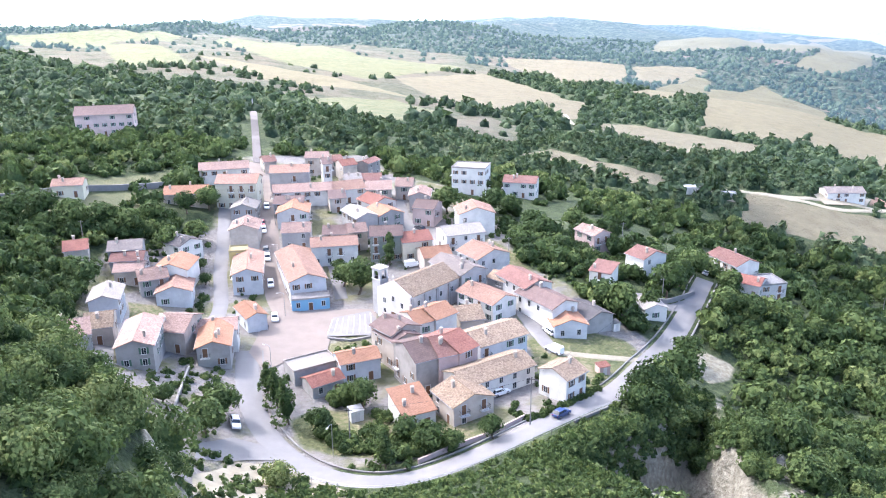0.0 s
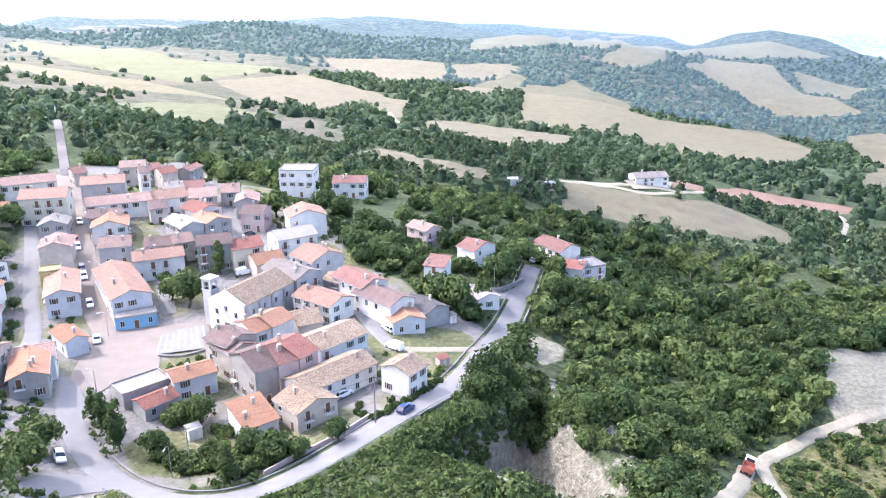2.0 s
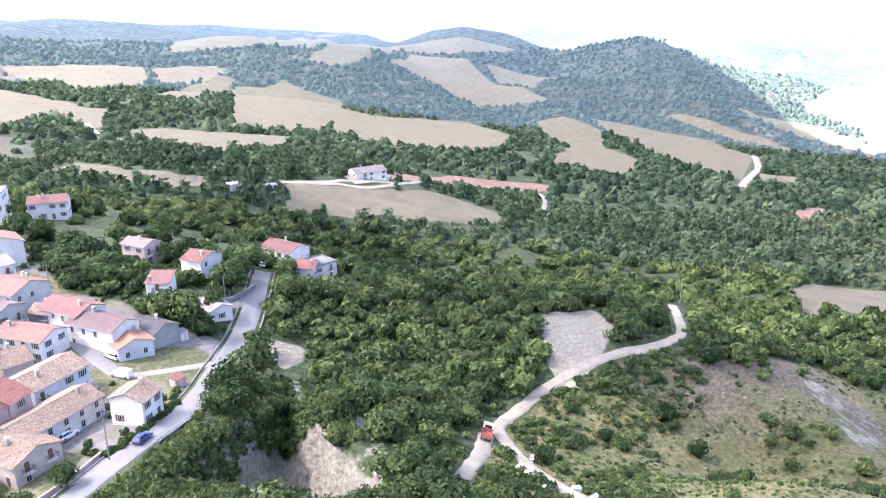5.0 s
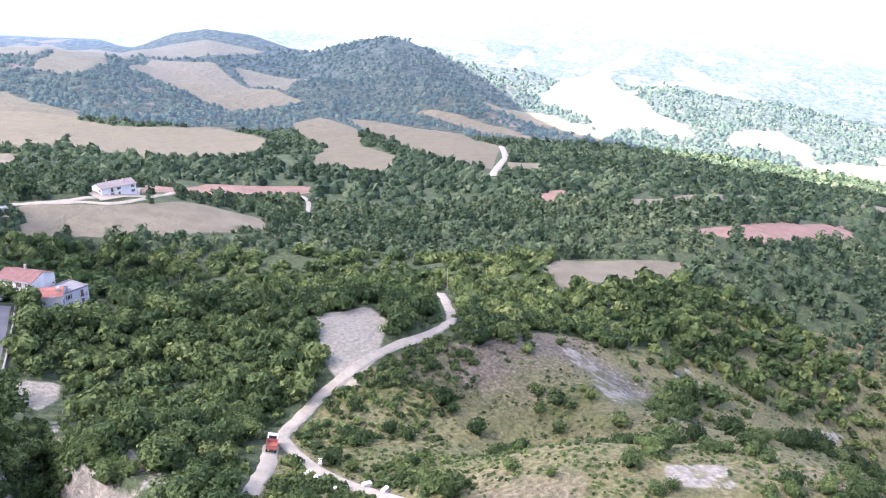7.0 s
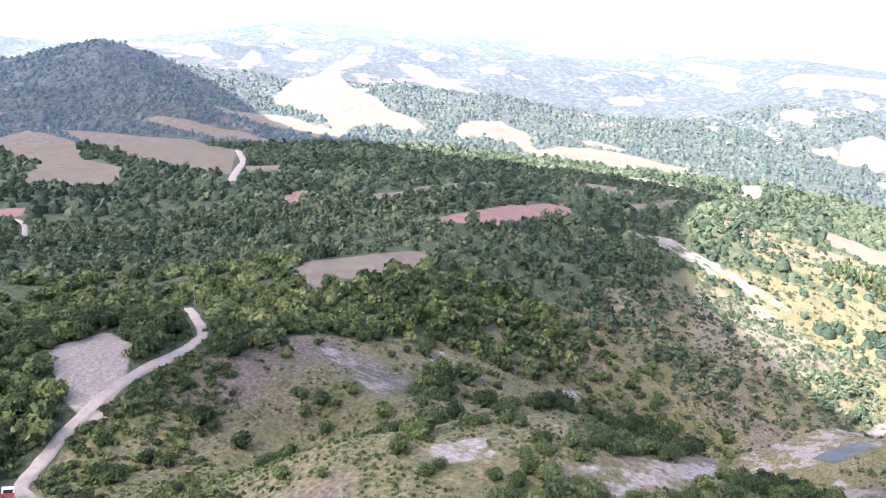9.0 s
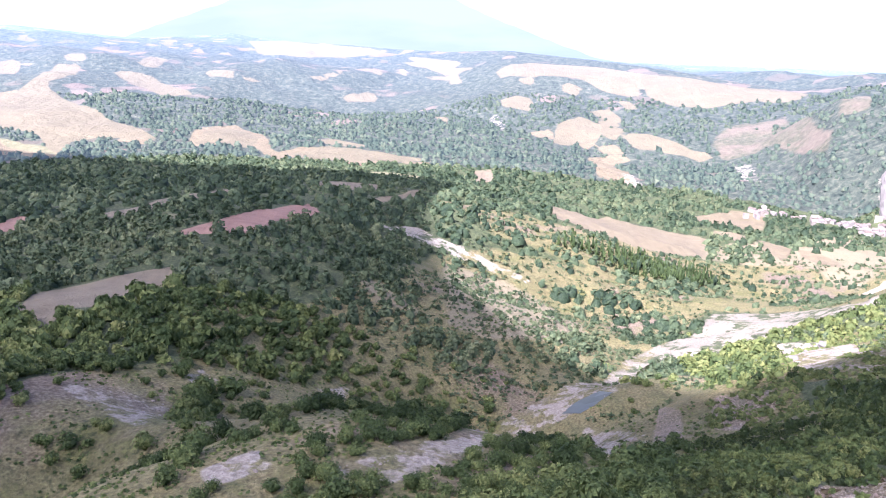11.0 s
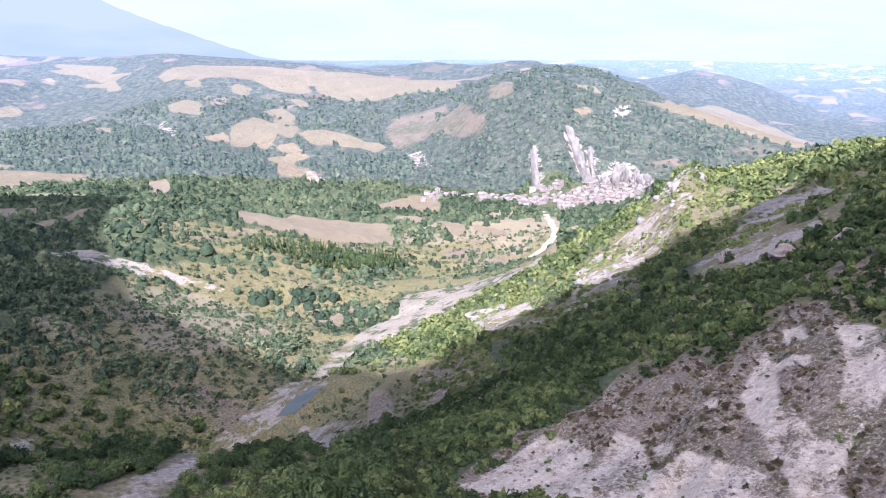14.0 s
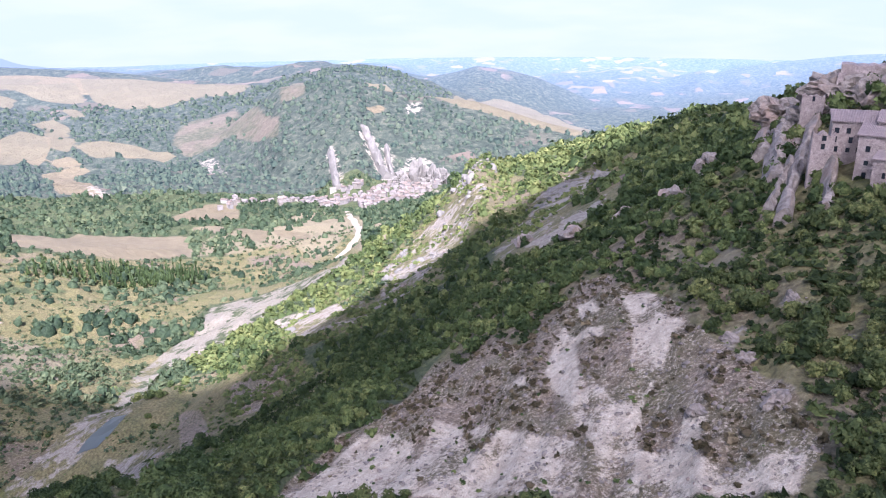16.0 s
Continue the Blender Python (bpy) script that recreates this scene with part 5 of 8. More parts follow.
house(-74.0, 157.2, 12.8, 5.5, 9.0, 4.0, 17, "e", "oldtile", "beige")
house(-74.0, 145.5, 16.2, 5.8, 9.0, 4.0, 25, "e", "pink", "grey")
house(-97.3, 199.8, 15.5, 5.8, 8.0, 4.0, 22, "e", "red", "beige")
house(-116.2, 240.9, 22.5, 8.9, 7.0, 4.0, 12, "e", "terracotta", "cream")
house(-141.6, 335.0, 24.9, 22.7, 14.0, 9.0, 15, "e", "brown", "pinkwall")
house(45.3, 234.6, 5.5, 6.3, 9.0, 6.0, 31, "g", "pink", "pinkwall")
house(58.1, 218.7, 4.4, 7.1, 9.0, 5.0, -58, "e", "redbrown", "white")
house(43.5, 206.1, 4.9, 6.0, 6.0, 4.5, -32, "m", "redbrown", "white")
house(88.5, 232.1, -3.0, 8.6, 13.0, 6.0, 23, "g", "redbrown", "white")
house(92.7, 216.5, -3.4, 8.5, 8.0, 5.0, 11, "f", "grey", "greywhite")
house(87.9, 214.5, -1.6, 6.4, 7.0, 4.0, -35, "e", "red", "greywhite")
house(53.5, 193.2, 0.9, 6.0, 7.0, 3.5, 10, "g", "pale", "white")
house(29.1, 177.6, 3.6, 8.0, 8.0, 3.5, 8, "g", "orange", "bluewhite")
house(35.1, 183.2, 2.8, 8.0, 10.0, 4.0, 30, "g", "slate", "grey")
house(194.3, 379.3, -19.4, 18.2, 10.0, 5.0, -2, "e", "greybrown", "white")


# ---------------------------------------------------------------- streets, square and tracks
def surface(name, light, dark, scale=0.6, speck=6.0, rough=0.9):
    m, t, b = mat(name, rough)
    big, small = noise_of(t, scale, 6, 0.65), noise_of(t, speck, 4, 0.6)
    col = mix(t, ramp(t, big, (0.35, (0, 0, 0)), (0.7, (1, 1, 1))), light, dark)
    col = mix(t, calc(t, "MULTIPLY", small, 0.3), col, tuple(c * 0.7 for c in dark))
    t.links.new(col, b.inputs["Base Color"])
    bump(t, b, small, 0.03, 0.4)
    return m


ASPHALT = surface("worn_asphalt", (0.225, 0.215, 0.205), (0.165, 0.158, 0.152), 0.12)
PAVERS = surface("pinkish_pavers", (0.235, 0.195, 0.165), (0.19, 0.156, 0.132), 0.2, 3.0)
GRAVEL = surface("white_gravel", (0.315, 0.282, 0.208), (0.215, 0.189, 0.136), 0.3, 1.2)
CONCRETE = surface("concrete", (0.235, 0.224, 0.21), (0.17, 0.162, 0.154), 0.3, 3.0)


def spline(points, step=2.5):
    p = [Vector(q) for q in points]
    p = [2 * p[0] - p[1]] + p + [2 * p[-1] - p[-2]]
    out = []
    for k in range(1, len(p) - 2):
        n = max(2, int((p[k + 1] - p[k]).length / step))
        for s in range(n):
            t = s / n
            out.append(0.5 * ((2 * p[k]) + (p[k + 1] - p[k - 1]) * t + (2 * p[k - 1] - 5 * p[k] + 4 * p[k + 1] - p[k + 2]) * t ** 2
                              + (3 * p[k] - p[k - 1] - 3 * p[k + 1] + p[k + 2]) * t ** 3))
    out.append(p[-2])
    return out


ROADS = []


def sides_of(line):
    out = []
    for k, q in enumerate(line):
        dirn = (line[min(k + 1, len(line) - 1)] - line[max(k - 1, 0)]).normalized()
        out.append((q, Vector((-dirn.y, dirn.x))))
    return out


def road(name, points, width, material, label, lift=0.12, ragged=0.0):
    line = spline(points)
    ROADS.append((np.array([(q.x, q.y) for q in line]), width))
    vs, fs, n = [], [], 7
    for k, (q, side) in enumerate(sides_of(line)):
        for j in range(n):
            o = (j / (n - 1) - 0.5) * width
            if ragged and j in (0, n - 1):
                o *= 1 + ragged * noise.noise((q.x * 0.4, q.y * 0.4, j))
            p = q + side * o
            edge = -0.35 if j in (0, n - 1) else lift
            vs.append((p.x, p.y, zat(p.x, p.y) + edge))
        if k:
            for j in range(n - 1):
                fs.append(((k - 1) * n + j, (k - 1) * n + j + 1, k * n + j + 1, k * n + j)[::-1])
    ob = new(name, mesh_from(name, np.array(vs), np.array(fs), material))
    return tagged(ob, label, "road", kind="structure")


def bank(name, points, offset, thick, tall, material, label, category, sunk=0.8):
    """A low wall or kerb that follows a line at an offset to its left."""
    bm = bmesh.new()
    rows = []
    for q, side in sides_of(spline(points)):
        c = q + side * offset
        z = zat(c.x, c.y)
        rows.append([bm.verts.new((c.x + side.x * s, c.y + side.y * s, z + e)) for s, e in ((-thick / 2, -sunk), (thick / 2, -sunk), (thick / 2, tall), (-thick / 2, tall))])
    for a, b in zip(rows, rows[1:]):
        for k in range(4):
            bm.faces.new((a[k], a[(k + 1) % 4], b[(k + 1) % 4], b[k]))
    bm.faces.new(rows[0]), bm.faces.new(rows[-1][::-1])
    bmesh.ops.recalc_face_normals(bm, faces=bm.faces)
    me = kept(name, bm, material)
    return tagged(new(name, me), label, category, kind="structure")


def sheet(name, outline, material, label, lift=0.1):
    bm = bmesh.new()
    bm.faces.new([bm.verts.new((x, y, 0)) for x, y in outline])
    xs, ys = [p[0] for p in outline], [p[1] for p in outline]
    for axis, lo, hi in (((1, 0, 0), min(xs), max(xs)), ((0, 1, 0), min(ys), max(ys))):
        k = lo + 4
        while k < hi:
            bmesh.ops.bisect_plane(bm, geom=bm.verts[:] + bm.edges[:] + bm.faces[:], plane_co=Vector(axis) * k, plane_no=axis)
            k += 4
    bmesh.ops.recalc_face_normals(bm, faces=bm.faces)
    if bm.faces[:][0].normal.z < 0:
        bmesh.ops.reverse_faces(bm, faces=bm.faces)
    for v in bm.verts:
        v.co.z = zat(v.co.x, v.co.y) + lift
    return tagged(new(name, kept(name, bm, material)), label, "paving", kind="structure")


LOWER = [(-45.1, 164.4), (-40.7, 146.5), (-34.5, 132.1), (-24.9, 120.7), (-14.4, 114.9), (-4.4, 115.6), (7.9, 123.0), (21.5, 134.2), (34.2, 146.3), (45.4, 165.3), (57.0, 183.6), (67.1, 201.3), (75.7, 218.1)]
MAIN = [(-74.4, 311.6), (-61.2, 261.8), (-53.8, 231.9), (-45.6, 200.9), (-37.8, 182.1)]
road("road", LOWER, 6.5, ASPHALT, "worn grey asphalt road round the village")
road("road", MAIN, 8.5, PAVERS, "main street paved in pinkish blocks", 0.14)
road("road", [(-73.0, 255.7), (-67.7, 232.6), (-63.6, 212.0), (-57.6, 185.3), (-60.6, 158.7), (-64.2, 142.2)], 5.0, ASPHALT, "narrow grey asphalt side street")
road("road", [(-64.8, 134.9), (-73.6, 158.4), (-77.6, 176.0), (-83.0, 188.7)], 4.5, CONCRETE, "narrow concrete lane between houses")
road("road", [(-27.7, 197.6), (-32.6, 218.7), (-35.5, 222.3)], 4.5, ASPHALT, "asphalt lane behind the square")
road("road", [(-18.0, 282.7), (-11.5, 248.1), (-2.3, 234.2), (8.3, 212.5), (16.7, 197.2), (19.9, 184.4), (23.3, 171.0), (25.2, 165.2)], 5.0, CONCRETE, "pale concrete lane between houses")
road("road", [(25.2, 165.2), (34.9, 165.3), (46.1, 167.9)], 3.5, GRAVEL, "dirt track across the grass", 0.1, 0.4)
road("road", [(68.1, 203.2), (60.8, 198.1), (54.8, 199.0), (53.4, 202.9)], 4.5, ASPHALT, "dark asphalt side road")
road("road", [(74.0, 58.0), (81.5, 71.0), (86.0, 85.0), (88.2, 100.3), (90.2, 112.5), (93.3, 122.1), (96.9, 126.9), (110.4, 132.9), (120.9, 135.1), (130.1, 136.4), (143.6, 136.9), (153.1, 136.1), (166.0, 137.5), (174.0, 142.0), (202.8, 170.7)], 4.0, GRAVEL, "white gravel track along the hillside", 0.3, 0.5)
road("road", [(69.5, 102.6), (80.3, 112.1), (89.5, 122.4)], 4.0, GRAVEL, "pale dirt lay-by beside the track", 0.3, 0.5)
road("road", [(141.8, 372.4), (165.5, 369.9), (188.8, 372.5), (209.8, 369.7)], 4.0, GRAVEL, "white farm track between fields", 0.3, 0.2)
road("road", [(141.8, 371.4), (166.5, 366.8), (206.3, 368.2), (323.9, 454.6), (369.2, 452.3), (362.3, 429.4), (318.8, 379.9)], 4.0, GRAVEL, "white farm track between fields", 0.3, 0.2)
road("road", [(115.5, 624.2), (113.0, 671.9), (120.8, 802.9)], 5.0, GRAVEL, "white farm track between fields", 0.4, 0.2)
road("road", [(575.2, 423.6), (678.2, 489.1), (771.0, 547.3), (956.3, 688.2)], 9.0, GRAVEL, "white farm track between fields", 0.6, 0.2)
road("road", [(735.0, -377.3), (767.0, -415.3), (820.7, -454.2), (930.3, -503.0), (993.8, -532.5)], 9.0, GRAVEL, "white road down the valley", 0.8, 0.2)
sheet("square", [(-45.1, 186.8), (-39.0, 189.0), (-24.8, 191.5), (-18.1, 191.2), (-16.8, 179.2), (-27.7, 174.5), (-27.5, 168.4), (-34.5, 163.9), (-39.0, 154.8), (-44.6, 163.5)], PAVERS, "village square paved in pinkish blocks", 0.16)
sheet("pavement", [(-28.7, 175.1), (-28.5, 185.9), (-19.5, 189.9), (-16.5, 182.3), (-17.7, 176.2)], CONCRETE, "pale concrete terrace beside the square", 0.35)
sheet("forecourt", [(-41.8, 114.4), (-43.3, 120.7), (-39.3, 127.4), (-33.2, 127.1), (-29.3, 122.8), (-34.7, 120.7)], ASPHALT, "asphalt lay-by under the trees", 0.1)
sheet("yard", [(179.6, 377.4), (194.3, 390.3), (220.8, 400.3), (203.1, 371.6), (179.5, 364.7)], GRAVEL, "white gravel farmyard", 0.4)
sheet("yard", [(112.6, 374.5), (126.3, 383.1), (139.3, 368.9), (133.8, 355.4), (119.3, 356.2)], GRAVEL, "white gravel yard of the cemetery", 0.4)
sheet("yard", [(-40.0, 107.5), (-36.2, 119.0), (-29.0, 121.3), (-19.0, 113.6), (-13.7, 108.6), (-36.1, 95.9)], GRAVEL, "bare pale earth below the road", 0.06)
bank("kerb", LOWER, 3.4, 0.3, 0.28, CONCRETE, "pale concrete kerb along the road", "kerb")
bank("retaining_wall", LOWER[7:], -3.6, 0.4, 0.55, CONCRETE, "low concrete parapet along the road", "wall")
bank("garden_wall", [(-4.5, 119.2), (0.9, 122.9), (9.2, 127.8), (15.4, 133.0)], 1.0, 0.3, 1.0, WALLS["pinkwall"], "low pinkish garden wall beside the road", "wall")
bank("retaining_wall", [(-49.0, 125.0), (-51.5, 137.2), (-53.5, 149.7)], 0, 0.4, 1.0, CONCRETE, "pale concrete retaining wall below houses", "wall")
bank("retaining_wall", [(-28.3, 174.5), (-22.8, 173.4), (-17.6, 175.8)], 0, 0.5, 0.5, CONCRETE, "grey concrete wall under the terrace", "wall")
bank("retaining_wall", [(-129.0, 224.1), (-119.9, 239.3), (-107.7, 251.9), (-94.9, 265.1)], 0, 0.6, 2.0, CONCRETE, "long grey stone wall above the meadow", "wall")
bank("retaining_wall", [(52.7, 199.7), (59.7, 200.0), (69.2, 207.2)], 0, 0.5, 1.2, CONCRETE, "curved dark retaining wall beside the side road", "wall")
# clear way for the long stairs
ROADS.append((np.array([(q.x, q.y) for q in spline([(-74.1, 311.0), (-83.2, 349.5), (-93.2, 391.8), (-130.0, 545.4)])]), 6.0))
# keep the ground round the ruin free of trees
for q in ((74.8, -141.5, 50.8), (68.3, -141.4, 47.4), (62.5, -140.8, 45.2), (66.8, -132.1, 50.7), (60.7, -130.6, 47.5), (76.2, -138.4, 51.0)):
    HOUSES.append((q[0], q[1], 5, 5, 0))

# ---------------------------------------------------------------- trees and woods
def leaf_material(name="leaves", tones=((0.011, 0.023, 0.009), (0.042, 0.069, 0.024), (0.104, 0.138, 0.044), (0.205, 0.222, 0.08)), through_light=0.22, haze=0.0, speckle=2.6):
    m, t, b = mat(name, 0.7)
    b.inputs["Specular IOR Level"].default_value = 0.1
    tone = attr(t, "tone")
    geo = t.nodes.new("ShaderNodeNewGeometry")
    info = t.nodes.new("ShaderNodeObjectInfo")
    v = calc(t, "ADD", calc(t, "MULTIPLY", tone, 0.62), calc(t, "MULTIPLY", geo.outputs["Random Per Island"], 0.22))
    v = calc(t, "ADD", v, calc(t, "MULTIPLY", info.outputs["Random"], 0.12))
    v = calc(t, "ADD", v, calc(t, "MULTIPLY", calc(t, "SUBTRACT", noise_of(t, speckle, 4, 0.75), 0.5), 1.1 if speckle > 1 else 1.6))
    col = ramp(t, v, *zip((0.0, 0.35, 0.7, 1.0), tones))
    t.links.new(col, b.inputs["Base Color"])
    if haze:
        # haze in front of the leaves, given to them as a bluish glow
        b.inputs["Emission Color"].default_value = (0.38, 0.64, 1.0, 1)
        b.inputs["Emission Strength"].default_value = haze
    tr = t.nodes.new("ShaderNodeBsdfTranslucent")
    t.links.new(mix(t, 0.5, col, (0.12, 0.18, 0.05)), tr.inputs[0])
    ms = t.nodes.new("ShaderNodeMixShader")
    ms.inputs[0].default_value = through_light
    out = next(n for n in t.nodes if n.bl_idname == "ShaderNodeOutputMaterial")
    t.links.new(b.outputs[0], ms.inputs[1]), t.links.new(tr.outputs[0], ms.inputs[2]), t.links.new(ms.outputs[0], out.inputs[0])
    return m


LEAVES = leaf_material()
# leaf tones with blue raised, haze put into the colour of far woods
HAZED_TONES = ((0.014, 0.028, 0.016), (0.041, 0.067, 0.034), (0.086, 0.116, 0.058), (0.155, 0.175, 0.088))
# evergreen bushes, their colour darkened further for the shade on the spur
SPUR_LEAVES = leaf_material("leaves_of_shaded_evergreen_bushes", ((0.007, 0.014, 0.006), (0.028, 0.045, 0.016), (0.088, 0.112, 0.036), (0.19, 0.195, 0.066)), 0.2)
DRY_LEAVES = leaf_material("dry_leaves", ((0.03, 0.026, 0.014), (0.075, 0.062, 0.034), (0.13, 0.105, 0.062), (0.21, 0.18, 0.105)), 0.2)
FAR_LEAVES = leaf_material("hazed_leaves_of_far_woods", HAZED_TONES, 0.2, 0.0, 0.6)
# farthest woods, whose haze is put into the leaf emission
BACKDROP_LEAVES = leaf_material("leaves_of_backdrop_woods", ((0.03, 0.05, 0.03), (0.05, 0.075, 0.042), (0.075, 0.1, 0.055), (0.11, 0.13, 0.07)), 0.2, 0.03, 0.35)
BARK = plain("bark", (0.13, 0.10, 0.075), 0.95, 0, 0.4, 5.0)


def lump(seed, sides, scale=1.0):
    """An uneven rounded heap for the middle of a far crown."""
    rng = np.random.default_rng(seed)
    a = np.arange(sides) * 2 * np.pi / sides
    v = [(rng.normal(0, 0.12), rng.normal(0, 0.12), 1.3)]
    for turn, r, z in ((0, 0.78, 0.85), (np.pi / sides, 0.95, 0.1)):
        q = r * rng.uniform(0.8, 1.2, sides)
        v += list(zip(q * np.cos(a + turn), q * np.sin(a + turn), z + rng.normal(0, 0.1, sides)))
    f = []
    for k in range(sides):
        n = (k + 1) % sides
        f += [(0, 1 + k, 1 + n), (1 + k, 1 + sides + k, 1 + n), (1 + n, 1 + sides + k, 1 + sides + n)]
    return np.array(v) * (scale, scale, scale), np.array(f)


def crown(flakes, size, seed, lobes=8, tall=0.85, cone=False, under=True, solid=None):
    """A crown of unit radius on the origin: small bent leaf sprays on several lobes round a core, toned dark as inner
    shade.
    """
    rng = np.random.default_rng(seed)
    if cone:
        zc = np.sort(rng.uniform(0.1, 2.6, lobes))
        ang = rng.uniform(0, 2 * np.pi, lobes)
        rad = 0.75 * (1 - zc / 2.9)
        centre = np.stack([np.cos(ang) * rad * 0.5, np.sin(ang) * rad * 0.5, zc], -1)
        lr = 0.18 + rad * 0.5
    else:
        q = rng.normal(size=(lobes, 3))
        q /= np.linalg.norm(q, axis=1)[:, None]
        q[:, 2] = np.abs(q[:, 2]) * 0.9 - 0.15
        centre = q * rng.uniform(0.35, 0.62, (lobes, 1)) + (0, 0, 0.75 * tall)
        lr = rng.uniform(0.34, 0.52, lobes)
    pick = rng.choice(lobes, flakes, p=lr ** 2 / (lr ** 2).sum())
    n = rng.normal(size=(flakes, 3))
    n[:, 2] = n[:, 2] * 0.8 + 0.35
    n /= np.linalg.norm(n, axis=1)[:, None]
    p = centre[pick] + n * (lr[pick] * rng.uniform(0.8, 1.1, flakes))[:, None] * (1, 1, tall)
    out = n + rng.normal(size=(flakes, 3)) * 0.24
    out /= np.linalg.norm(out, axis=1)[:, None]
    t1 = np.cross(out, rng.normal(size=(flakes, 3)))
    t1 /= np.linalg.norm(t1, axis=1)[:, None]
    t2 = np.cross(out, t1)
    s = size * rng.uniform(0.6, 1.35, (flakes, 1))
    v = np.stack([p - t1 * s - t2 * s * 0.5 - out * s * 0.3, p + t1 * s - t2 * s * 0.4 * rng.uniform(0.4, 1.4, (flakes, 1)) - out * s * 0.3, p + t2 * s * rng.uniform(0.6, 1.2, (flakes, 1))], 1).reshape(-1, 3)
    f = np.arange(flakes * 3).reshape(-1, 3)
    # core: an eight-sided lump, drawn in by a quarter
    if cone:
        core = np.array([(0, 0, 0.1), (0, 0, 2.6)] + [(0.42 * math.cos(k * math.pi / 2), 0.42 * math.sin(k * math.pi / 2), 0.7) for k in range(4)])
    else:
        core = np.array([(0, 0, 0.75 * tall - 0.6), (0, 0, 0.75 * tall + 0.62)] + [(0.66 * math.cos(k * math.pi / 2), 0.66 * math.sin(k * math.pi / 2), 0.75 * tall) for k in range(4)])
    if solid:
        return v, f, solid[0], solid[1]
    cf = []
    for k in range(4):
        cf += [(1, 2 + k, 2 + (k + 1) % 4, 2 + (k + 1) % 4)] + [(0, 2 + (k + 1) % 4, 2 + k, 2 + k)] * under
    return v, f, core, np.array([c[:3] for c in cf])


def grow(name, label, px, py, radius, tall, tone, templates, rng, sink=0.25, leaves=None):
    """Many crowns in one mesh of loose triangles."""
    vs, fs, ts, base = [], [], [], 0
    pz = height(px, py)
    which = rng.integers(0, len(templates), len(px))
    ang = rng.uniform(0, 2 * np.pi, len(px))
    for k, (v, f, cv, cf) in enumerate(templates):
        sel = np.where(which == k)[0]
        if not len(sel):
            continue
        tri = np.concatenate([f, cf + len(v)])
        tv = np.concatenate([v, cv])
        # cores get a lower tone, painting the shade inside the crowns
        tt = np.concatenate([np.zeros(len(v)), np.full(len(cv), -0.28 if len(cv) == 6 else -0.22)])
        c, s = np.cos(ang[sel])[:, None], np.sin(ang[sel])[:, None]
        x = (tv[:, 0] * c - tv[:, 1] * s) * radius[sel, None] + px[sel, None]
        y = (tv[:, 0] * s + tv[:, 1] * c) * radius[sel, None] + py[sel, None]
        z = tv[None, :, 2] * tall[sel, None] + pz[sel, None] - sink * radius[sel, None]
        vs.append(np.stack([x, y, z], -1).reshape(-1, 3))
        fs.append((tri[None] + (np.arange(len(sel)) * len(tv))[:, None, None]).reshape(-1, 3) + base)
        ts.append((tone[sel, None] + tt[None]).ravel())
        base += len(sel) * len(tv)
    v, f, tn = np.concatenate(vs), np.concatenate(fs), np.clip(np.concatenate(ts), 0, 1)
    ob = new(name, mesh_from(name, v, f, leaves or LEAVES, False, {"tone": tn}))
    return tagged(ob, label, "woodland", kind="stuff")


def road_gap(x, y):
    """Distance to the nearest road's edge."""
    out = np.full(x.shape, 1e9)
    for line, width in ROADS:
        lo, hi = line.min(0) - 15, line.max(0) + 15
        sel = np.where((x > lo[0]) & (x < hi[0]) & (y > lo[1]) & (y < hi[1]))[0]
        if len(sel):
            d = np.hypot(x[sel, None] - line[None, :, 0], y[sel, None] - line[None, :, 1]).min(1) - width / 2
            out[sel] = np.minimum(out[sel], d)
    return out


def house_gap(x, y):
    out = np.full(x.shape, 1e9)
    for hx, hy, w, d, yaw in HOUSES:
        out = np.minimum(out, np.hypot(x - hx, y - hy) - math.hypot(w, d) / 2 * 0.85)
    return out


FIELDS = ("tan", "stubble", "plough", "clay", "meadow")


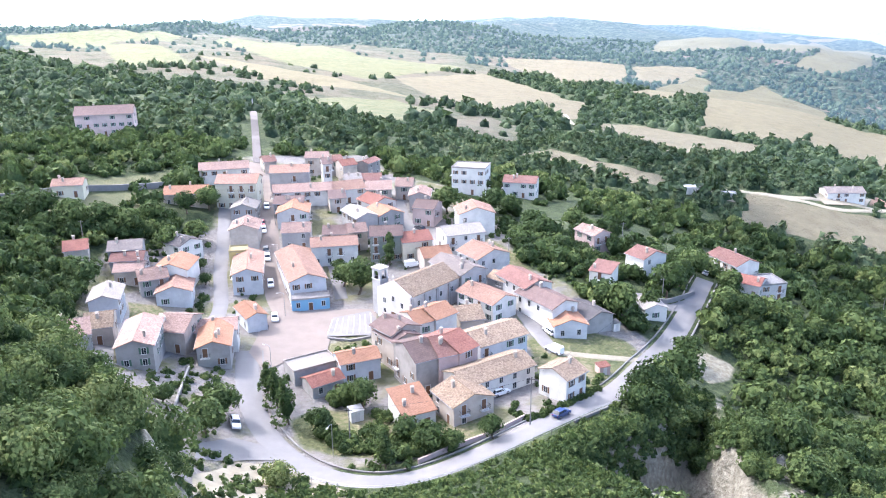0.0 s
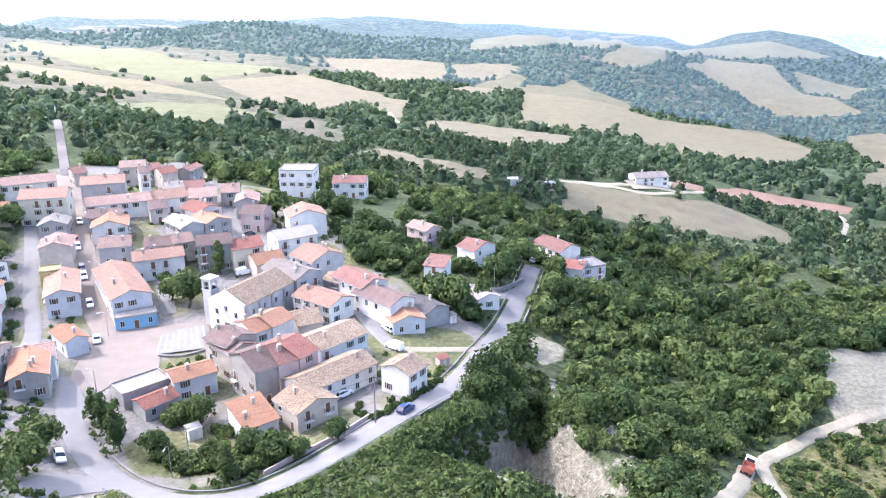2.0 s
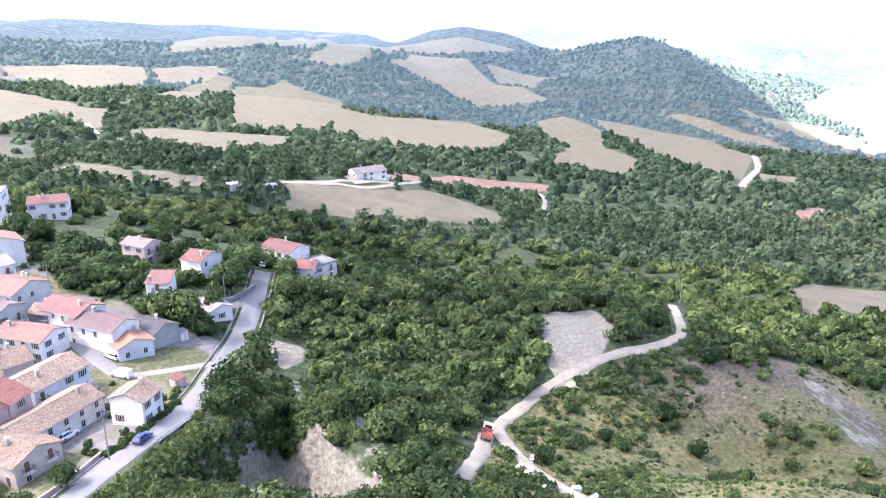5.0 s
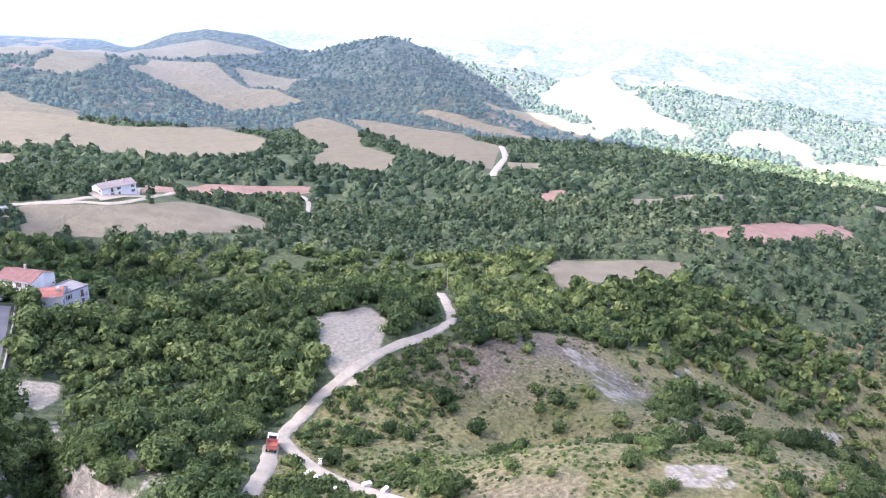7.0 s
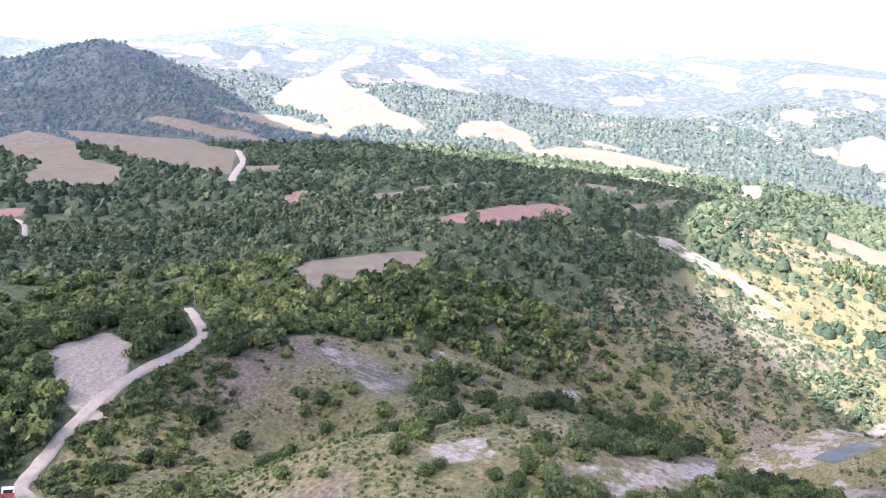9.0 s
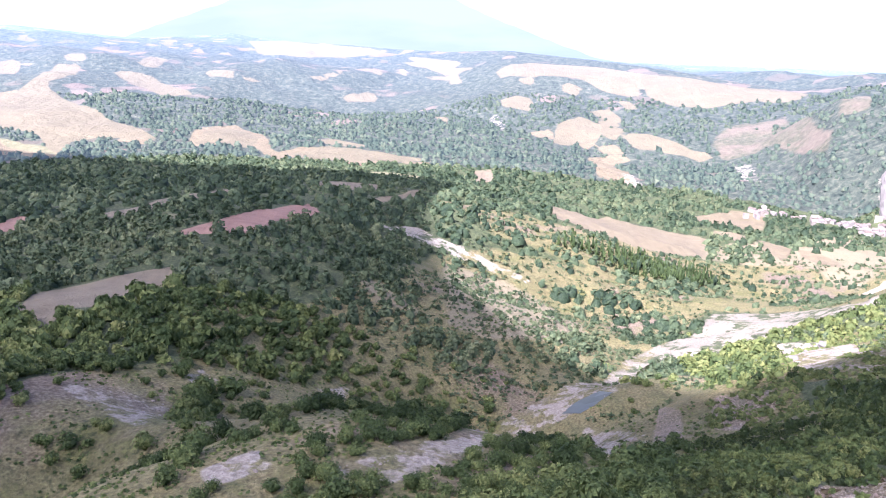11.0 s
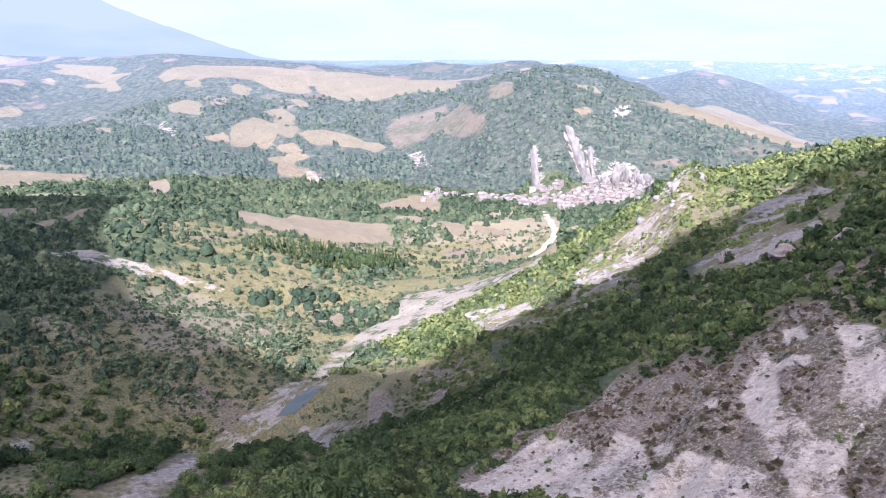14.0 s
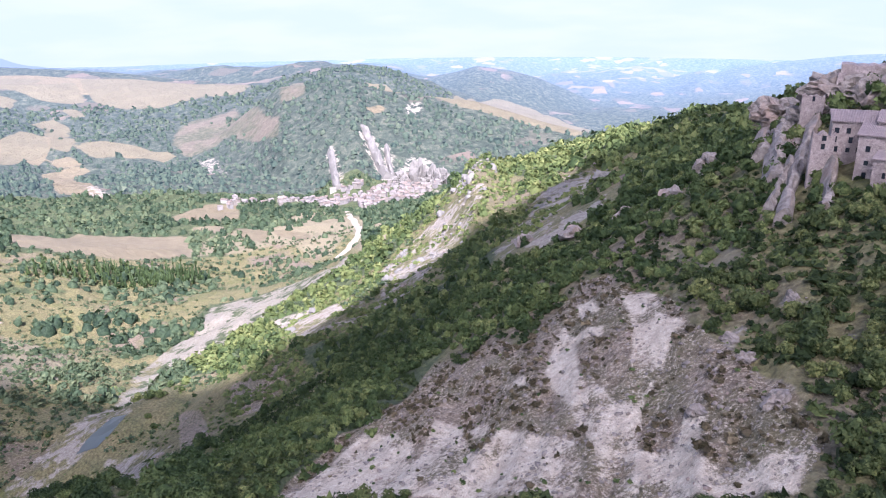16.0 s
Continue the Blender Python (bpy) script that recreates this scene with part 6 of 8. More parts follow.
def woods(name, label, r0, r1, spacing, radius, templates, seed, scrub_share=0.22, az0=-38, az1=168, grain=60, leaves=None):
    rng = np.random.default_rng(seed)
    area = 0.5 * math.radians(az1 - az0) * (r1 ** 2 - r0 ** 2)
    n = int(area / spacing ** 2 * (1.7 if r1 <= 350 else 1.0))
    r = np.sqrt(rng.uniform(r0 ** 2, r1 ** 2, n))
    a = np.radians(rng.uniform(az0, az1, n))
    x, y = r * np.sin(a), r * np.cos(a)
    # even the spacing out: one tree per cell
    cell = np.floor(x / spacing * 1.15) * 100003 + np.floor(y / spacing * 1.15)
    _, first = np.unique(cell, return_index=True)
    x, y, r = x[first], y[first], r[first]
    keep = (cover(FIELDS, x, y) < -0.12 * 200 / (r + 200)) & (cover(("village", "clear"), x, y) < 0)
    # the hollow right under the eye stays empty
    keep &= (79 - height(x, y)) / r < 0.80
    patch = fbm(x, y, grain + 0 * x, 3, 21)
    bare = cover(("rock", "scree", "bed", "earth", "pad"), x, y)
    keep &= (bare < (-1.5 if grain < 50 else -0.2)) | ((rng.random(len(x)) < (0.03 if grain < 50 else 0.12)) & (bare < 0.6))
    in_scrub = scrubby(x, y) > 0
    keep &= ~in_scrub | ((patch > np.where(grain < 50, -0.55, np.where(r > 300, 0.14, 0.5))) & (rng.random(len(x)) < 0.8)) | (rng.random(len(x)) < (0.05 if grain < 50 else scrub_share * 0.6))
    pasture = cover(("pasture",), x, y) > 0
    keep &= ~pasture | ((fbm(x, y, 70, 3, 83) > 0.42) & (rng.random(len(x)) < 0.7)) | (rng.random(len(x)) < 0.03)
    glade = (fbm(x, y, 130, 3, 33) > 0.75) & (r > 250)
    keep &= ~glade | (rng.random(len(x)) < 0.3)
    x, y, r, in_scrub = x[keep], y[keep], r[keep], in_scrub[keep]
    keep = (road_gap(x, y) > radius * 0.8) & (house_gap(x, y) > radius * 0.8)
    x, y, r, in_scrub = x[keep], y[keep], r[keep], in_scrub[keep]
    size = radius * np.clip(np.exp(rng.normal(-0.05, 0.3, len(x))), 0.5, 1.75) * np.where(in_scrub, 0.7, 1.0)
    # tone also carries light: raised on sunlit slopes, lowered on the shaded spur
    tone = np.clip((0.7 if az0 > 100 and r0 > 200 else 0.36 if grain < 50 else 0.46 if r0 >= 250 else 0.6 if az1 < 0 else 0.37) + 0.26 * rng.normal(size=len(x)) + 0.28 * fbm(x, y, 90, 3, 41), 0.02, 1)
    return grow(name, label, x, y, size, size * rng.uniform(0.85, 1.25, len(x)), tone, templates, rng, leaves=leaves)


FINE_CROWNS = [crown(1150, 0.062, 120 + k, 18) for k in range(5)]
NEAR_CROWNS = [crown(580, 0.085, 100 + k, 16) for k in range(6)]
HALF_CROWNS = [crown(470, 0.093, 150 + k, 13) for k in range(5)]
MID_CROWNS = [crown(170, 0.152, 200 + k, 10) for k in range(5)]
SPUR_CROWNS = [crown(290, 0.12, 270 + k, 9, 0.75) for k in range(5)]
BUSH_CROWNS = [crown(100, 0.198, 250 + k, 7, 0.7) for k in range(5)]
WIDE_CROWNS = [crown(36, 0.27, 300 + k, 6, under=False, solid=lump(300 + k, 5, 0.72)) for k in range(5)]
TUFTS = [crown(15, 0.44, 400 + k, 4, under=False) for k in range(5)]
FAR_CROWNS = [crown(7, 0.4, 420 + k, 4, under=False, solid=lump(400 + k, 4, 0.85)) for k in range(7)]
DOT_CROWNS = [crown(4, 0.42, 450 + k, 3, under=False, solid=lump(450 + k, 3, 0.85)) for k in range(5)]
SPUR_AZ = 106                 # from here on the rocky spur, with lower growth
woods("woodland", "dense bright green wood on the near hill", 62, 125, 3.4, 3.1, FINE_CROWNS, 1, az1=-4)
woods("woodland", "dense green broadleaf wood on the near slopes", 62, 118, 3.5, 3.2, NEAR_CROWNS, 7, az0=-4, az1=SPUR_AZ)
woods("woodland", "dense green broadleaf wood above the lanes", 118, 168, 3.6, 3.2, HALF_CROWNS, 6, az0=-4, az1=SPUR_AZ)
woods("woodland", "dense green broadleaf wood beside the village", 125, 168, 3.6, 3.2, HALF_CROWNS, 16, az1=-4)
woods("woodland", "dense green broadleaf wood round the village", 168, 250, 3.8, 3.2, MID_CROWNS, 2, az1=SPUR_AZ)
woods("woodland", "green broadleaf wood behind the village", 250, 350, 5.1, 3.6, BUSH_CROWNS, 8, az1=SPUR_AZ)
woods("woodland", "green broadleaf wood on the middle slopes", 350, 560, 5.8, 3.8, WIDE_CROWNS, 3, az1=SPUR_AZ, leaves=FAR_LEAVES)
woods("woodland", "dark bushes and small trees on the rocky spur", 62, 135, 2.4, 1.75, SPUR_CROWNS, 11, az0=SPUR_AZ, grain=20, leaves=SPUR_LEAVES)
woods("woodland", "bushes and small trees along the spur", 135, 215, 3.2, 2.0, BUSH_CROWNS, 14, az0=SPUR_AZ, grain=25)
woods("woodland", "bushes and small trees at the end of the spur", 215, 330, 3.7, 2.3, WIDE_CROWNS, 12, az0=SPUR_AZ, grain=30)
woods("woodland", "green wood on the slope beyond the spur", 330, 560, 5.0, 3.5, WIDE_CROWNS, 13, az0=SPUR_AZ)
woods("woodland", "far green woods between the fields", 560, 1350, 9.5, 5.2, FAR_CROWNS, 4, leaves=FAR_LEAVES)
woods("woodland", "distant woods over the hills, hazed blue-green", 1350, 2450, 14.5, 6.4, DOT_CROWNS, 5, az0=-30, az1=140, leaves=BACKDROP_LEAVES)


def undergrowth(count, seed):
    """Low bushes that close the gaps between the near trees."""
    rng = np.random.default_rng(seed)
    r = np.sqrt(rng.uniform(62 ** 2, 235 ** 2, count))
    a = np.radians(rng.uniform(-38, 120, count))
    x, y = r * np.sin(a), r * np.cos(a)
    keep = (cover(FIELDS + ("village", "rock", "scree", "pad"), x, y) < -0.1) & (scrubby(x, y) < 0) & (road_gap(x, y) > 0.7) & (house_gap(x, y) > 0.5)
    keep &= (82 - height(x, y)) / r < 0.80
    x, y = x[keep], y[keep]
    s = rng.uniform(0.8, 1.7, len(x)) * np.where(cover(("clear",), x, y) > 0, 0.7, 1.0)
    ob = grow("undergrowth", "dense green undergrowth between the trees", x, y, s, s, np.clip(rng.normal(0.5, 0.2, len(x)), 0, 1), TUFTS, rng, 0.3)
    ob["category"] = "undergrowth"


undergrowth(10000, 19)


def ivy(count, seed):
    """Creepers over the cliff below the road."""
    rng = np.random.default_rng(seed)
    lo, hi = CLIFF.min(0), CLIFF.max(0)
    x, y = rng.uniform(lo[0], hi[0], count), rng.uniform(lo[1], hi[1], count)
    d = inside_distance(CLIFF, x, y)
    keep = (d > 1.0) & (d < 24) & (cover(("rock", "scree", "pad"), x, y) < -0.15) & (road_gap(x, y) > 1.6)
    x, y = x[keep], y[keep]
    s = rng.uniform(0.5, 1.5, len(x))
    ob = grow("ivy", "green ivy and creepers hanging over the cliff", x, y, s, s * 0.9, np.clip(rng.normal(0.55, 0.2, len(x)), 0, 1), TUFTS, rng, 0.45)
    ob["category"] = "ivy"


ivy(16000, 29)


def verge(count, seed):
    """Rough bushes on the bank below the road."""
    rng = np.random.default_rng(seed)
    p = next(q for k, q in PARCELS if k == "clear")
    x, y = rng.uniform(p[:, 0].min(), p[:, 0].max(), count), rng.uniform(p[:, 1].min(), p[:, 1].max(), count)
    keep = (inside_distance(p, x, y) > 0) & (road_gap(x, y) > 1.0) & (np.hypot(x, y) > 80)
    x, y = x[keep], y[keep]
    s = rng.uniform(0.4, 1.15, len(x))
    ob = grow("verge_bushes", "rough green bushes on the bank below the road", x, y, s, s * 0.85, np.clip(rng.normal(0.62, 0.2, len(x)), 0, 1), TUFTS, rng, 0.35)
    ob["category"] = "bushes"


verge(5000, 39)


def low_scrub(count, seed):
    """Small bushes and tussocks over the dry slopes."""
    rng = np.random.default_rng(seed)
    r = np.exp(rng.uniform(math.log(64), math.log(420), count))
    a = np.radians(rng.uniform(20, 166, count))
    x, y = r * np.sin(a), r * np.cos(a)
    keep = (scrubby(x, y) > -0.3) & ((cover(("scree", "rock", "bed", "earth"), x, y) < 0) | (rng.random(count) < 0.06)) & (road_gap(x, y) > 0.6) & (fbm(x, y, 14, 3, 63) + 0.5 * fbm(x, y, 60, 2, 64) > -0.15)
    x, y, r = x[keep], y[keep], r[keep]
    s = rng.uniform(0.2, 0.62, len(x)) * (0.7 + r / 260)
    tone = np.clip(rng.normal(0.62, 0.25, len(x)), 0, 1)
    ob = grow("low_scrub", "low bushes and grass tussocks on the dry slopes", x, y, s, s * 0.8, tone, TUFTS, rng, 0.35)
    ob["category"] = "scrub"


low_scrub(36000, 9)


def spur_cover(count, seed):
    """Dense low bushes that close over the spur."""
    rng = np.random.default_rng(seed)
    r = np.sqrt(rng.uniform(64 ** 2, 215 ** 2, count))
    a = np.radians(rng.uniform(108, 165, count))
    x, y = r * np.sin(a), r * np.cos(a)
    keep = (cover(("rock", "scree", "earth", "bed"), x, y) < -0.4) & (cover(("straw",), x, y) < 0) & (fbm(x, y, 13, 3, 67) > -0.5) & (house_gap(x, y) > 0.3)
    x, y = x[keep], y[keep]
    s = np.clip(np.exp(rng.normal(-0.12, 0.35, len(x))), 0.4, 1.7)
    # the low mean tone paints in the shade lying on the spur
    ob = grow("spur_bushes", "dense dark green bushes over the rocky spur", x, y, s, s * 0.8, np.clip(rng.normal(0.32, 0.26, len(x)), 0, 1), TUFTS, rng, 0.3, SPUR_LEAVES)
    ob["category"] = "bushes"


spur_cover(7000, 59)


def thicket_bushes(count, seed):
    """Low bushes beside the bend of the gravel track, thinning out over the dry slope."""
    rng = np.random.default_rng(seed)
    x, y = rng.uniform(66, 166, count), rng.uniform(78, 134, count)
    near = np.exp(-np.maximum(road_gap(x, y), 0) / 11.0)
    keep = (cover(("thicket",), x, y) > 0) & (road_gap(x, y) > 1.2) & (fbm(x, y, 15, 3, 91) > 0.45 - 0.95 * near)
    x, y, near = x[keep], y[keep], near[keep]
    s = np.clip(np.exp(rng.normal(0.12, 0.35, len(x))), 0.5, 2.1) * (0.8 + 0.5 * near)
    ob = grow("track_bushes", "fresh green bushes beside the bend of the gravel track", x, y, s, s * 0.95, np.clip(rng.normal(0.5, 0.22, len(x)), 0, 1), BUSH_CROWNS, rng, 0.25)
    ob["category"] = "bushes"


thicket_bushes(1500, 93)


def ridge_bushes(count, seed):
    """Bushes between the pale rocks of the lit ridge."""
    rng = np.random.default_rng(seed)
    r = rng.uniform(235, 500, count)
    a = np.radians(rng.uniform(108, 138, count))
    x, y = r * np.sin(a), r * np.cos(a)
    keep = (cover(("scrub", "rock"), x, y) > 0) & (fbm(x, y, 16, 3, 68) > np.where(cover(("rock",), x, y) > 0, 0.1, -0.45))
    x, y = x[keep], y[keep]
    s = np.clip(np.exp(rng.normal(0.25, 0.35, len(x))), 0.6, 2.4)
    # the high mean tone paints in the sunlight on this ridge
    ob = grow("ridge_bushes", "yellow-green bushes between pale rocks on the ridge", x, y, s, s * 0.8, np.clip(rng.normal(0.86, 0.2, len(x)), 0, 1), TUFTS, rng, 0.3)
    ob["category"] = "bushes"


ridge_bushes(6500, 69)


NOTHING = np.zeros((0, 3)), np.zeros((0, 3), int)
SPRIGS = [crown(8, 0.55, 480 + k, 3, 0.8, solid=NOTHING) for k in range(5)]


def valley_scrub(count, seed):
    """Small bushes all over the lit valley."""
    rng = np.random.default_rng(seed)
    r = np.exp(rng.uniform(math.log(300), math.log(980), count))
    a = np.radians(rng.uniform(80, 126, count))
    x, y = r * np.sin(a), r * np.cos(a)
    keep = (cover(FIELDS + ("rock", "bed", "clear"), x, y) < -0.1) & (fbm(x, y, 40, 3, 72) > -0.3) & (road_gap(x, y) > 1.5)
    x, y, r = x[keep], y[keep], r[keep]
    s = np.clip(np.exp(rng.normal(0.1, 0.35, len(x))), 0.5, 2.2) * (0.6 + r / 700)
    ob = grow("valley_scrub", "small green bushes scattered over the valley", x, y, s, s * 0.85, np.clip(rng.normal(0.6, 0.22, len(x)), 0, 1), SPRIGS, rng, 0.2, FAR_LEAVES)
    ob["category"] = "scrub"


valley_scrub(13000, 79)


def dry_tufts(count, seed):
    """Brown and olive tufts and dwarf bushes on the bare slope of the spur."""
    rng = np.random.default_rng(seed)
    x, y = rng.uniform(25, 160, count), rng.uniform(-130, -30, count)
    bare = cover(("scree",), x, y)
    keep = (cover(("earth",), x, y) > 0) & ((bare < -0.1) | (rng.random(count) < 0.05)) & (fbm(x, y, 7, 3, 66) > -0.25)
    x, y = x[keep], y[keep]
    s = np.clip(np.exp(rng.normal(-0.85, 0.45, len(x))), 0.15, 1.3)
    ob = grow("dry_tufts", "brown dry tufts and dwarf bushes on the bare slope", x, y, s, s * 0.75, np.clip(rng.normal(0.5, 0.3, len(x)), 0, 1), TUFTS, rng, 0.3, DRY_LEAVES)
    ob["category"] = "tufts"


dry_tufts(9000, 49)


def plantation(outline, spacing):
    rng = np.random.default_rng(31)
    p = np.array(outline, float)
    gx, gy = np.meshgrid(np.arange(p[:, 0].min(), p[:, 0].max(), spacing), np.arange(p[:, 1].min(), p[:, 1].max(), spacing))
    x, y = (gx + rng.uniform(-1, 1, gx.shape)).ravel(), (gy + rng.uniform(-1, 1, gy.shape)).ravel()
    keep = inside_distance(p, x, y) > 0
    x, y = x[keep], y[keep]
    s = rng.uniform(3.0, 4.4, len(x))
    grow("pine_plantation", "rows of slim dark conifers below the field", x, y, s, s * 1.5, rng.uniform(0.05, 0.4, len(x)), [crown(26, 0.3, 700 + k, 7, 1.0, True) for k in range(3)], rng, 0.1)


plantation([(698.6, -64.9), (744.4, -131.2), (768.7, -232.6), (744.9, -241.0), (693.4, -176.7), (703.3, -113.1)], 7.5)

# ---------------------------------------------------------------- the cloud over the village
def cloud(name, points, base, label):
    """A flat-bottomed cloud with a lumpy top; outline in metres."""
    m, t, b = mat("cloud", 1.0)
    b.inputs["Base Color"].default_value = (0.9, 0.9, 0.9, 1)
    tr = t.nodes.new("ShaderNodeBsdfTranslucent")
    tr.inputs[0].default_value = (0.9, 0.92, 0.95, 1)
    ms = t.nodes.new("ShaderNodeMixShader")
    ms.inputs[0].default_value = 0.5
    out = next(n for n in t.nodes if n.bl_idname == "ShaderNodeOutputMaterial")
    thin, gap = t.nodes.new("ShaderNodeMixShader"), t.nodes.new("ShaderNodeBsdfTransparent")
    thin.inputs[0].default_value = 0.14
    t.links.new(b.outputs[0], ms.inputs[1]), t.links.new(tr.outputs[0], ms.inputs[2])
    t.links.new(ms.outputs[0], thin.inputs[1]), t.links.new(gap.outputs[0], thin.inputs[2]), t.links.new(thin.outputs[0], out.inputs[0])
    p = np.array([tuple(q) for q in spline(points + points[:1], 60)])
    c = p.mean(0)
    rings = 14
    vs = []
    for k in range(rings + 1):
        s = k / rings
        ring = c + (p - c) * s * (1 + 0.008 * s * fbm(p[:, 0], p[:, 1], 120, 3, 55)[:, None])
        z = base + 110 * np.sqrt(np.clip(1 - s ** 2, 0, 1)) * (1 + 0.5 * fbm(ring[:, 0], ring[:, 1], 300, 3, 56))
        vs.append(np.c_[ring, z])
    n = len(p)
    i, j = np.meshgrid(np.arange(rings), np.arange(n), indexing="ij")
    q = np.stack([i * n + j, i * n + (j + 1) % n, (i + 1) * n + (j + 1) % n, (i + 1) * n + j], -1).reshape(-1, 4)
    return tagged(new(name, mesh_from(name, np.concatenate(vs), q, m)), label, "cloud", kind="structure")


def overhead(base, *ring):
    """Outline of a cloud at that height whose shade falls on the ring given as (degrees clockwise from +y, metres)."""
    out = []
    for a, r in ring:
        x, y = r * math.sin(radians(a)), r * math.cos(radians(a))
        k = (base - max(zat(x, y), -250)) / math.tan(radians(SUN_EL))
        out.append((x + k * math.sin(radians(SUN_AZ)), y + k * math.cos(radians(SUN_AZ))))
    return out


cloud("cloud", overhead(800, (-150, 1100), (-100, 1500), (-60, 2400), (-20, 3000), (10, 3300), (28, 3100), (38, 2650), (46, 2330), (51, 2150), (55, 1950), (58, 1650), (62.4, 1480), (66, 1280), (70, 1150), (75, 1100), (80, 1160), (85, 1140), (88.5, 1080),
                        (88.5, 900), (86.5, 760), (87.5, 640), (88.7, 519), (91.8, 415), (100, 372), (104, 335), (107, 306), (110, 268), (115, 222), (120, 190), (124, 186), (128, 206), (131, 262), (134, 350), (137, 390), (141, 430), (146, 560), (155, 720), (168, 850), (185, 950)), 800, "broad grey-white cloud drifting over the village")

# ---------------------------------------------------------------- church
def church(x, y, z, w, d, yaw, h=8.0):
    ob = root("church", pose(x, y, z, 0, 0, yaw), "white plastered church with a mottled old tiled roof", "church")
    a, b, rise = w / 2, d / 2, 2.6
    bm = bmesh.new()
    prism(bm, ((-a, -4), (a, -4), (a, h), (0, h + rise), (-a, h)), -b, b, lambda t, p, q: (p, t, q))
    part("wall", bm, WALLS["greywhite"], ob)
    bm = bmesh.new()
    s = rise / a
    prism(bm, ((-a - 0.4, h - s * 0.4 + 0.03), (0, h + rise + 0.03), (a + 0.4, h - s * 0.4 + 0.03), (a + 0.4, h - s * 0.4 + 0.2), (0, h + rise + 0.24), (-a - 0.4, h - s * 0.4 + 0.2)),
          -b + 0.5, b + 0.3, lambda t, p, q: (p, t, q))
    for f in bm.verts:
        f.co.xy = (f.co.y, -f.co.x)
    part("roof", bm, ROOFS["oldtile"], ob, at=pose(0, 0, 0, 0, 0, 90))
    bm = bmesh.new()
    prism(bm, ((-a - 0.05, 0), (a + 0.05, 0), (a + 0.05, h + 0.1), (0, h + rise + 0.5), (-a - 0.05, h + 0.1)), -b - 0.35, -b - 0.02, lambda t, p, q: (p, t, q))
    part("facade", bm, WALLS["white"], ob, "plain white gabled facade")
    for px, pz in ((-3.0, 5.2), (3.0, 5.2), (-3.0, 2.4), (3.0, 2.4), (0, 6.3)):
        add_window(ob, pose(px, -b - 0.36, pz), None, None)
    dd = shared("door", DOOR, ob, pose(0, -b - 0.36, 0.05) @ Matrix.Diagonal((1.5, 1, 1.3, 1)))
    shared("door_leaf", LEAF, dd, Matrix())
    for k in range(4):
        add_window(ob, pose(a, -b + (k + 0.7) * d / 4.4, 5.6, 0, 0, 90), None, None)
        bm = bmesh.new()
        box(bm, a, a + 0.35, -b + k * d / 4 + 0.2, -b + k * d / 4 + 0.9, -2, h - 0.6)
        part("buttress", bm, WALLS["grey"], ob)
    tx, ty, tw, th = -a - 1.2, -b + 2.0, 1.4, 12.3
    bm = bmesh.new()
    box(bm, tx - tw, tx + tw, ty - tw, ty + tw, -4, th - 2.6)
    for sx in (-1, 1):
        for sy in (-1, 1):
            box(bm, tx + sx * tw - (0.6 if sx > 0 else 0), tx + sx * tw + (0 if sx > 0 else 0.6), ty + sy * tw - (0.6 if sy > 0 else 0), ty + sy * tw + (0 if sy > 0 else 0.6), th - 2.6, th - 0.6)
    box(bm, tx - tw, tx + tw, ty - tw, ty + tw, th - 0.6, th)
    tower = part("bell_tower", bm, WALLS["greywhite"], ob, "square white bell tower with open belfry")
    bm = bmesh.new()
    box(bm, tx - tw - 0.2, tx + tw + 0.2, ty - tw - 0.2, ty + tw + 0.2, th, th + 0.25)
    box(bm, tx - tw - 0.15, tx + tw + 0.15, ty - tw - 0.15, ty + tw + 0.15, th - 2.8, th - 2.6)
    part("cornice", bm, TRIM, tower)
    bm = bmesh.new()
    for r0, r1, z0, z1 in ((0.5, 0.45, th - 2.2, th - 2.0), (0.45, 0.3, th - 2.0, th - 1.6), (0.3, 0.1, th - 1.6, th - 1.4)):
        tube(bm, (tx, ty, z0), (tx, ty, z1), r0, r1, 10)
    tube(bm, (tx, ty, th - 1.5), (tx, ty, th - 0.55), 0.05, 0.05, 6)
    part("bell", bm, IRON, tower)
    bm = bmesh.new()
    tube(bm, (0, -b - 0.2, h + rise + 0.4), (0, -b - 0.2, h + rise + 2.0), 0.07, 0.07, 6)
    tube(bm, (-0.45, -b - 0.2, h + rise + 1.5), (0.45, -b - 0.2, h + rise + 1.5), 0.06, 0.06, 6)
    part("cross", bm, TRIM, ob)
    HOUSES.append((x, y, w, d, yaw))
    return ob


church(-6.8, 190.9, 3.9, 11.2, 18.3, -41)


# ---------------------------------------------------------------- cars and the lorry
def paint(name, colour):
    m, t, b = mat(name, 0.3)
    b.inputs["Base Color"].default_value = (*colour, 1)
    b.inputs["Coat Weight"].default_value = 0.5
    return m


PAINTS = {"white": paint("paint_white", (0.75, 0.75, 0.74)), "blue": paint("paint_blue", (0.03, 0.06, 0.16)), "dark": paint("paint_dark", (0.03, 0.032, 0.036)),
          "red": paint("paint_red", (0.42, 0.03, 0.03)), "silver": paint("paint_silver", (0.42, 0.43, 0.45))}
RUBBER = plain("rubber", (0.02, 0.02, 0.02), 0.9)
LAMP = paint("lamp_glass", (0.6, 0.6, 0.58))
TAIL = paint("tail_lamp", (0.4, 0.02, 0.02))


def wheel_mesh(r, w):
    bm = bmesh.new()
    tube(bm, (0, -w / 2, 0), (0, w / 2, 0), r, r, 14)
    tyre = kept("wheel", bm, RUBBER)
    bm = bmesh.new()
    tube(bm, (0, -w / 2 - 0.015, 0), (0, w / 2 + 0.015, 0), r * 0.6, r * 0.6, 10)
    return tyre, kept("rim", bm, ZINC)


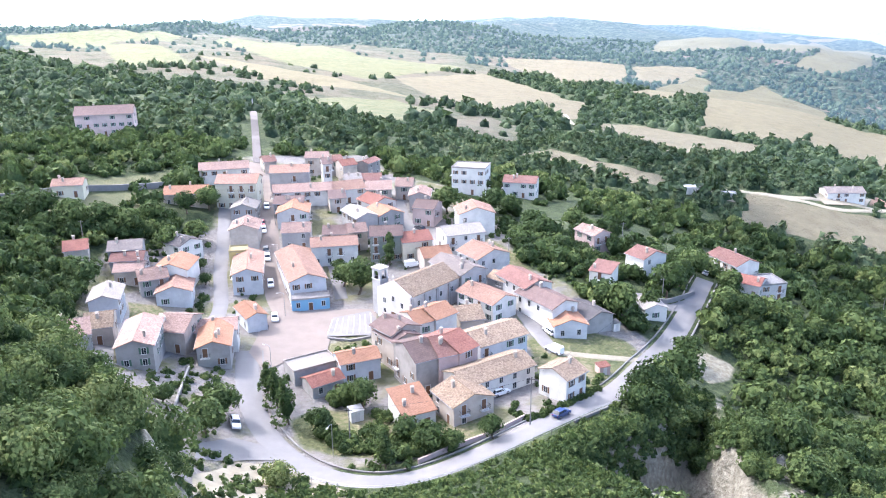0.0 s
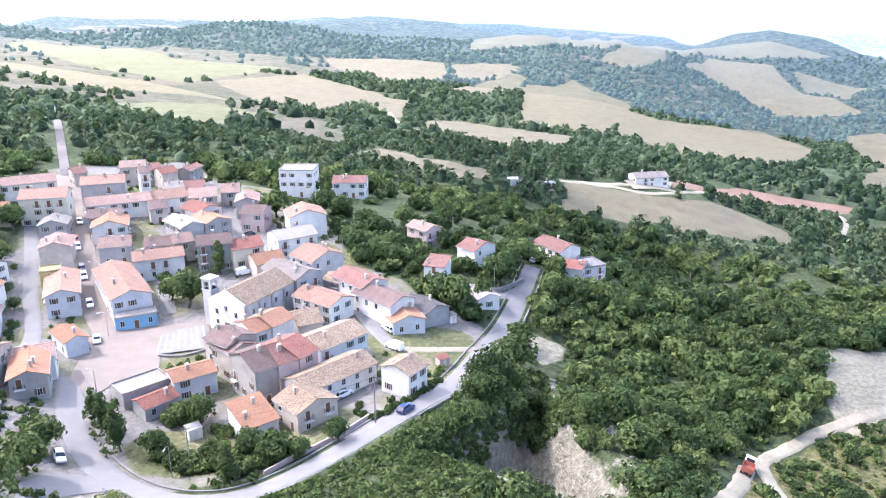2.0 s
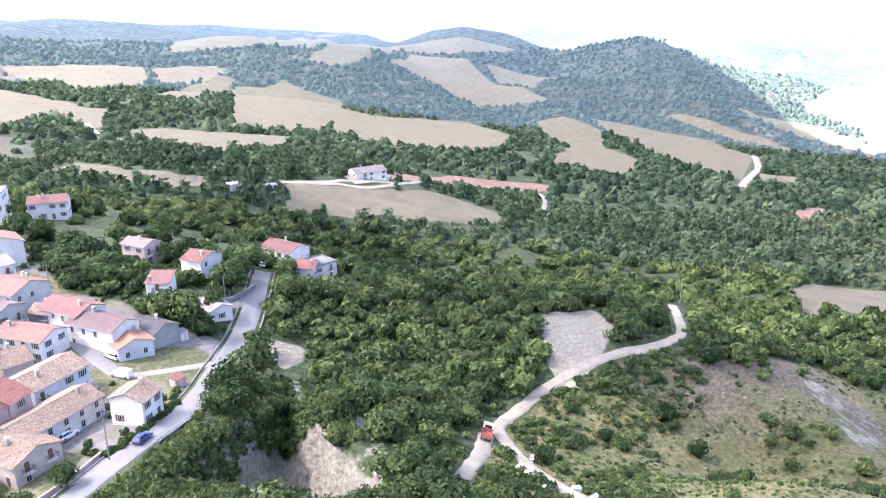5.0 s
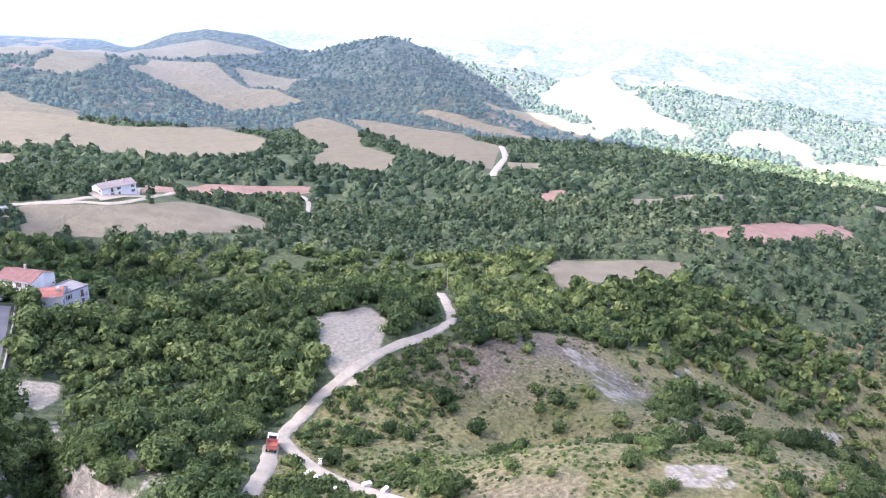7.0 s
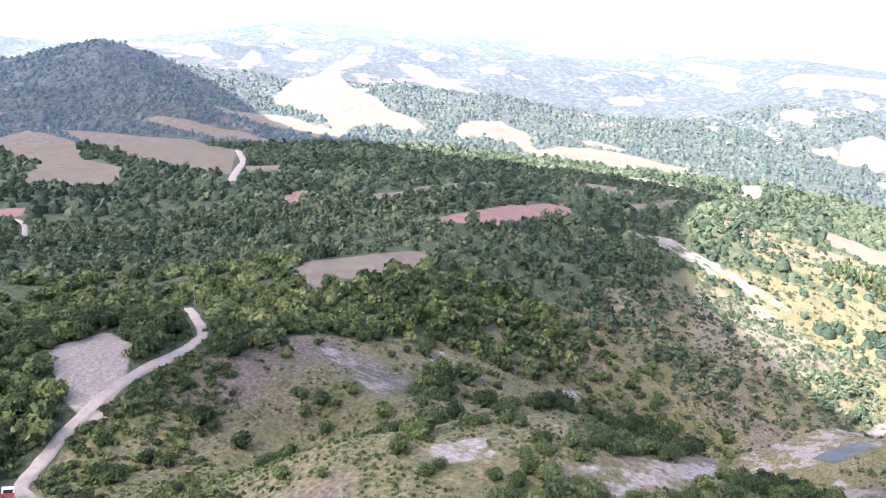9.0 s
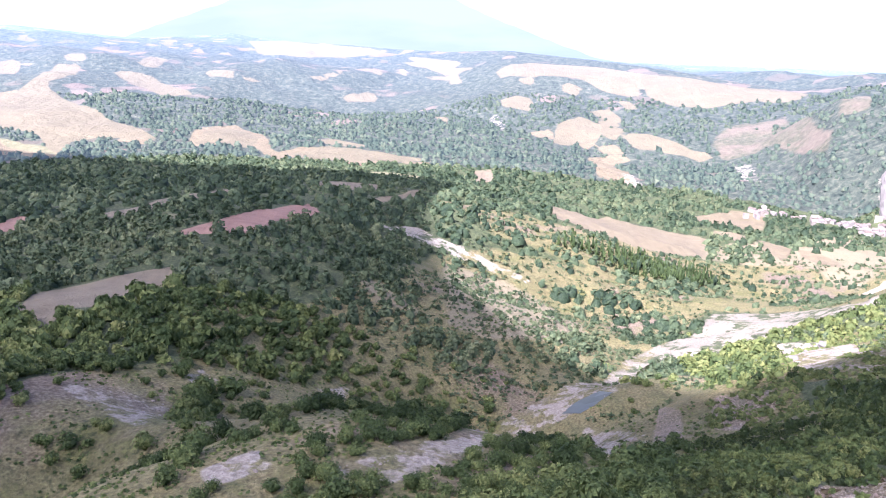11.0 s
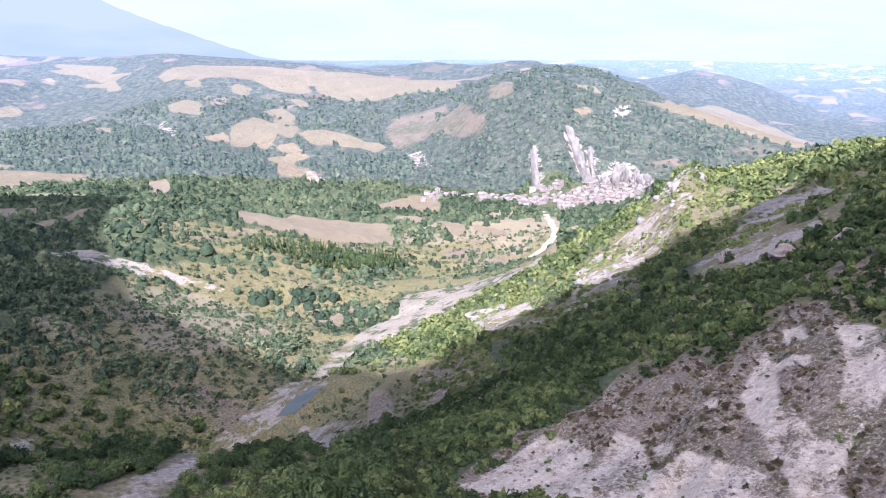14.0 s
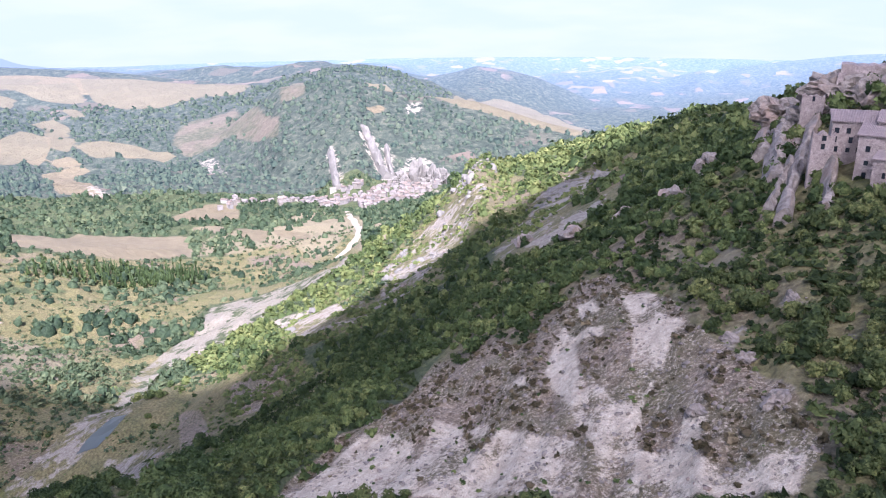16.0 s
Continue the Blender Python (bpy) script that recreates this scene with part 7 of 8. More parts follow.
TYRE, RIM = wheel_mesh(0.32, 0.2)


def stand(x, y, yaw, lift=0.0):
    """A pose on the ground that leans with its slope."""
    e = 1.2
    n = Vector((zat(x - e, y) - zat(x + e, y), zat(x, y - e) - zat(x, y + e), 2 * e)).normalized()
    q = Vector((0, 0, 1)).rotation_difference(n)
    return Matrix.Translation((x, y, zat(x, y) + lift)) @ q.to_matrix().to_4x4() @ pose(0, 0, 0, 0, 0, yaw)


def car(x, y, yaw, colour, van=False, lift=0.16):
    words = {"white": "white", "blue": "dark blue", "dark": "dark grey", "red": "red", "silver": "silver"}[colour]
    ob = root("car", stand(x, y, yaw, lift), "%s %s parked beside the road" % (words, "delivery van" if van else "hatchback car"), "car", "parked cars")
    L, W, H = (4.6, 1.8, 1.9) if van else (4.0, 1.68, 1.45)
    a, b = L / 2, W / 2
    low = ((-a, 0.3), (-a + 0.1, 0.22), (a - 0.15, 0.22), (a, 0.35), (a - 0.02, 0.66), (a - 0.35, 0.8), (a - 1.05, 0.92), (-a + 0.12, 0.95), (-a, 0.8))
    bm = bmesh.new()
    prism(bm, low, -b, b, lambda t, p, q: (p, t, q))
    bmesh.ops.bevel(bm, geom=bm.edges[:], offset=0.05, segments=1, affect="EDGES")
    body = part("body", bm, PAINTS[colour], ob)
    bm = bmesh.new()
    cabin = ((a - 1.12, 0.9), (a - 1.75, H - 0.08), (-a + (0.1 if van else 0.55), H - 0.06), (-a + 0.06, 0.92))
    lo = [bm.verts.new((p, -b + 0.06 + (0.12 if q > 1 else 0), q)) for p, q in cabin]
    hi = [bm.verts.new((p, b - 0.06 - (0.12 if q > 1 else 0), q)) for p, q in cabin]
    bm.faces.new(lo[::-1]), bm.faces.new(hi)
    for k in range(4):
        bm.faces.new((lo[k], lo[(k + 1) % 4], hi[(k + 1) % 4], hi[k]))
    bmesh.ops.recalc_face_normals(bm, faces=bm.faces)
    part("window_band", bm, PAINTS[colour] if van else GLASS, ob, "dark glass windows")
    bm = bmesh.new()
    box(bm, -a + (0.12 if van else 0.6), a - 1.72, -b + 0.16, b - 0.16, H - 0.09, H, 0.03)
    for sx, z0 in ((a - 1.45, 0.9), (-0.1, 0.9), (-a + 0.5, 0.9)):
        for sy in (-1, 1):
            tube(bm, (sx + 0.05, sy * (b - 0.05), z0), (sx - 0.35 if sx > 0.3 else sx, sy * (b - 0.17), H - 0.05), 0.04, 0.04, 5)
    part("roof", bm, PAINTS[colour], ob)
    for sx in (-a + 0.72, a - 0.72):
        for sy in (-1, 1):
            wl = shared("wheel", TYRE, ob, pose(sx, sy * (b - 0.08), 0.32))
            shared("rim", RIM, wl, Matrix())
    for sx, mm, nm in ((a - 0.04, LAMP, "headlight"), (-a + 0.02, TAIL, "tail_light")):
        for sy in (-1, 1):
            bm = bmesh.new()
            box(bm, sx - 0.04, sx + 0.05, sy * (b - 0.3) - 0.16, sy * (b - 0.3) + 0.16, 0.6, 0.74, 0.02)
            part(nm, bm, mm, body)
    return ob


def heading(x0, y0, x1, y1):
    return math.degrees(math.atan2(y1 - y0, x1 - x0))


STREET = heading(*MAIN[2], *MAIN[3])
RING = heading(*LOWER[7], *LOWER[8])
car(21.9, 134.4, RING, "blue")
car(-38.4, 153.9, heading(*LOWER[0], *LOWER[1]), "dark")
car(-40.0, 132.0, heading(*LOWER[1], *LOWER[2]), "white")
car(-45.4, 178.4, STREET - 70, "dark")
car(-43.0, 184.5, STREET, "white")
for px, py, c in ((-48.2, 205.5, "white"), (-52.3, 221.4, "white"), (-53.5, 225.6, "dark"), (-57.0, 239.2, "white"), (-58.3, 243.6, "red"), (-59.6, 257.4, "white")):
    car(px, py, STREET, c)
car(24.8, 175.6, heading(*LOWER[9], *LOWER[10]) + 60, "white")
car(24.6, 165.5, heading(*LOWER[9], *LOWER[10]) + 75, "white", True)
car(11.0, 144.8, 30, "white")
car(-8.1, 244.9, 130, "dark")
car(-9.5, 217.1, 20, "white", True)
car(3.3, 186.5, 35, "red")
car(77.4, 223.0, 60, "silver")


def lorry(x, y, yaw):
    ob = root("lorry", stand(x, y, yaw, 0.3), "small dusty red tipper lorry parked on the gravel", "lorry")
    red = plain("faded_red_paint", (0.30, 0.095, 0.065), 0.7)
    bm = bmesh.new()
    box(bm, -3.2, 3.1, -0.45, 0.45, 0.55, 0.8)
    part("chassis", bm, IRON, ob)
    bm = bmesh.new()
    prism(bm, ((1.5, 0.6), (3.2, 0.6), (3.2, 1.5), (2.9, 2.5), (1.5, 2.55)), -1.1, 1.1, lambda t, p, q: (p, t, q))
    bmesh.ops.bevel(bm, geom=bm.edges[:], offset=0.07, segments=1, affect="EDGES")
    cab = part("cab", bm, PAINTS["white"], ob)
    bm = bmesh.new()
    box(bm, 1.46, 1.5, -0.8, 0.8, 1.6, 2.3)
    box(bm, 1.75, 2.75, -1.12, 1.12, 1.6, 2.25)
    part("cab_window", bm, GLASS, cab)
    bm = bmesh.new()
    box(bm, -3.3, 1.3, -1.15, 1.15, 0.85, 0.97)
    for q in ((-3.3, 1.3, -1.15, -1.07), (-3.3, 1.3, 1.07, 1.15), (-3.3, -3.22, -1.07, 1.07), (1.22, 1.3, -1.07, 1.07)):
        box(bm, *q, 0.97, 1.7)
    for k in range(6):
        for sy in (-1.17, 1.15):
            box(bm, -3.1 + k * 0.84, -3.02 + k * 0.84, sy, sy + 0.02, 0.9, 1.7)
    part("tipper_body", bm, red, ob)
    for sx in (-2.3, 2.3):
        for sy in (-0.95, 0.95):
            wl = shared("wheel", TYRE, ob, pose(sx, sy, 0.45) @ Matrix.Diagonal((1.4, 1.4, 1.4, 1)))
            shared("rim", RIM, wl, Matrix())
    return ob


lorry(88.2, 120.7, heading(88.2, 120.7, 93.8, 127.1))


# ---------------------------------------------------------------- single trees
def leaf_mesh(name, template, tone):
    v, f, cv, cf = template
    tri = np.concatenate([f, cf + len(v)])
    # core toned darker than the sprays, as painted shade within the crown
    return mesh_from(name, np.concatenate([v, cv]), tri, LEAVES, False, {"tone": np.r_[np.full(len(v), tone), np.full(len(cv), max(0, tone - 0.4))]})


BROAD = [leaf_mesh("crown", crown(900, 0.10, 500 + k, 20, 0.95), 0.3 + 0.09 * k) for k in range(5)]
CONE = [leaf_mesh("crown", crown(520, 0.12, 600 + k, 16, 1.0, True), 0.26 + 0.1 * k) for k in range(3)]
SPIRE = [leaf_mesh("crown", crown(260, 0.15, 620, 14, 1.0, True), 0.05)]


def trunk_mesh(seed, tall, thick):
    rng = random.Random(seed)
    bm = bmesh.new()
    p = Vector((0, 0, -0.4))
    for k in range(4):
        q = p + Vector((rng.uniform(-0.12, 0.12), rng.uniform(-0.12, 0.12), (tall + 0.4) / 4))
        tube(bm, p, q, thick * (1 - 0.16 * k), thick * (1 - 0.16 * (k + 1)), 7)
        p = q
    for k in range(5):
        a = k * 1.257 + rng.uniform(-0.3, 0.3)
        z = tall * rng.uniform(0.55, 0.95)
        tube(bm, (0, 0, z), (math.cos(a) * tall * 0.55, math.sin(a) * tall * 0.55, z + tall * rng.uniform(0.3, 0.6)), thick * 0.4, thick * 0.12, 5)
    return kept("trunk", bm, BARK)


TRUNKS = [trunk_mesh(k, 1.0, 0.085) for k in range(3)]


def tree(x, y, r, kind="broad", seed=0):
    rng = random.Random(int(x * 13 + y * 7 + seed))
    label = {"broad": "leafy green broadleaf tree with a rounded crown", "cone": "green conifer with drooping layered branches", "spire": "tall narrow dark cypress"}[kind]
    ob = root("tree", pose(x, y, zat(x, y), 0, 0, rng.uniform(0, 360)), label, "tree", "trees of the village")
    if kind == "broad":
        shared("trunk", TRUNKS[rng.randrange(3)], ob, Matrix.Diagonal((r, r, r * 0.8, 1)))
        shared("crown", rng.choice(BROAD), ob, pose(0, 0, r * 0.15) @ Matrix.Diagonal((r, r * rng.uniform(0.85, 1.1), r * rng.uniform(0.9, 1.15), 1)))
    else:
        shared("trunk", TRUNKS[rng.randrange(3)], ob, Matrix.Diagonal((r * 0.9, r * 0.9, r * 1.2, 1)))
        k = (1, 1, 1.0) if kind == "cone" else (0.55, 0.55, 1.6)
        shared("crown", rng.choice(CONE if kind == "cone" else SPIRE), ob, pose(0, 0, r * 0.2) @ Matrix.Diagonal((r * k[0], r * k[1], r * k[2], 1)))
    return ob


for px, py, r in ((-43.1, 124.8, 3.8), (-42.3, 134.3, 3.2), (-52.3, 131.0, 2.1), (-24.5, 134.0, 2.6), (-7.4, 128.3, 2.6), (-3.0, 124.6, 3.0),
                  (0.9, 124.0, 2.2), (-17.2, 143.2, 2.9), (-20.6, 144.5, 2.4), (8.2, 127.3, 2.2), (-22.7, 200.8, 4.6), (-27.5, 205.2, 3.6), (-30.4, 214.4, 2.0),
                  (-89.1, 184.2, 4.6), (44.8, 187.3, 4.6), (41.3, 190.7, 3.6), (60.8, 203.1, 4.4), (72.0, 218.0, 4.0), (66.4, 211.5, 3.4), (53.8, 194.4, 2.8)):
    tree(px, py, r * 1.25)
for px, py, r in ((0.5, 261.9, 4.5), (8.4, 256.2, 3.6), (16.6, 268.0, 4.4), (22.1, 262.7, 3.6), (-82.4, 245.1, 3.4), (-76.8, 250.7, 3.8), (-74.0, 227.2, 3.6),
                  (-79.5, 217.9, 3.6), (-91.4, 221.5, 4.2), (-98.7, 220.0, 4.4), (-104.2, 214.6, 4.4), (23.2, 227.2, 3.6), (30.8, 237.8, 4.2), (42.3, 254.7, 4.0),
                  (28.5, 249.6, 3.6), (13.8, 292.1, 3.4), (-65.2, 203.2, 1.7), (-68.9, 211.2, 1.6), (51.8, 159.8, 4.2), (58.0, 174.1, 3.4), (39.5, 146.4, 2.6),
                  (75.6, 198.5, 4.0), (82.3, 197.8, 4.0), (80.6, 211.5, 3.4), (-116.2, 207.8, 4.0), (-112.7, 216.0, 3.8), (-88.5, 231.4, 3.8)):
    tree(px, py, r * 1.25)
for px, py, r in ((-30.9, 135.8, 2.9), (-34.0, 141.5, 2.6), (-10.9, 119.4, 2.3), (-16.1, 218.3, 2.8), (5.0, 140.1, 1.4), (-36.5, 145.7, 2.2)):
    tree(px, py, r * 1.25, "cone")
for px, py, r in ((120.6, 361.0, 2.4), (122.8, 359.7, 2.6), (125.1, 360.1, 2.6), (126.3, 359.2, 2.3)):
    tree(px, py, r, "spire")


def shrubs():
    rng = np.random.default_rng(77)
    v = next(p for k, p in PARCELS if k == "village")
    x, y = rng.uniform(v[:, 0].min(), v[:, 0].max(), 9000), rng.uniform(v[:, 1].min(), v[:, 1].max(), 9000)
    keep = (inside_distance(v, x, y) > 0) & (house_gap(x, y) > 0.3) & (road_gap(x, y) > 1.2) & (fbm(x, y, 16, 3, 61) > 0.12)
    keep &= ~((inside_distance(SQUARE, x, y) > -1.5) | (inside_distance(TERRACE, x, y) > -1.5))
    x, y = x[keep][:1100], y[keep][:1100]
    s = rng.uniform(0.5, 1.5, len(x))
    tone = np.clip(rng.normal(0.5, 0.2, len(x)), 0, 1)
    ob = grow("shrubs", "green shrubs and garden plants between houses", x, y, s, s * 0.9, tone, WIDE_CROWNS, rng)
    ob["category"] = "shrubs"


SQUARE = np.array([(-45.1, 186.8), (-39.0, 189.0), (-24.8, 191.5), (-18.1, 191.2), (-16.8, 179.2), (-27.7, 174.5), (-27.5, 168.4), (-34.5, 163.9), (-39.0, 154.8), (-44.6, 163.5)])
TERRACE = np.array([(-28.7, 175.1), (-28.5, 185.9), (-19.5, 189.9), (-16.5, 182.3), (-17.7, 176.2)])
shrubs()


def garden():
    """Thick greenery of the gardens between the houses and the lower road."""
    rng = np.random.default_rng(78)
    p = np.array([(-32.4, 139.1), (-26.6, 144.4), (-20.1, 148.2), (-11.1, 137.6), (-3.4, 136.3), (6.7, 141.5), (10.5, 131.4), (0.9, 124.4), (-10.1, 121.4), (-19.8, 126.7)], float)
    x, y = rng.uniform(p[:, 0].min(), p[:, 0].max(), 2500), rng.uniform(p[:, 1].min(), p[:, 1].max(), 2500)
    keep = (inside_distance(p, x, y) > 0) & (house_gap(x, y) > -0.5) & (road_gap(x, y) > 1.0) & (fbm(x, y, 12, 3, 66) > -0.2)
    x, y = x[keep][:330], y[keep][:330]
    s = rng.uniform(0.6, 1.9, len(x))
    ob = grow("garden_shrubs", "lush green garden shrubs and small fruit trees", x, y, s, s * rng.uniform(0.8, 1.3, len(x)), np.clip(rng.normal(0.55, 0.2, len(x)), 0, 1), MID_CROWNS, rng)
    ob["category"] = "shrubs"


garden()


def hedge(points, offset, wide, tall, label):
    rng = np.random.default_rng(5)
    line = spline(points, 0.5)
    c = np.array([(q.x + s.x * offset, q.y + s.y * offset) for q, s in sides_of(line)])
    x = np.repeat(c[:, 0], 3) + rng.uniform(-wide, wide, len(c) * 3)
    y = np.repeat(c[:, 1], 3) + rng.uniform(-wide, wide, len(c) * 3)
    s = np.full(len(x), wide) * rng.uniform(0.9, 1.2, len(x))
    ob = grow("hedge", label, x, y, s, np.full(len(x), tall / 1.5), np.clip(rng.normal(0.45, 0.12, len(x)), 0, 1), WIDE_CROWNS, rng, 0.4)
    ob["category"], ob["kind"] = "hedge", "stuff"


hedge([(16.6, 133.6), (23.2, 138.5), (31.5, 147.1)], 0.3, 0.7, 1.5, "clipped green hedge beside the road")
hedge([(12.6, 137.4), (14.5, 133.8), (16.0, 133.6)], 0, 0.6, 1.3, "clipped green hedge round the garden")


# ---------------------------------------------------------------- poles, lamps, rails, sheds, steps
def pole(x, y, tall, label="weathered wooden utility pole with wires"):
    ob = root("utility_pole", pose(x, y, zat(x, y)), label, "pole", "utility poles")
    bm = bmesh.new()
    tube(bm, (0, 0, -0.8), (0, 0, tall), 0.14, 0.09, 8)
    part("shaft", bm, CONCRETE, ob)
    bm = bmesh.new()
    box(bm, -0.7, 0.7, -0.05, 0.05, tall - 0.5, tall - 0.4)
    part("crossarm", bm, IRON, ob)
    for k in (-0.6, 0, 0.6):
        bm = bmesh.new()
        tube(bm, (k, 0, tall - 0.4), (k, 0, tall - 0.22), 0.05, 0.03, 6)
        part("insulator", bm, TRIM, ob)
    return Vector((x, y, zat(x, y) + tall - 0.22))


def wire(a, b, sag):
    bm = bmesh.new()
    polytube(bm, [a.lerp(b, k / 10) - Vector((0, 0, sag * 4 * (k / 10) * (1 - k / 10))) for k in range(11)], 0.022, 4)
    tagged(new("overhead_wire", kept("overhead_wire", bm, IRON)), "thin dark overhead wire strung between poles", "wire", "overhead wires")


tops = [pole(*q) for q in ((15.6, 131.3, 10.0), (57.5, 197.1, 8.5), (55.4, 238.1, 8.5), (18.1, 216.1, 8.5), (209.8, 173.4, 9.0), (145.3, 245.2, 9.0), (-98.0, 205.9, 8.0), (-17.9, 128.7, 8.0))]
for k, j, s in ((0, 1, 1.2), (1, 2, 1.0), (2, 3, 1.4), (5, 4, 1.6), (0, 7, 1.2)):
    wire(tops[k], tops[j], s)


def street_lamp(x, y, yaw):
    ob = root("street_lamp", pose(x, y, zat(x, y), 0, 0, yaw), "slim grey street lamp with a curved arm", "lamp", "street lamps")
    bm = bmesh.new()
    tube(bm, (0, 0, -0.5), (0, 0, 6.2), 0.09, 0.06, 8)
    part("post", bm, ZINC, ob)
    bm = bmesh.new()
    for k in range(4):
        tube(bm, (k * 0.35, 0, 6.2 + 0.3 * math.sin(k * 0.6)), ((k + 1) * 0.35, 0, 6.2 + 0.3 * math.sin((k + 1) * 0.6)), 0.045, 0.04, 6)
    part("arm", bm, ZINC, ob)
    bm = bmesh.new()
    box(bm, 1.3, 1.95, -0.13, 0.13, 6.28, 6.42, 0.03)
    part("lamp_head", bm, TRIM, ob)


for px, py, a in ((-37.7, 155.1, 150), (-40.8, 187.1, 180), (-47.9, 218.0, 180), (-54.0, 244.0, 180), (-20.7, 125.7, 250)):
    street_lamp(px, py, a)


def guard_rail(points, offset):
    line = sides_of(spline(points, 2.0))
    p = [(q + s * offset) for q, s in line]
    ob = root("guard_rail", pose(p[0].x, p[0].y, zat(p[0].x, p[0].y)), "rusty grey steel guard rail along the road", "guard rail")
    o = Vector((p[0].x, p[0].y, zat(p[0].x, p[0].y)))
    at = [Vector((q.x, q.y, zat(q.x, q.y))) - o for q in p]
    bm = bmesh.new()
    tube(bm, (0, 0, -0.3), (0, 0, 1.25), 0.05, 0.05, 6)
    post = kept("post", bm, ZINC)
    for q in at[::2]:
        shared("post", post, ob, Matrix.Translation(q))
    for z in (0.8, 1.18):
        bm = bmesh.new()
        polytube(bm, [a + Vector((0, 0, z)) for a in at], 0.045)
        part("rail", bm, ZINC, ob)


guard_rail(LOWER[3:9], -3.9)


def shed(x, y, yaw, w, d, h, material, label):
    ob = root("shed", pose(x, y, zat(x, y), 0, 0, yaw), label, "shed")
    bm = bmesh.new()
    box(bm, -w / 2, w / 2, -d / 2, d / 2, -0.8, h, 0.04)
    part("body", bm, material, ob)
    bm = bmesh.new()
    prism(bm, ((-d / 2 - 0.12, h + 0.02), (d / 2 + 0.12, h + 0.22), (d / 2 + 0.12, h + 0.3), (-d / 2 - 0.12, h + 0.1)), -w / 2 - 0.12, w / 2 + 0.12, lambda t, p, q: (t, p, q))
    part("roof", bm, ZINC if material is not WALLS["pinkwall"] else ROOFS["red"], ob)
    bm = bmesh.new()
    box(bm, -0.45, 0.45, -d / 2 - 0.04, -d / 2 + 0.02, 0, min(1.95, h - 0.2))
    part("door", bm, TRIM, ob)


shed(-17.9, 138.8, 25, 2.6, 2.2, 2.3, WALLS["white"], "small white metal garden shed on the grass")
shed(41.8, 181.7, 25, 2.0, 2.0, 2.0, WALLS["white"], "small white box shed beside the house")
shed(34.0, 156.5, 20, 2.6, 2.2, 1.9, WALLS["pinkwall"], "small pink hut with a red roof on the grass")
shed(113.8, 362.6, 10, 9, 4, 3.2, WALLS["white"], "low white cemetery chapel building")
shed(131.9, 360.8, 10, 7, 3, 2.6, WALLS["white"], "low white cemetery wall building")


def staircase(points, wide):
    """The long flight that climbs the wooded hill."""
    line = sides_of(spline(points, 1.2))
    x0, y0 = line[0][0].x, line[0][0].y
    ob = root("staircase", pose(x0, y0, zat(x0, y0)), "long dark stone staircase climbing the wooded hill", "stairs")
    bm = bmesh.new()
    box(bm, -wide / 2, wide / 2, -0.65, 0.65, -0.7, 0.25)
    me = kept("step", bm, plain("dark_stone", (0.17, 0.15, 0.14), 0.9))
    for q, s in line:
        shared("step", me, ob, Matrix.Translation((q.x - x0, q.y - y0, zat(q.x, q.y) - zat(x0, y0) + 0.15)) @ pose(0, 0, 0, 0, 0, math.degrees(math.atan2(s.y, s.x))))


def monument(x, y):
    ob = root("monument", pose(x, y, zat(x, y)), "small grey stone monument at the head of the stairs", "monument")
    bm = bmesh.new()
    box(bm, -1.6, 1.6, -1.6, 1.6, -1, 1.2, 0.1)
    part("plinth", bm, CONCRETE, ob)
    bm = bmesh.new()
    tube(bm, (0, 0, 1.2), (0, 0, 6.5), 0.7, 0.45, 8)
    tube(bm, (0, 0, 6.5), (0, 0, 8.4), 0.6, 0.15, 8)
    part("column", bm, WALLS["grey"], ob)


staircase([(-74.1, 311.0), (-83.2, 349.5), (-93.2, 391.8), (-130.0, 545.4)], 3.4)
monument(-133.2, 558.9)

# painted bays on the terrace and the pool in the stream bed
for k in range(8):
    f = k / 7
    a = TERRACE[0] * (1 - f) + TERRACE[4] * f
    b = TERRACE[1] * (1 - f) + TERRACE[2] * f
    q0, q1 = a + (b - a) * 0.12, a + (b - a) * 0.9
    bank("bay_marking", [(float(q0[0]), float(q0[1])), (float(q1[0]), float(q1[1]))], 0, 0.22, 0.37, WALLS["white"], "white painted parking bay line", "marking", 0.05)
water_m, wt, wb = mat("still_water", 0.4)
wb.inputs["Base Color"].default_value = (0.06, 0.075, 0.06, 1)
bump(wt, wb, noise_of(wt, 0.6, 3, 0.5), 0.05, 0.2)
tagged(sheet("water", [(309.5, -38.6), (316.5, -45.2), (322.2, -56.6), (317.0, -61.4), (311.8, -54.8), (305.2, -46.1)], water_m, "dark green pool in the stream bed", 0.25), "dark green pool in the stream bed", "water")

# ---------------------------------------------------------------- rocks, ruin and far village
def rock_material():
    m, t, b = mat("weathered_limestone", 0.95)
    big, mid, fine = noise_of(t, 0.12, 5, 0.65), noise_of(t, 0.9, 7, 0.7), noise_of(t, 5.0, 4, 0.6)
    col = ramp(t, mid, (0.3, (0.1, 0.089, 0.073)), (0.5, (0.2, 0.18, 0.148)), (0.72, (0.33, 0.303, 0.25)))
    col = mix(t, ramp(t, big, (0.52, (0, 0, 0)), (0.66, (0.6, 0.6, 0.6))), col, (0.30, 0.22, 0.16))
    t.links.new(col, b.inputs["Base Color"])
    bump(t, b, calc(t, "ADD", mid, calc(t, "MULTIPLY", fine, 0.3)), 0.6, 0.9)
    return m


ROCK = rock_material()
LIME = plain("sunlit_limestone", (0.208, 0.206, 0.176), 0.95, 0, 0.8, 0.12)


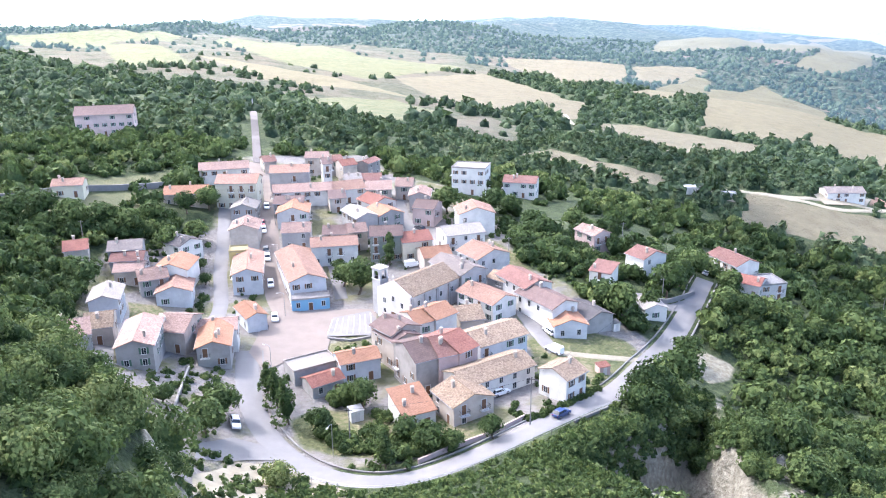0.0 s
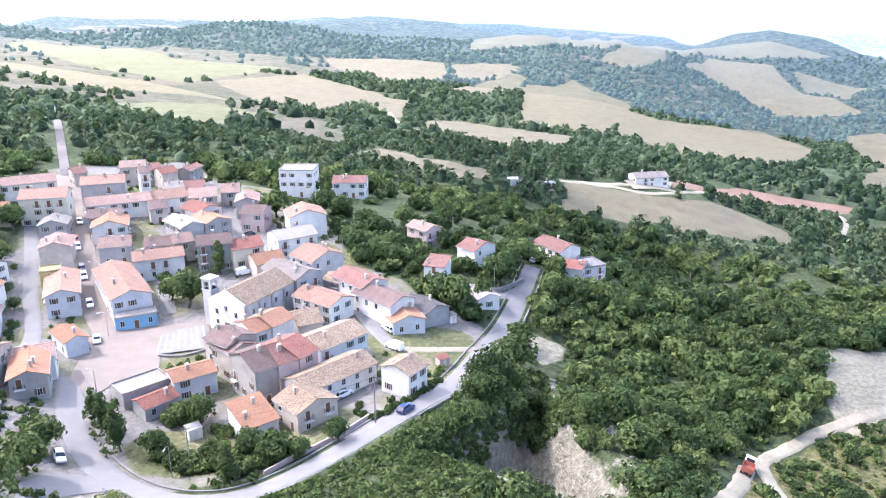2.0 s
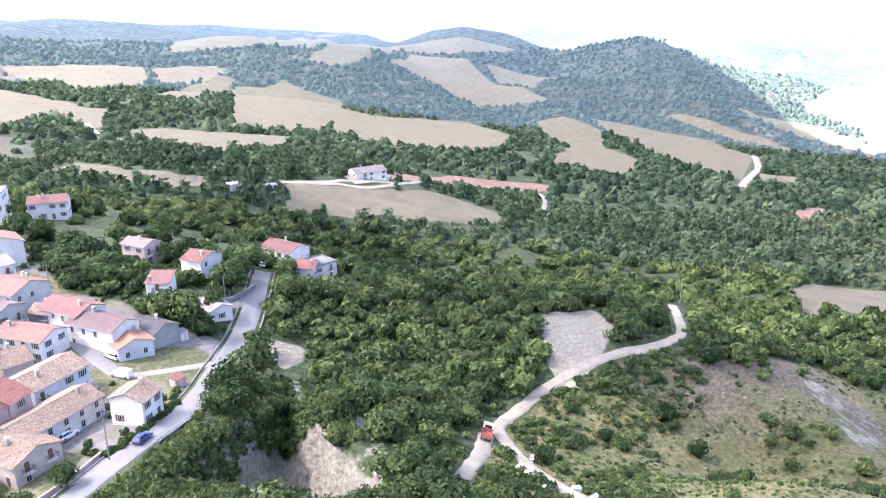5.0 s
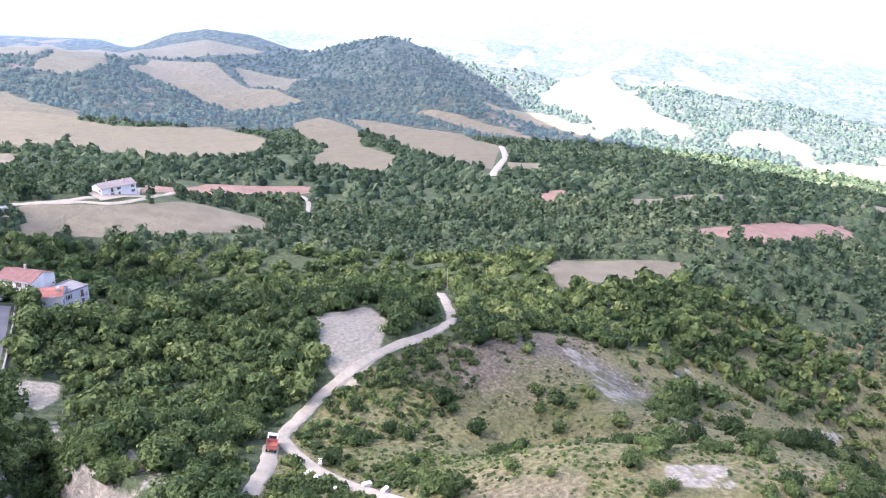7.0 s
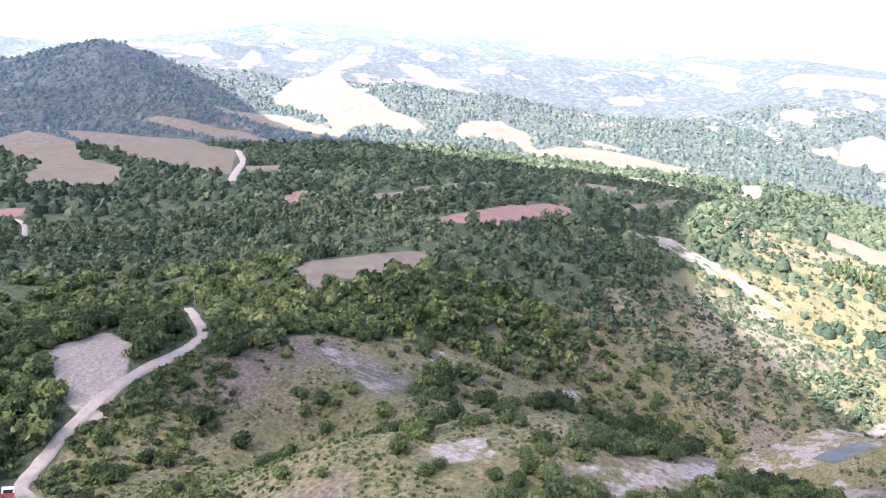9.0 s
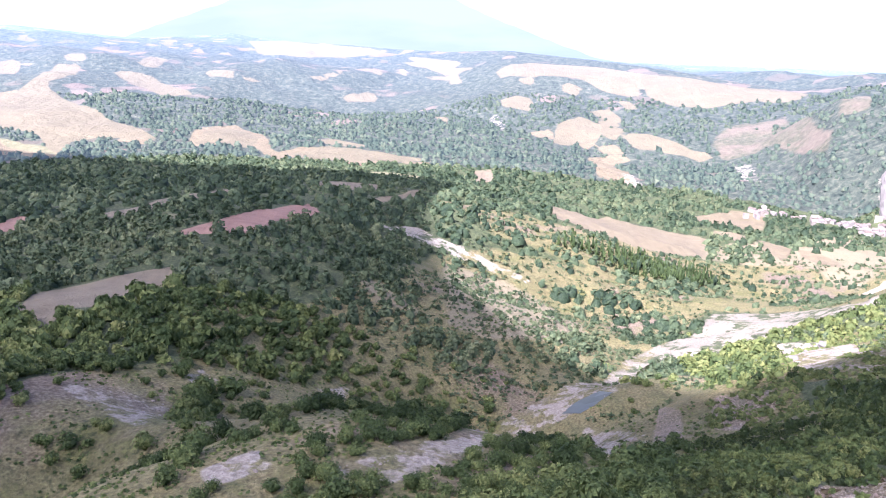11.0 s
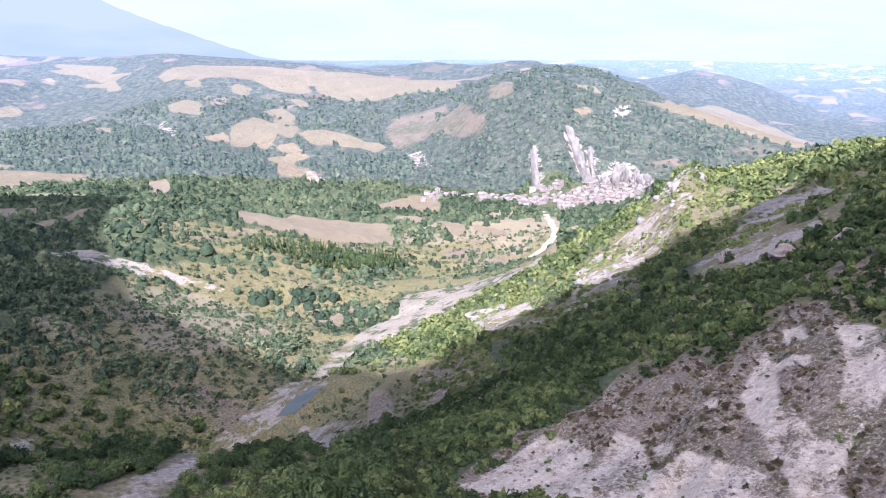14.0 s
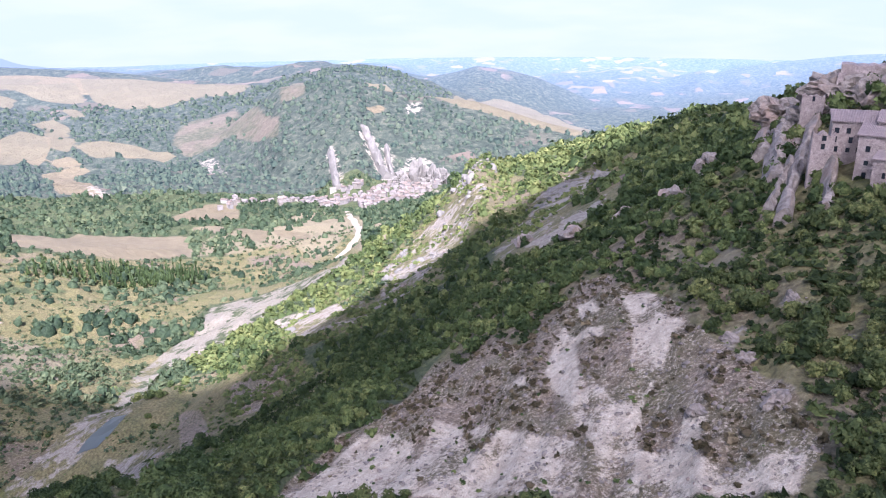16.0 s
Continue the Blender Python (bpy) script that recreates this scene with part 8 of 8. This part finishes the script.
def crag_bm(rx, ry, rz, seed, sub=4):
    bm = bmesh.new()
    bmesh.ops.create_icosphere(bm, subdivisions=sub, radius=1.0)
    for v in bm.verts:
        p = v.co.copy()
        n = noise.fractal(p * 1.3 + Vector((seed * 7.7, 0, 0)), 1.0, 2.0, 5) * 0.42
        crack = abs(noise.noise(Vector((p.x * 3.4 + p.z * 0.8, p.y * 3.4, p.z * 0.9)) + Vector((0, seed * 3.3, 0))))
        k = 1 + n - 0.35 * max(0, 0.2 - crack) / 0.2
        v.co = Vector((p.x * rx, p.y * ry, p.z * rz)) * k
    return bm


def crag(x, y, z, rx, ry, rz, yaw, seed, label, sub=4, group="rock outcrops"):
    bm = crag_bm(rx, ry, rz, seed, sub)
    ob = new("rock_outcrop", kept("rock_outcrop", bm, LIME if math.hypot(x, y) > 300 else ROCK))
    ob.matrix_basis = pose(x, y, z, 0, 0, yaw)
    return tagged(ob, label, "rock", group)


def on_ground(x, y, rx, ry, rz, yaw, seed, label, sub=4, lift=0.15, group="rock outcrops"):
    return crag(x, y, zat(x, y) + rz * lift, rx, ry, rz, yaw, seed, label, sub, group)


# the crag under the ruin
for k, (q, s) in enumerate((((79.9, -152.3, 58.8), (8, 4, 5)), ((85.9, -153.6, 56.4), (6.5, 6, 6)), ((74.7, -154.9, 61.9), (6, 5, 6)), ((82.3, -144.2, 50.1), (5, 4, 6)),
                            ((87.4, -148.2, 51.8), (5, 5, 6)), ((85.9, -142.0, 47.5), (2.6, 2.6, 7)), ((80.1, -138.5, 44.8), (2.2, 2.4, 6)), ((73.1, -136.7, 42.9), (2.4, 2.2, 5)), ((74.4, -139.4, 46.4), (3, 3, 4)), ((98.7, -160.0, 55.5), (6, 5, 4)), ((75.3, -152.4, 57.3), (5, 3, 3)),
                            ((78.0, -137.4, 45.4), (3, 3, 4)), ((81.8, -153.6, 62.8), (8, 5, 4)))):
    crag(*q, *s, k * 47, k + 1, "grey weathered limestone crag below the ruin")
for k, (q, s) in enumerate((((111.3, -141.6), 3.4), ((127.6, -146.2), 3.4), ((149.4, -148.4), 4.0), ((174.9, -154.6), 4.0), ((230.7, -245.8), 4.2), ((110.7, -153.0), 4.2),
                            ((57.6, -87.9), 1.3), ((43.3, -76.7), 1.9), ((54.8, -96.8), 1.4), ((51.0, -73.3), 1.3), ((52.4, -84.1), 1.6))):
    on_ground(*q, s, s * 0.75, s * 0.7, k * 61, k + 20, "grey limestone outcrop among the bushes", 3)
rng = np.random.default_rng(77)
bands = [p for kind, p in PARCELS if kind == "rock" and 330 < np.hypot(*p.mean(0)) < 520 and p[:, 1].max() < -100]
white = []
for band in bands:
    area = np.ptp(band[:, 0]) * np.ptp(band[:, 1])
    for _ in range(int(min(70, 12 + area / 45))):
        q = rng.uniform(band.min(0), band.max(0))
        if inside_distance(band, q[:1], q[1:])[0] > -1:
            white.append(q)
for k, q in enumerate(white):
    s = 0.6 + 2.4 * rng.random() ** 2
    on_ground(float(q[0]), float(q[1]), s * 1.3, s, s * rng.uniform(0.6, 1.3), k * 31, k + 140, "pale sunlit limestone rock on the ridge", 2, 0.0)


def fin(points, tall, thick, seed, material=None, label="tall pale limestone fin on the far hillside", group="far rock fins"):
    """A blade of bare rock that runs up the far hillside, with a jagged crest and fluted sides."""
    line = sides_of(spline(points, 5.0 if tall > 6 else 1.0))
    x0, y0 = line[0][0].x, line[0][0].y
    z0 = zat(x0, y0)
    bm = bmesh.new()
    rows, n = [], 9
    for k, (q, side) in enumerate(line):
        f = k / (len(line) - 1)
        h = tall * (0.35 + 0.65 * math.sin(math.pi * min(1, 0.12 + 0.85 * f)) ** 0.6) * (0.75 + 0.5 * noise.fractal((k * 0.35, seed * 5.1, 0), 1.0, 2.0, 4))
        row = []
        for j in range(n):
            u = j / (n - 1) * 2 - 1
            w = thick * (u + 0.35 * noise.noise((k * 0.3, u * 2.0, seed * 3.7)))
            z = max(h, 3) * (1 - abs(u) ** 1.7) * (1 + 0.25 * noise.noise((k * 0.5, j * 0.9, seed)))
            p = q + side * w
            row.append(bm.verts.new((p.x - x0, p.y - y0, zat(p.x, p.y) - z0 + z - (4 if j in (0, n - 1) else 0))))
        rows.append(row)
    for a, b in zip(rows, rows[1:]):
        for j in range(n - 1):
            bm.faces.new((a[j], a[j + 1], b[j + 1], b[j]))
    bm.faces.new(rows[0]), bm.faces.new(rows[-1][::-1])
    bmesh.ops.recalc_face_normals(bm, faces=bm.faces)
    ob = new("rock_outcrop", kept("rock_outcrop", bm, material or LIME))
    ob.matrix_basis = Matrix.Translation((x0, y0, z0))
    return tagged(ob, label, "rock", group)


for k, (line, tall, thick) in enumerate((([(71.4, -120.1), (77.6, -131.4), (83.1, -145.9)], 3.0, 1.8), ([(64.5, -119.6), (68.5, -127.0), (72.5, -134.3)], 2.4, 1.4), ([(81.3, -131.3), (86.0, -139.0), (91.8, -148.8)], 3.0, 2.2),
                                         ([(76.0, -122.5), (81.0, -136.0)], 2.0, 1.3), ([(90.7, -140.5), (97.0, -150.5)], 2.6, 2.2))):
    fin(line, tall, thick, k + 11, ROCK, "grey rock rib below the ruined castle", "rock outcrops")
fin([(1159, -604), (1215, -629), (1291, -662)], 17, 7, 1)
fin([(1160, -701), (1220, -720), (1270, -736), (1317, -750)], 24, 9, 2)
fin([(1155, -709), (1205, -735), (1261, -763)], 17, 6, 3)
for k, (q, s) in enumerate((((1138.0, -752.0), (17, 17, 34)), ((1112.0, -765.0), (16, 20, 24)), ((1085.0, -768.0), (13, 18, 22)), ((1150.0, -722.0), (14, 14, 15)))):
    on_ground(*q, *s, 40 + k * 23, k + 60, "pale limestone crag above the far village", 4, 0.1, "far rock fins")


def stones():
    """Loose stones on the bare slopes, in one mesh."""
    rng = np.random.default_rng(91)
    bm = bmesh.new()
    bmesh.ops.create_icosphere(bm, subdivisions=1, radius=1.0)
    bm.verts.ensure_lookup_table()
    tv = np.array([tuple(v.co) for v in bm.verts])
    tf = np.array([[v.index for v in f.verts] for f in bm.faces])
    bm.free()
    r = np.exp(rng.uniform(math.log(66), math.log(420), 60000))
    a = np.radians(rng.uniform(20, 165, 60000))
    x, y = r * np.sin(a), r * np.cos(a)
    c = cover(("scree", "rock", "earth"), x, y)
    keep = (c > -0.1) & (rng.random(len(x)) < np.where(y < -35, 0.75, 0.25))
    x, y, r = x[keep][:4000], y[keep][:4000], r[keep][:4000]
    s = (0.07 + 0.38 * rng.random(len(x)) ** 5) * (0.7 + r / 250)
    j = 1 + 0.34 * rng.normal(size=(len(x), len(tv)))
    v = tv[None] * (s[:, None] * j)[..., None] * (1, 1, 0.7) + np.stack([x, y, height(x, y)], -1)[:, None]
    f = (tf[None] + (np.arange(len(x)) * len(tv))[:, None, None]).reshape(-1, 3)
    ob = new("loose_stones", mesh_from("loose_stones", v.reshape(-1, 3), f, ROCK, False))
    tagged(ob, "loose pale stones scattered over the bare slopes", "stones", kind="stuff")


stones()
PALE = plain("white_block_stone", (0.62, 0.60, 0.56), 0.9, 0, 0.3, 3.0)
for k, (px, py) in enumerate(((85.5, 105.8), (84.7, 102.4), (84.6, 99.4), (84.0, 95.3), (88.9, 92.9), (88.1, 87.3), (91.9, 109.4))):
    bm = bmesh.new()
    box(bm, -0.9, 0.9, -0.5, 0.5, -0.4, 0.75, 0.12)
    for v in bm.verts:
        v.co += Vector((noise.noise(v.co * 2 + Vector((k, 0, 0))), noise.noise(v.co * 2 + Vector((0, k, 5))), 0)) * 0.2
    ob = new("stone_block", kept("stone_block", bm, PALE))
    ob.matrix_basis = pose(px, py, zat(px, py) + 0.25, 0, 0, k * 37)
    tagged(ob, "rough white stone block lining the gravel track", "stone block", "stone blocks by the track")


def rubble_wall():
    """Weathered rubble masonry with dark joints and rain streaks."""
    m, t, b = mat("castle_stone", 0.95)
    big, mid, fine = noise_of(t, 0.25, 6, 0.7), noise_of(t, 1.6, 6, 0.7), noise_of(t, 6.0, 4, 0.7)
    col = ramp(t, calc(t, "ADD", calc(t, "MULTIPLY", mid, 0.5), calc(t, "MULTIPLY", fine, 0.5)), (0.36, (0.14, 0.115, 0.098)), (0.5, (0.29, 0.247, 0.212)), (0.64, (0.42, 0.37, 0.325)))
    col = mix(t, ramp(t, big, (0.45, (0, 0, 0)), (0.62, (0.7, 0.7, 0.7))), col, (0.2, 0.165, 0.14))
    t.links.new(col, b.inputs["Base Color"])
    bump(t, b, calc(t, "ADD", mid, fine), 0.25, 0.8)
    return m


def castle():
    x0, y0, z0 = 72.5, -140.4, 51.4
    ob = root("castle_ruin", pose(x0, y0, z0), "ruined grey-pink stone castle standing on the crag", "castle")
    stone = rubble_wall()
    rng = random.Random(3)

    def block(px, py, pz, w, d, h, yaw, roof, cols, rows, broken=0.0):
        m = pose(px - x0, py - y0, pz - z0, 0, 0, yaw)
        bm = bmesh.new()
        n = 9
        top = [h - (broken + 0.03) * abs(noise.noise((k * 1.7 + 0.4, px, 0.3))) * h for k in range(n)]
        outline = [(-w / 2, -6), (w / 2, -6)] + [(w / 2 - w * k / (n - 1), top[k]) for k in range(n)]
        prism(bm, outline, -d / 2, d / 2, lambda t, p, q: (p, t, q))
        wall = part("wall", bm, stone, ob, at=m)
        if roof:
            bm = bmesh.new()
            prism(bm, ((-d / 2 - 0.3, h), (d / 2 + 0.3, h + 1.2), (d / 2 + 0.3, h + 1.4), (-d / 2 - 0.3, h + 0.2)), -w / 2 - 0.3, w / 2 + 0.3, lambda t, p, q: (t, p, q))
            part("roof", bm, ROOFS["greybrown"], ob, at=m)
        for c in range(cols):
            for r in range(rows):
                if rng.random() < 0.2:
                    continue
                bm = bmesh.new()
                bx, bz = (c - (cols - 1) / 2) * w / cols, 1.2 + r * (h - 1.5) / rows
                bx += rng.uniform(-0.3, 0.3)
                wide, tall = rng.uniform(0.24, 0.36), rng.uniform(0.7, 1.1)
                box(bm, bx - wide, bx + wide, -d / 2 - 0.03, -d / 2 + 0.2, bz, bz + tall)
                part("window_opening", bm, GLASS, wall, "dark empty window opening")
                bm = bmesh.new()
                for q in ((bx - wide - 0.1, bx - wide, bz, bz + tall), (bx + wide, bx + wide + 0.1, bz, bz + tall), (bx - wide - 0.1, bx + wide + 0.1, bz + tall, bz + tall + 0.14)):
                    box(bm, q[0], q[1], -d / 2 - 0.06, -d / 2 + 0.1, q[2], q[3])
                part("window_surround", bm, stone, wall)

    block(70.1, -136.0, 54.7, 7.6, 5, 6.3, -146, True, 4, 3, 0)
    block(64.1, -132.3, 51.7, 5.2, 5, 8.2, -160, True, 2, 3, 0)
    block(59.3, -130.1, 50.5, 6.0, 6, 6.5, -165, True, 2, 2, 0)
    block(63.5, -137.0, 55.0, 5.6, 5, 6.6, -158, True, 2, 2, 0)
    block(72.8, -131.1, 55.1, 3.6, 1.4, 4.4, -140, False, 1, 2, 0.5)
    block(80.5, -155.4, 64.2, 7.4, 5, 4.4, -150, False, 2, 1, 0.18)
    block(84.9, -147.3, 60.3, 4.0, 1.2, 2.6, -145, False, 1, 1, 0.6)
    block(81.4, -151.5, 63.8, 3.2, 1.2, 3.2, -140, False, 0, 0, 0.6)


castle()


def far_village(outline, count):
    """Small houses stacked up the far rock."""
    rng = random.Random(12)
    p = np.array(outline)
    walls = [plaster("far_stone_" + k, c, 0.3) for k, c in (("grey", (0.19, 0.187, 0.165)), ("beige", (0.222, 0.21, 0.172)), ("pale", (0.265, 0.258, 0.225)))]
    wm, rm = [], []
    for mm in walls:
        bm = bmesh.new()
        prism(bm, ((-4, -6), (4, -6), (4, 7), (0, 8.6), (-4, 7)), -5, 5, lambda t, a, b: (t, a, b))
        wm.append(kept("wall", bm, mm))
    roofs = [tiles("far_roof_" + k, c, tuple(q * 0.75 for q in c), 0.3) for k, c in (("grey", (0.27, 0.25, 0.215)), ("brown", (0.24, 0.2, 0.16)))]
    for mm in roofs:
        bm = bmesh.new()
        prism(bm, ((-4.6, 6.8), (0, 8.7), (4.6, 6.8), (4.6, 7.1), (0, 9.0), (-4.6, 7.1)), -5.4, 5.4, lambda t, a, b: (t, a, b))
        rm.append(kept("roof", bm, mm))
    bm = bmesh.new()
    box(bm, -0.6, 0.6, -4.08, -3.95, 0, 1.6)
    wn = kept("window", bm, GLASS)
    made = 0
    while made < count:
        x, y = rng.uniform(p[:, 0].min(), p[:, 0].max()), rng.uniform(p[:, 1].min(), p[:, 1].max())
        if inside_distance(p, np.array([x]), np.array([y]))[0] < 0:
            continue
        ob = root("house", pose(x, y, zat(x, y), 0, 0, rng.uniform(0, 180)), "small stone house of the far hill village", "house", "houses of the far village")
        ob.scale = (rng.uniform(0.6, 1.15), rng.uniform(0.6, 1.0), rng.uniform(0.6, 1.1))
        shared("wall", rng.choice(wm), ob, Matrix())
        shared("roof", rng.choice(rm), ob, Matrix())
        for k in (-3, 0, 3):
            shared("window", wn, ob, pose(k, 0, 3.6))
        made += 1


far_village(FAR_VILLAGE, 190)
far_village([(1179, -365), (1200, -440), (1192, -530), (1150, -530), (1140, -440), (1150, -372)], 22)
